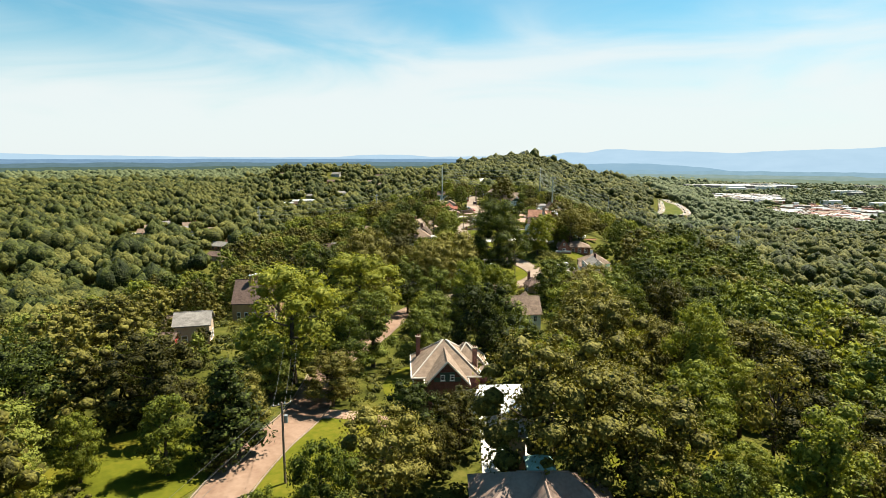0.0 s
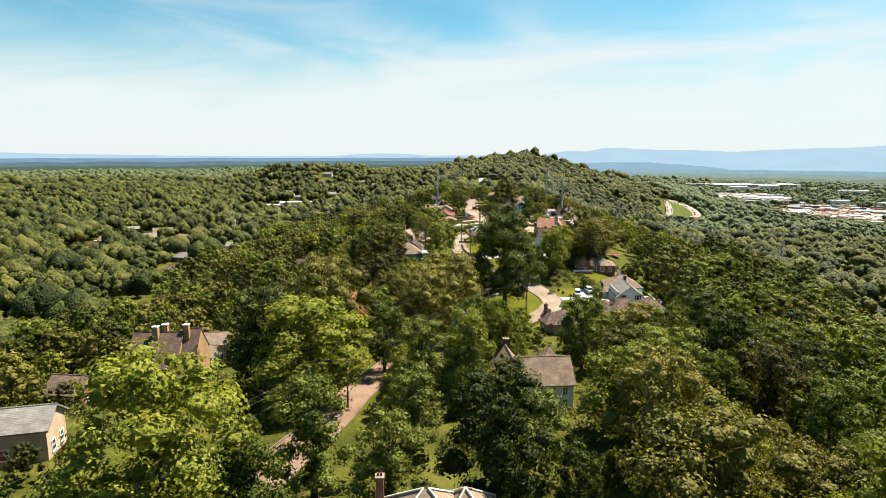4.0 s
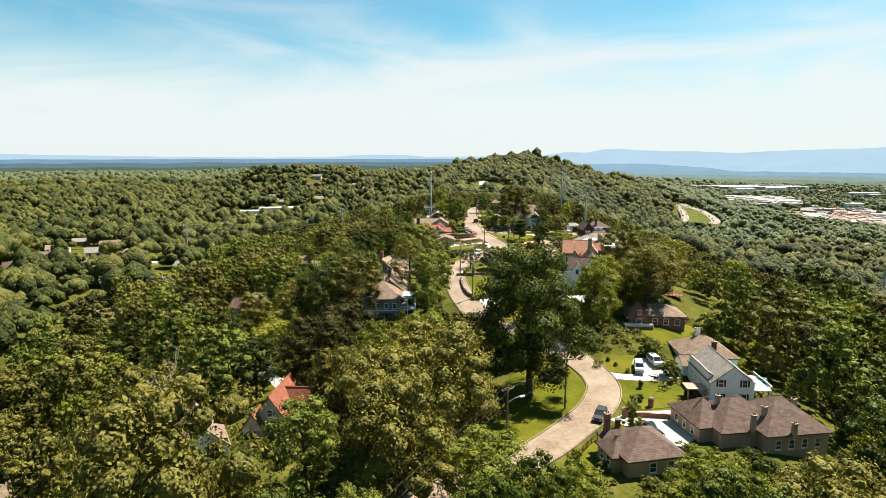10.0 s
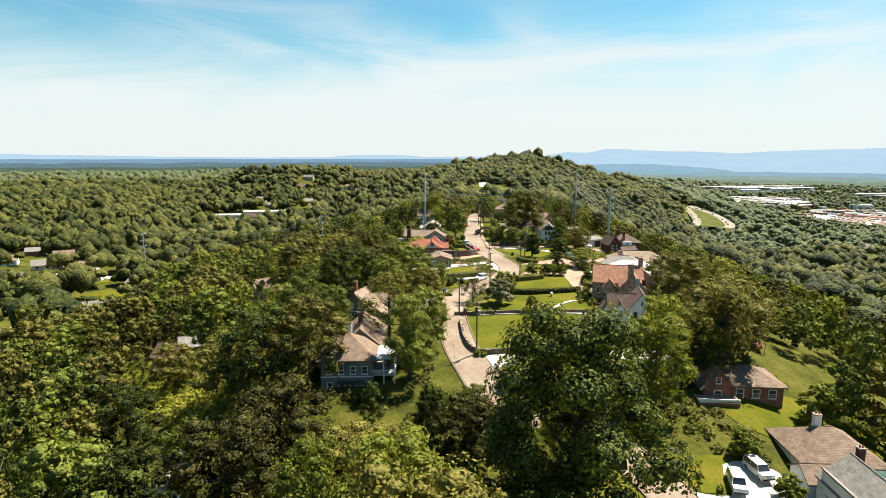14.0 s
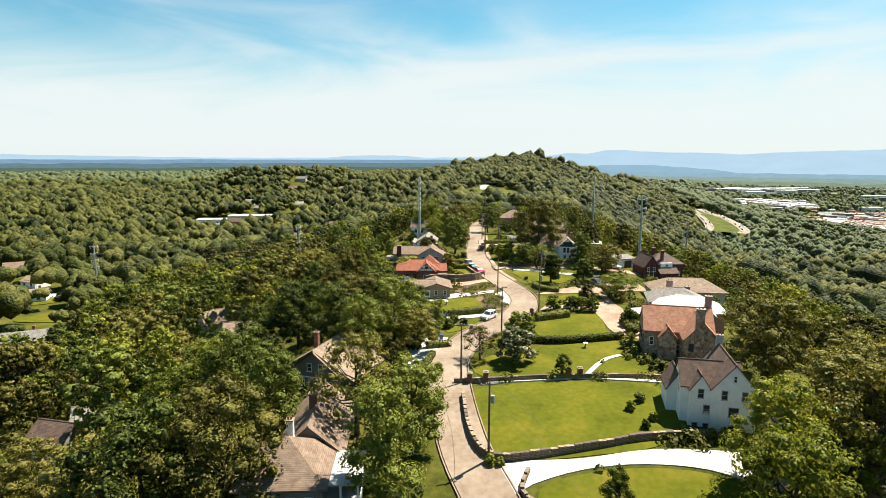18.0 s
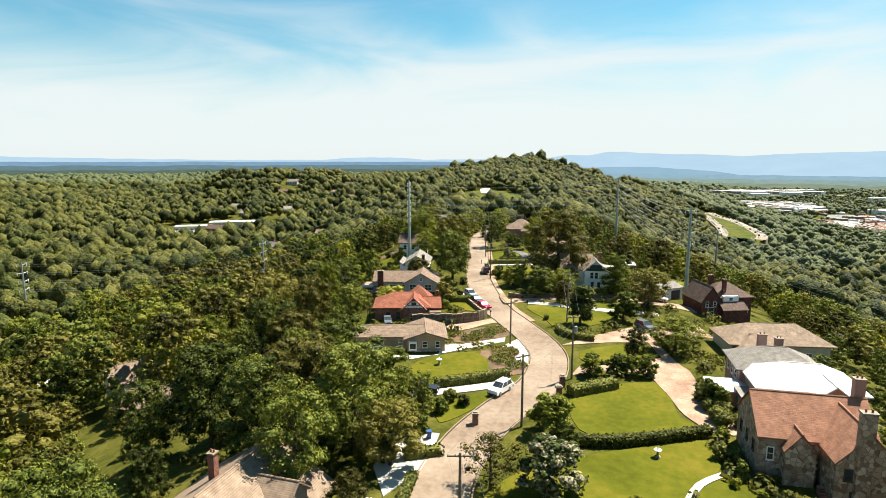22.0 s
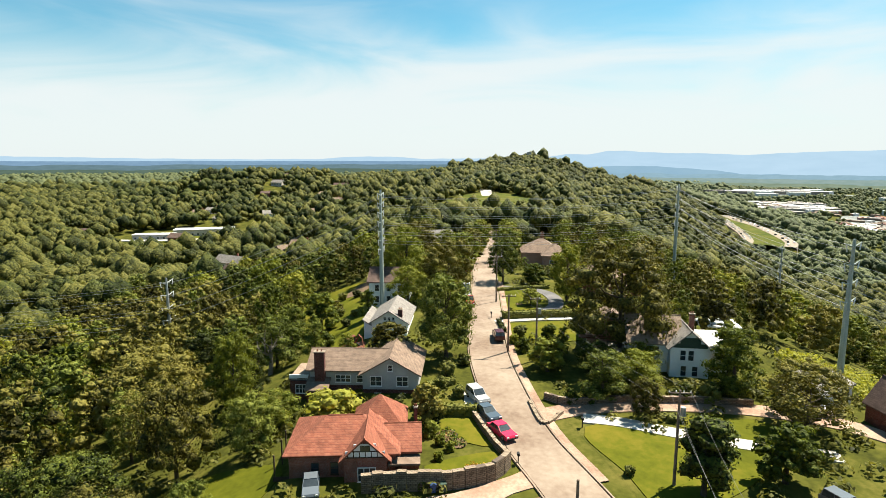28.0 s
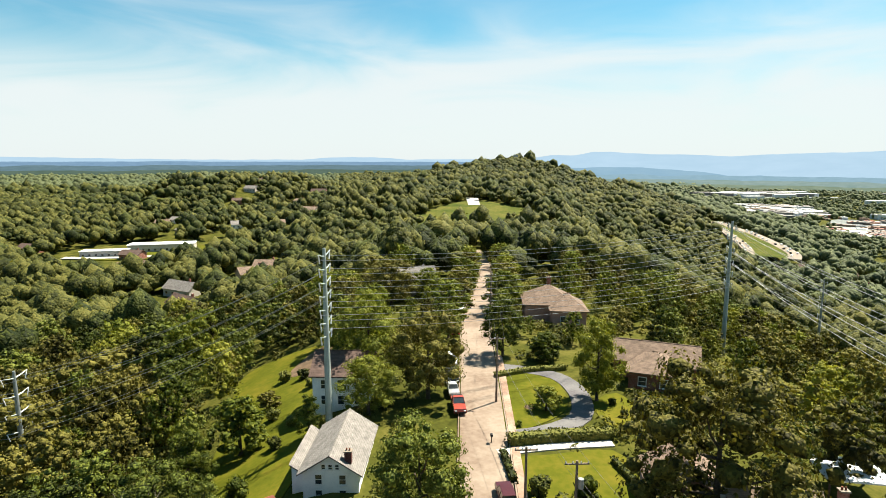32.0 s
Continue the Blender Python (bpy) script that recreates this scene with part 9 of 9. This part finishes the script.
def undergrowth():
    """Low shrubs and weeds round the houses and along the road, and the vine-covered bank."""
    rng = np.random.default_rng(21)
    x, y = rng.uniform(-75, 110, 52000), rng.uniform(40, 560, 52000)
    line = np.interp(y, ROAD[:, 1], ROAD[:, 0])
    bad = np.zeros(len(x), bool)
    for poly in CLEAR + FOOT:
        bad |= inside(poly, x, y)
    yard = np.zeros(len(x), bool)
    for poly in YARDS:
        yard |= inside(poly, x, y)
    vines = inside(np.array([(-92, 318), (-68, 330), (-44, 318), (-30, 290), (-22, 268), (-38, 266), (-62, 276)], float), x, y) | inside(np.array([(66, 398), (82, 396), (96, 412), (84, 422), (70, 414)], float), x, y) | inside(np.array([(80, 268), (96, 268), (118, 260), (96, 244), (84, 252)], float), x, y)
    ok = ~bad & (vines | (yard & (rng.random(len(x)) < 0.40)) | ((np.abs(x - line) < 60) & (rng.random(len(x)) < 0.16)))
    x, y, vines = x[ok], y[ok], vines[ok]
    z = ground(x, y)
    for name, mask, mat, label in (("undergrowth", ~vines, L_WOOD, "low mixed shrubs and weeds on the wooded ridge"), ("vine_bank", vines, L_BRIGHT, "bright green vines smothering the wooded bank")):
        n = int(mask.sum())
        size = rng.uniform(0.5, 1.5, n) * (1.3 if mat is L_BRIGHT else 1.0)
        c = np.column_stack([x[mask], y[mask], z[mask] + size * 0.25])
        v, f = leaf_faces(c, size, n * 22, 0.52, rng, 0.0, 0.8)
        ob = new(name, raw_mesh(name, v, f, mat))
        tagged(ob, label, "undergrowth", kind="stuff")


undergrowth()


# ---- far distance ----
def backdrop():
    """Hills that close the horizon, with haze put into their glowing colour."""
    # each farther band glows bluer and paler, as haze would make it
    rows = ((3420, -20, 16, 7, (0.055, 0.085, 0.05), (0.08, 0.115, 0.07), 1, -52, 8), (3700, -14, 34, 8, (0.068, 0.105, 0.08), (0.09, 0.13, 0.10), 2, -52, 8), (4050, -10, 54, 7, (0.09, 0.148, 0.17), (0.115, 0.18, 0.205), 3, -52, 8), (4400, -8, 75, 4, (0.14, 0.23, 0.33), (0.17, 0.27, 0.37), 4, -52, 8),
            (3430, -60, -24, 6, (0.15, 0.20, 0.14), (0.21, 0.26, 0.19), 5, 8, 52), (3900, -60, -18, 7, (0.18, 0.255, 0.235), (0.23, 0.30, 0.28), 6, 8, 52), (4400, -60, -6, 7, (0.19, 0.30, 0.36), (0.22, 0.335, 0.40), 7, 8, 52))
    for r, z0, z1, amp, c1, c2, seed, lo, hi in rows:
        v, f = [], []
        n = 160
        for i in range(n + 1):
            a = radians(lo + (hi - lo) * i / n)
            x, y = r * math.sin(a), r * math.cos(a)
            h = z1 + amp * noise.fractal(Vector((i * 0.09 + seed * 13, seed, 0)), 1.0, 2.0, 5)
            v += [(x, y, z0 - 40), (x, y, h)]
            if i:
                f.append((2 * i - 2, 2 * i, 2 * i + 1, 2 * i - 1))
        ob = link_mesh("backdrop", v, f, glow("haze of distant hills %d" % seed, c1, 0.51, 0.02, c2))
        tagged(ob, "distant wooded plain and hills, blue-green haze in their colour", "distance", kind="structure")
    # the long mountain and its foothills, their blue haze painted as glowing colour
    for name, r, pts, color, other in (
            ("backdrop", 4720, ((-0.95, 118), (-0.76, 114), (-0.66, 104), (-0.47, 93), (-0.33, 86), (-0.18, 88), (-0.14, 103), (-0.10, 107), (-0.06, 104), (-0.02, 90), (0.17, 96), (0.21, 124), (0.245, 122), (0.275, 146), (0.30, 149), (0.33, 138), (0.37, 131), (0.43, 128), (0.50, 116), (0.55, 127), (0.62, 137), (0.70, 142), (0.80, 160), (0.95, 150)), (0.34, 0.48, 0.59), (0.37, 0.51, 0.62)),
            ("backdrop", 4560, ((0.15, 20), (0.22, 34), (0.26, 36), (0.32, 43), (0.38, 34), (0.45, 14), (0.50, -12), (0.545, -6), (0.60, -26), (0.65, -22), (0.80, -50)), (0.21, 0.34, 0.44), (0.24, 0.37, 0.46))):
        v, f = [], []
        n = 300
        a0, a1 = pts[0][0], pts[-1][0]
        for i in range(n + 1):
            s = a0 + (a1 - a0) * i / n
            h = np.interp(s, [p[0] for p in pts], [p[1] for p in pts]) + 3.5 * noise.fractal(Vector((s * 30, r, 0)), 1.0, 2.0, 5)
            k = r / math.sqrt(1 + s * s)
            v += [(s * k, k, -90), (s * k, k, h)]
            if i:
                f.append((2 * i - 2, 2 * i, 2 * i + 1, 2 * i - 1))
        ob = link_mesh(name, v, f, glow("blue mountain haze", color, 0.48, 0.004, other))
        tagged(ob, "long mountain ridge on the horizon, pale blue haze in its colour", "mountain", kind="structure")


backdrop()
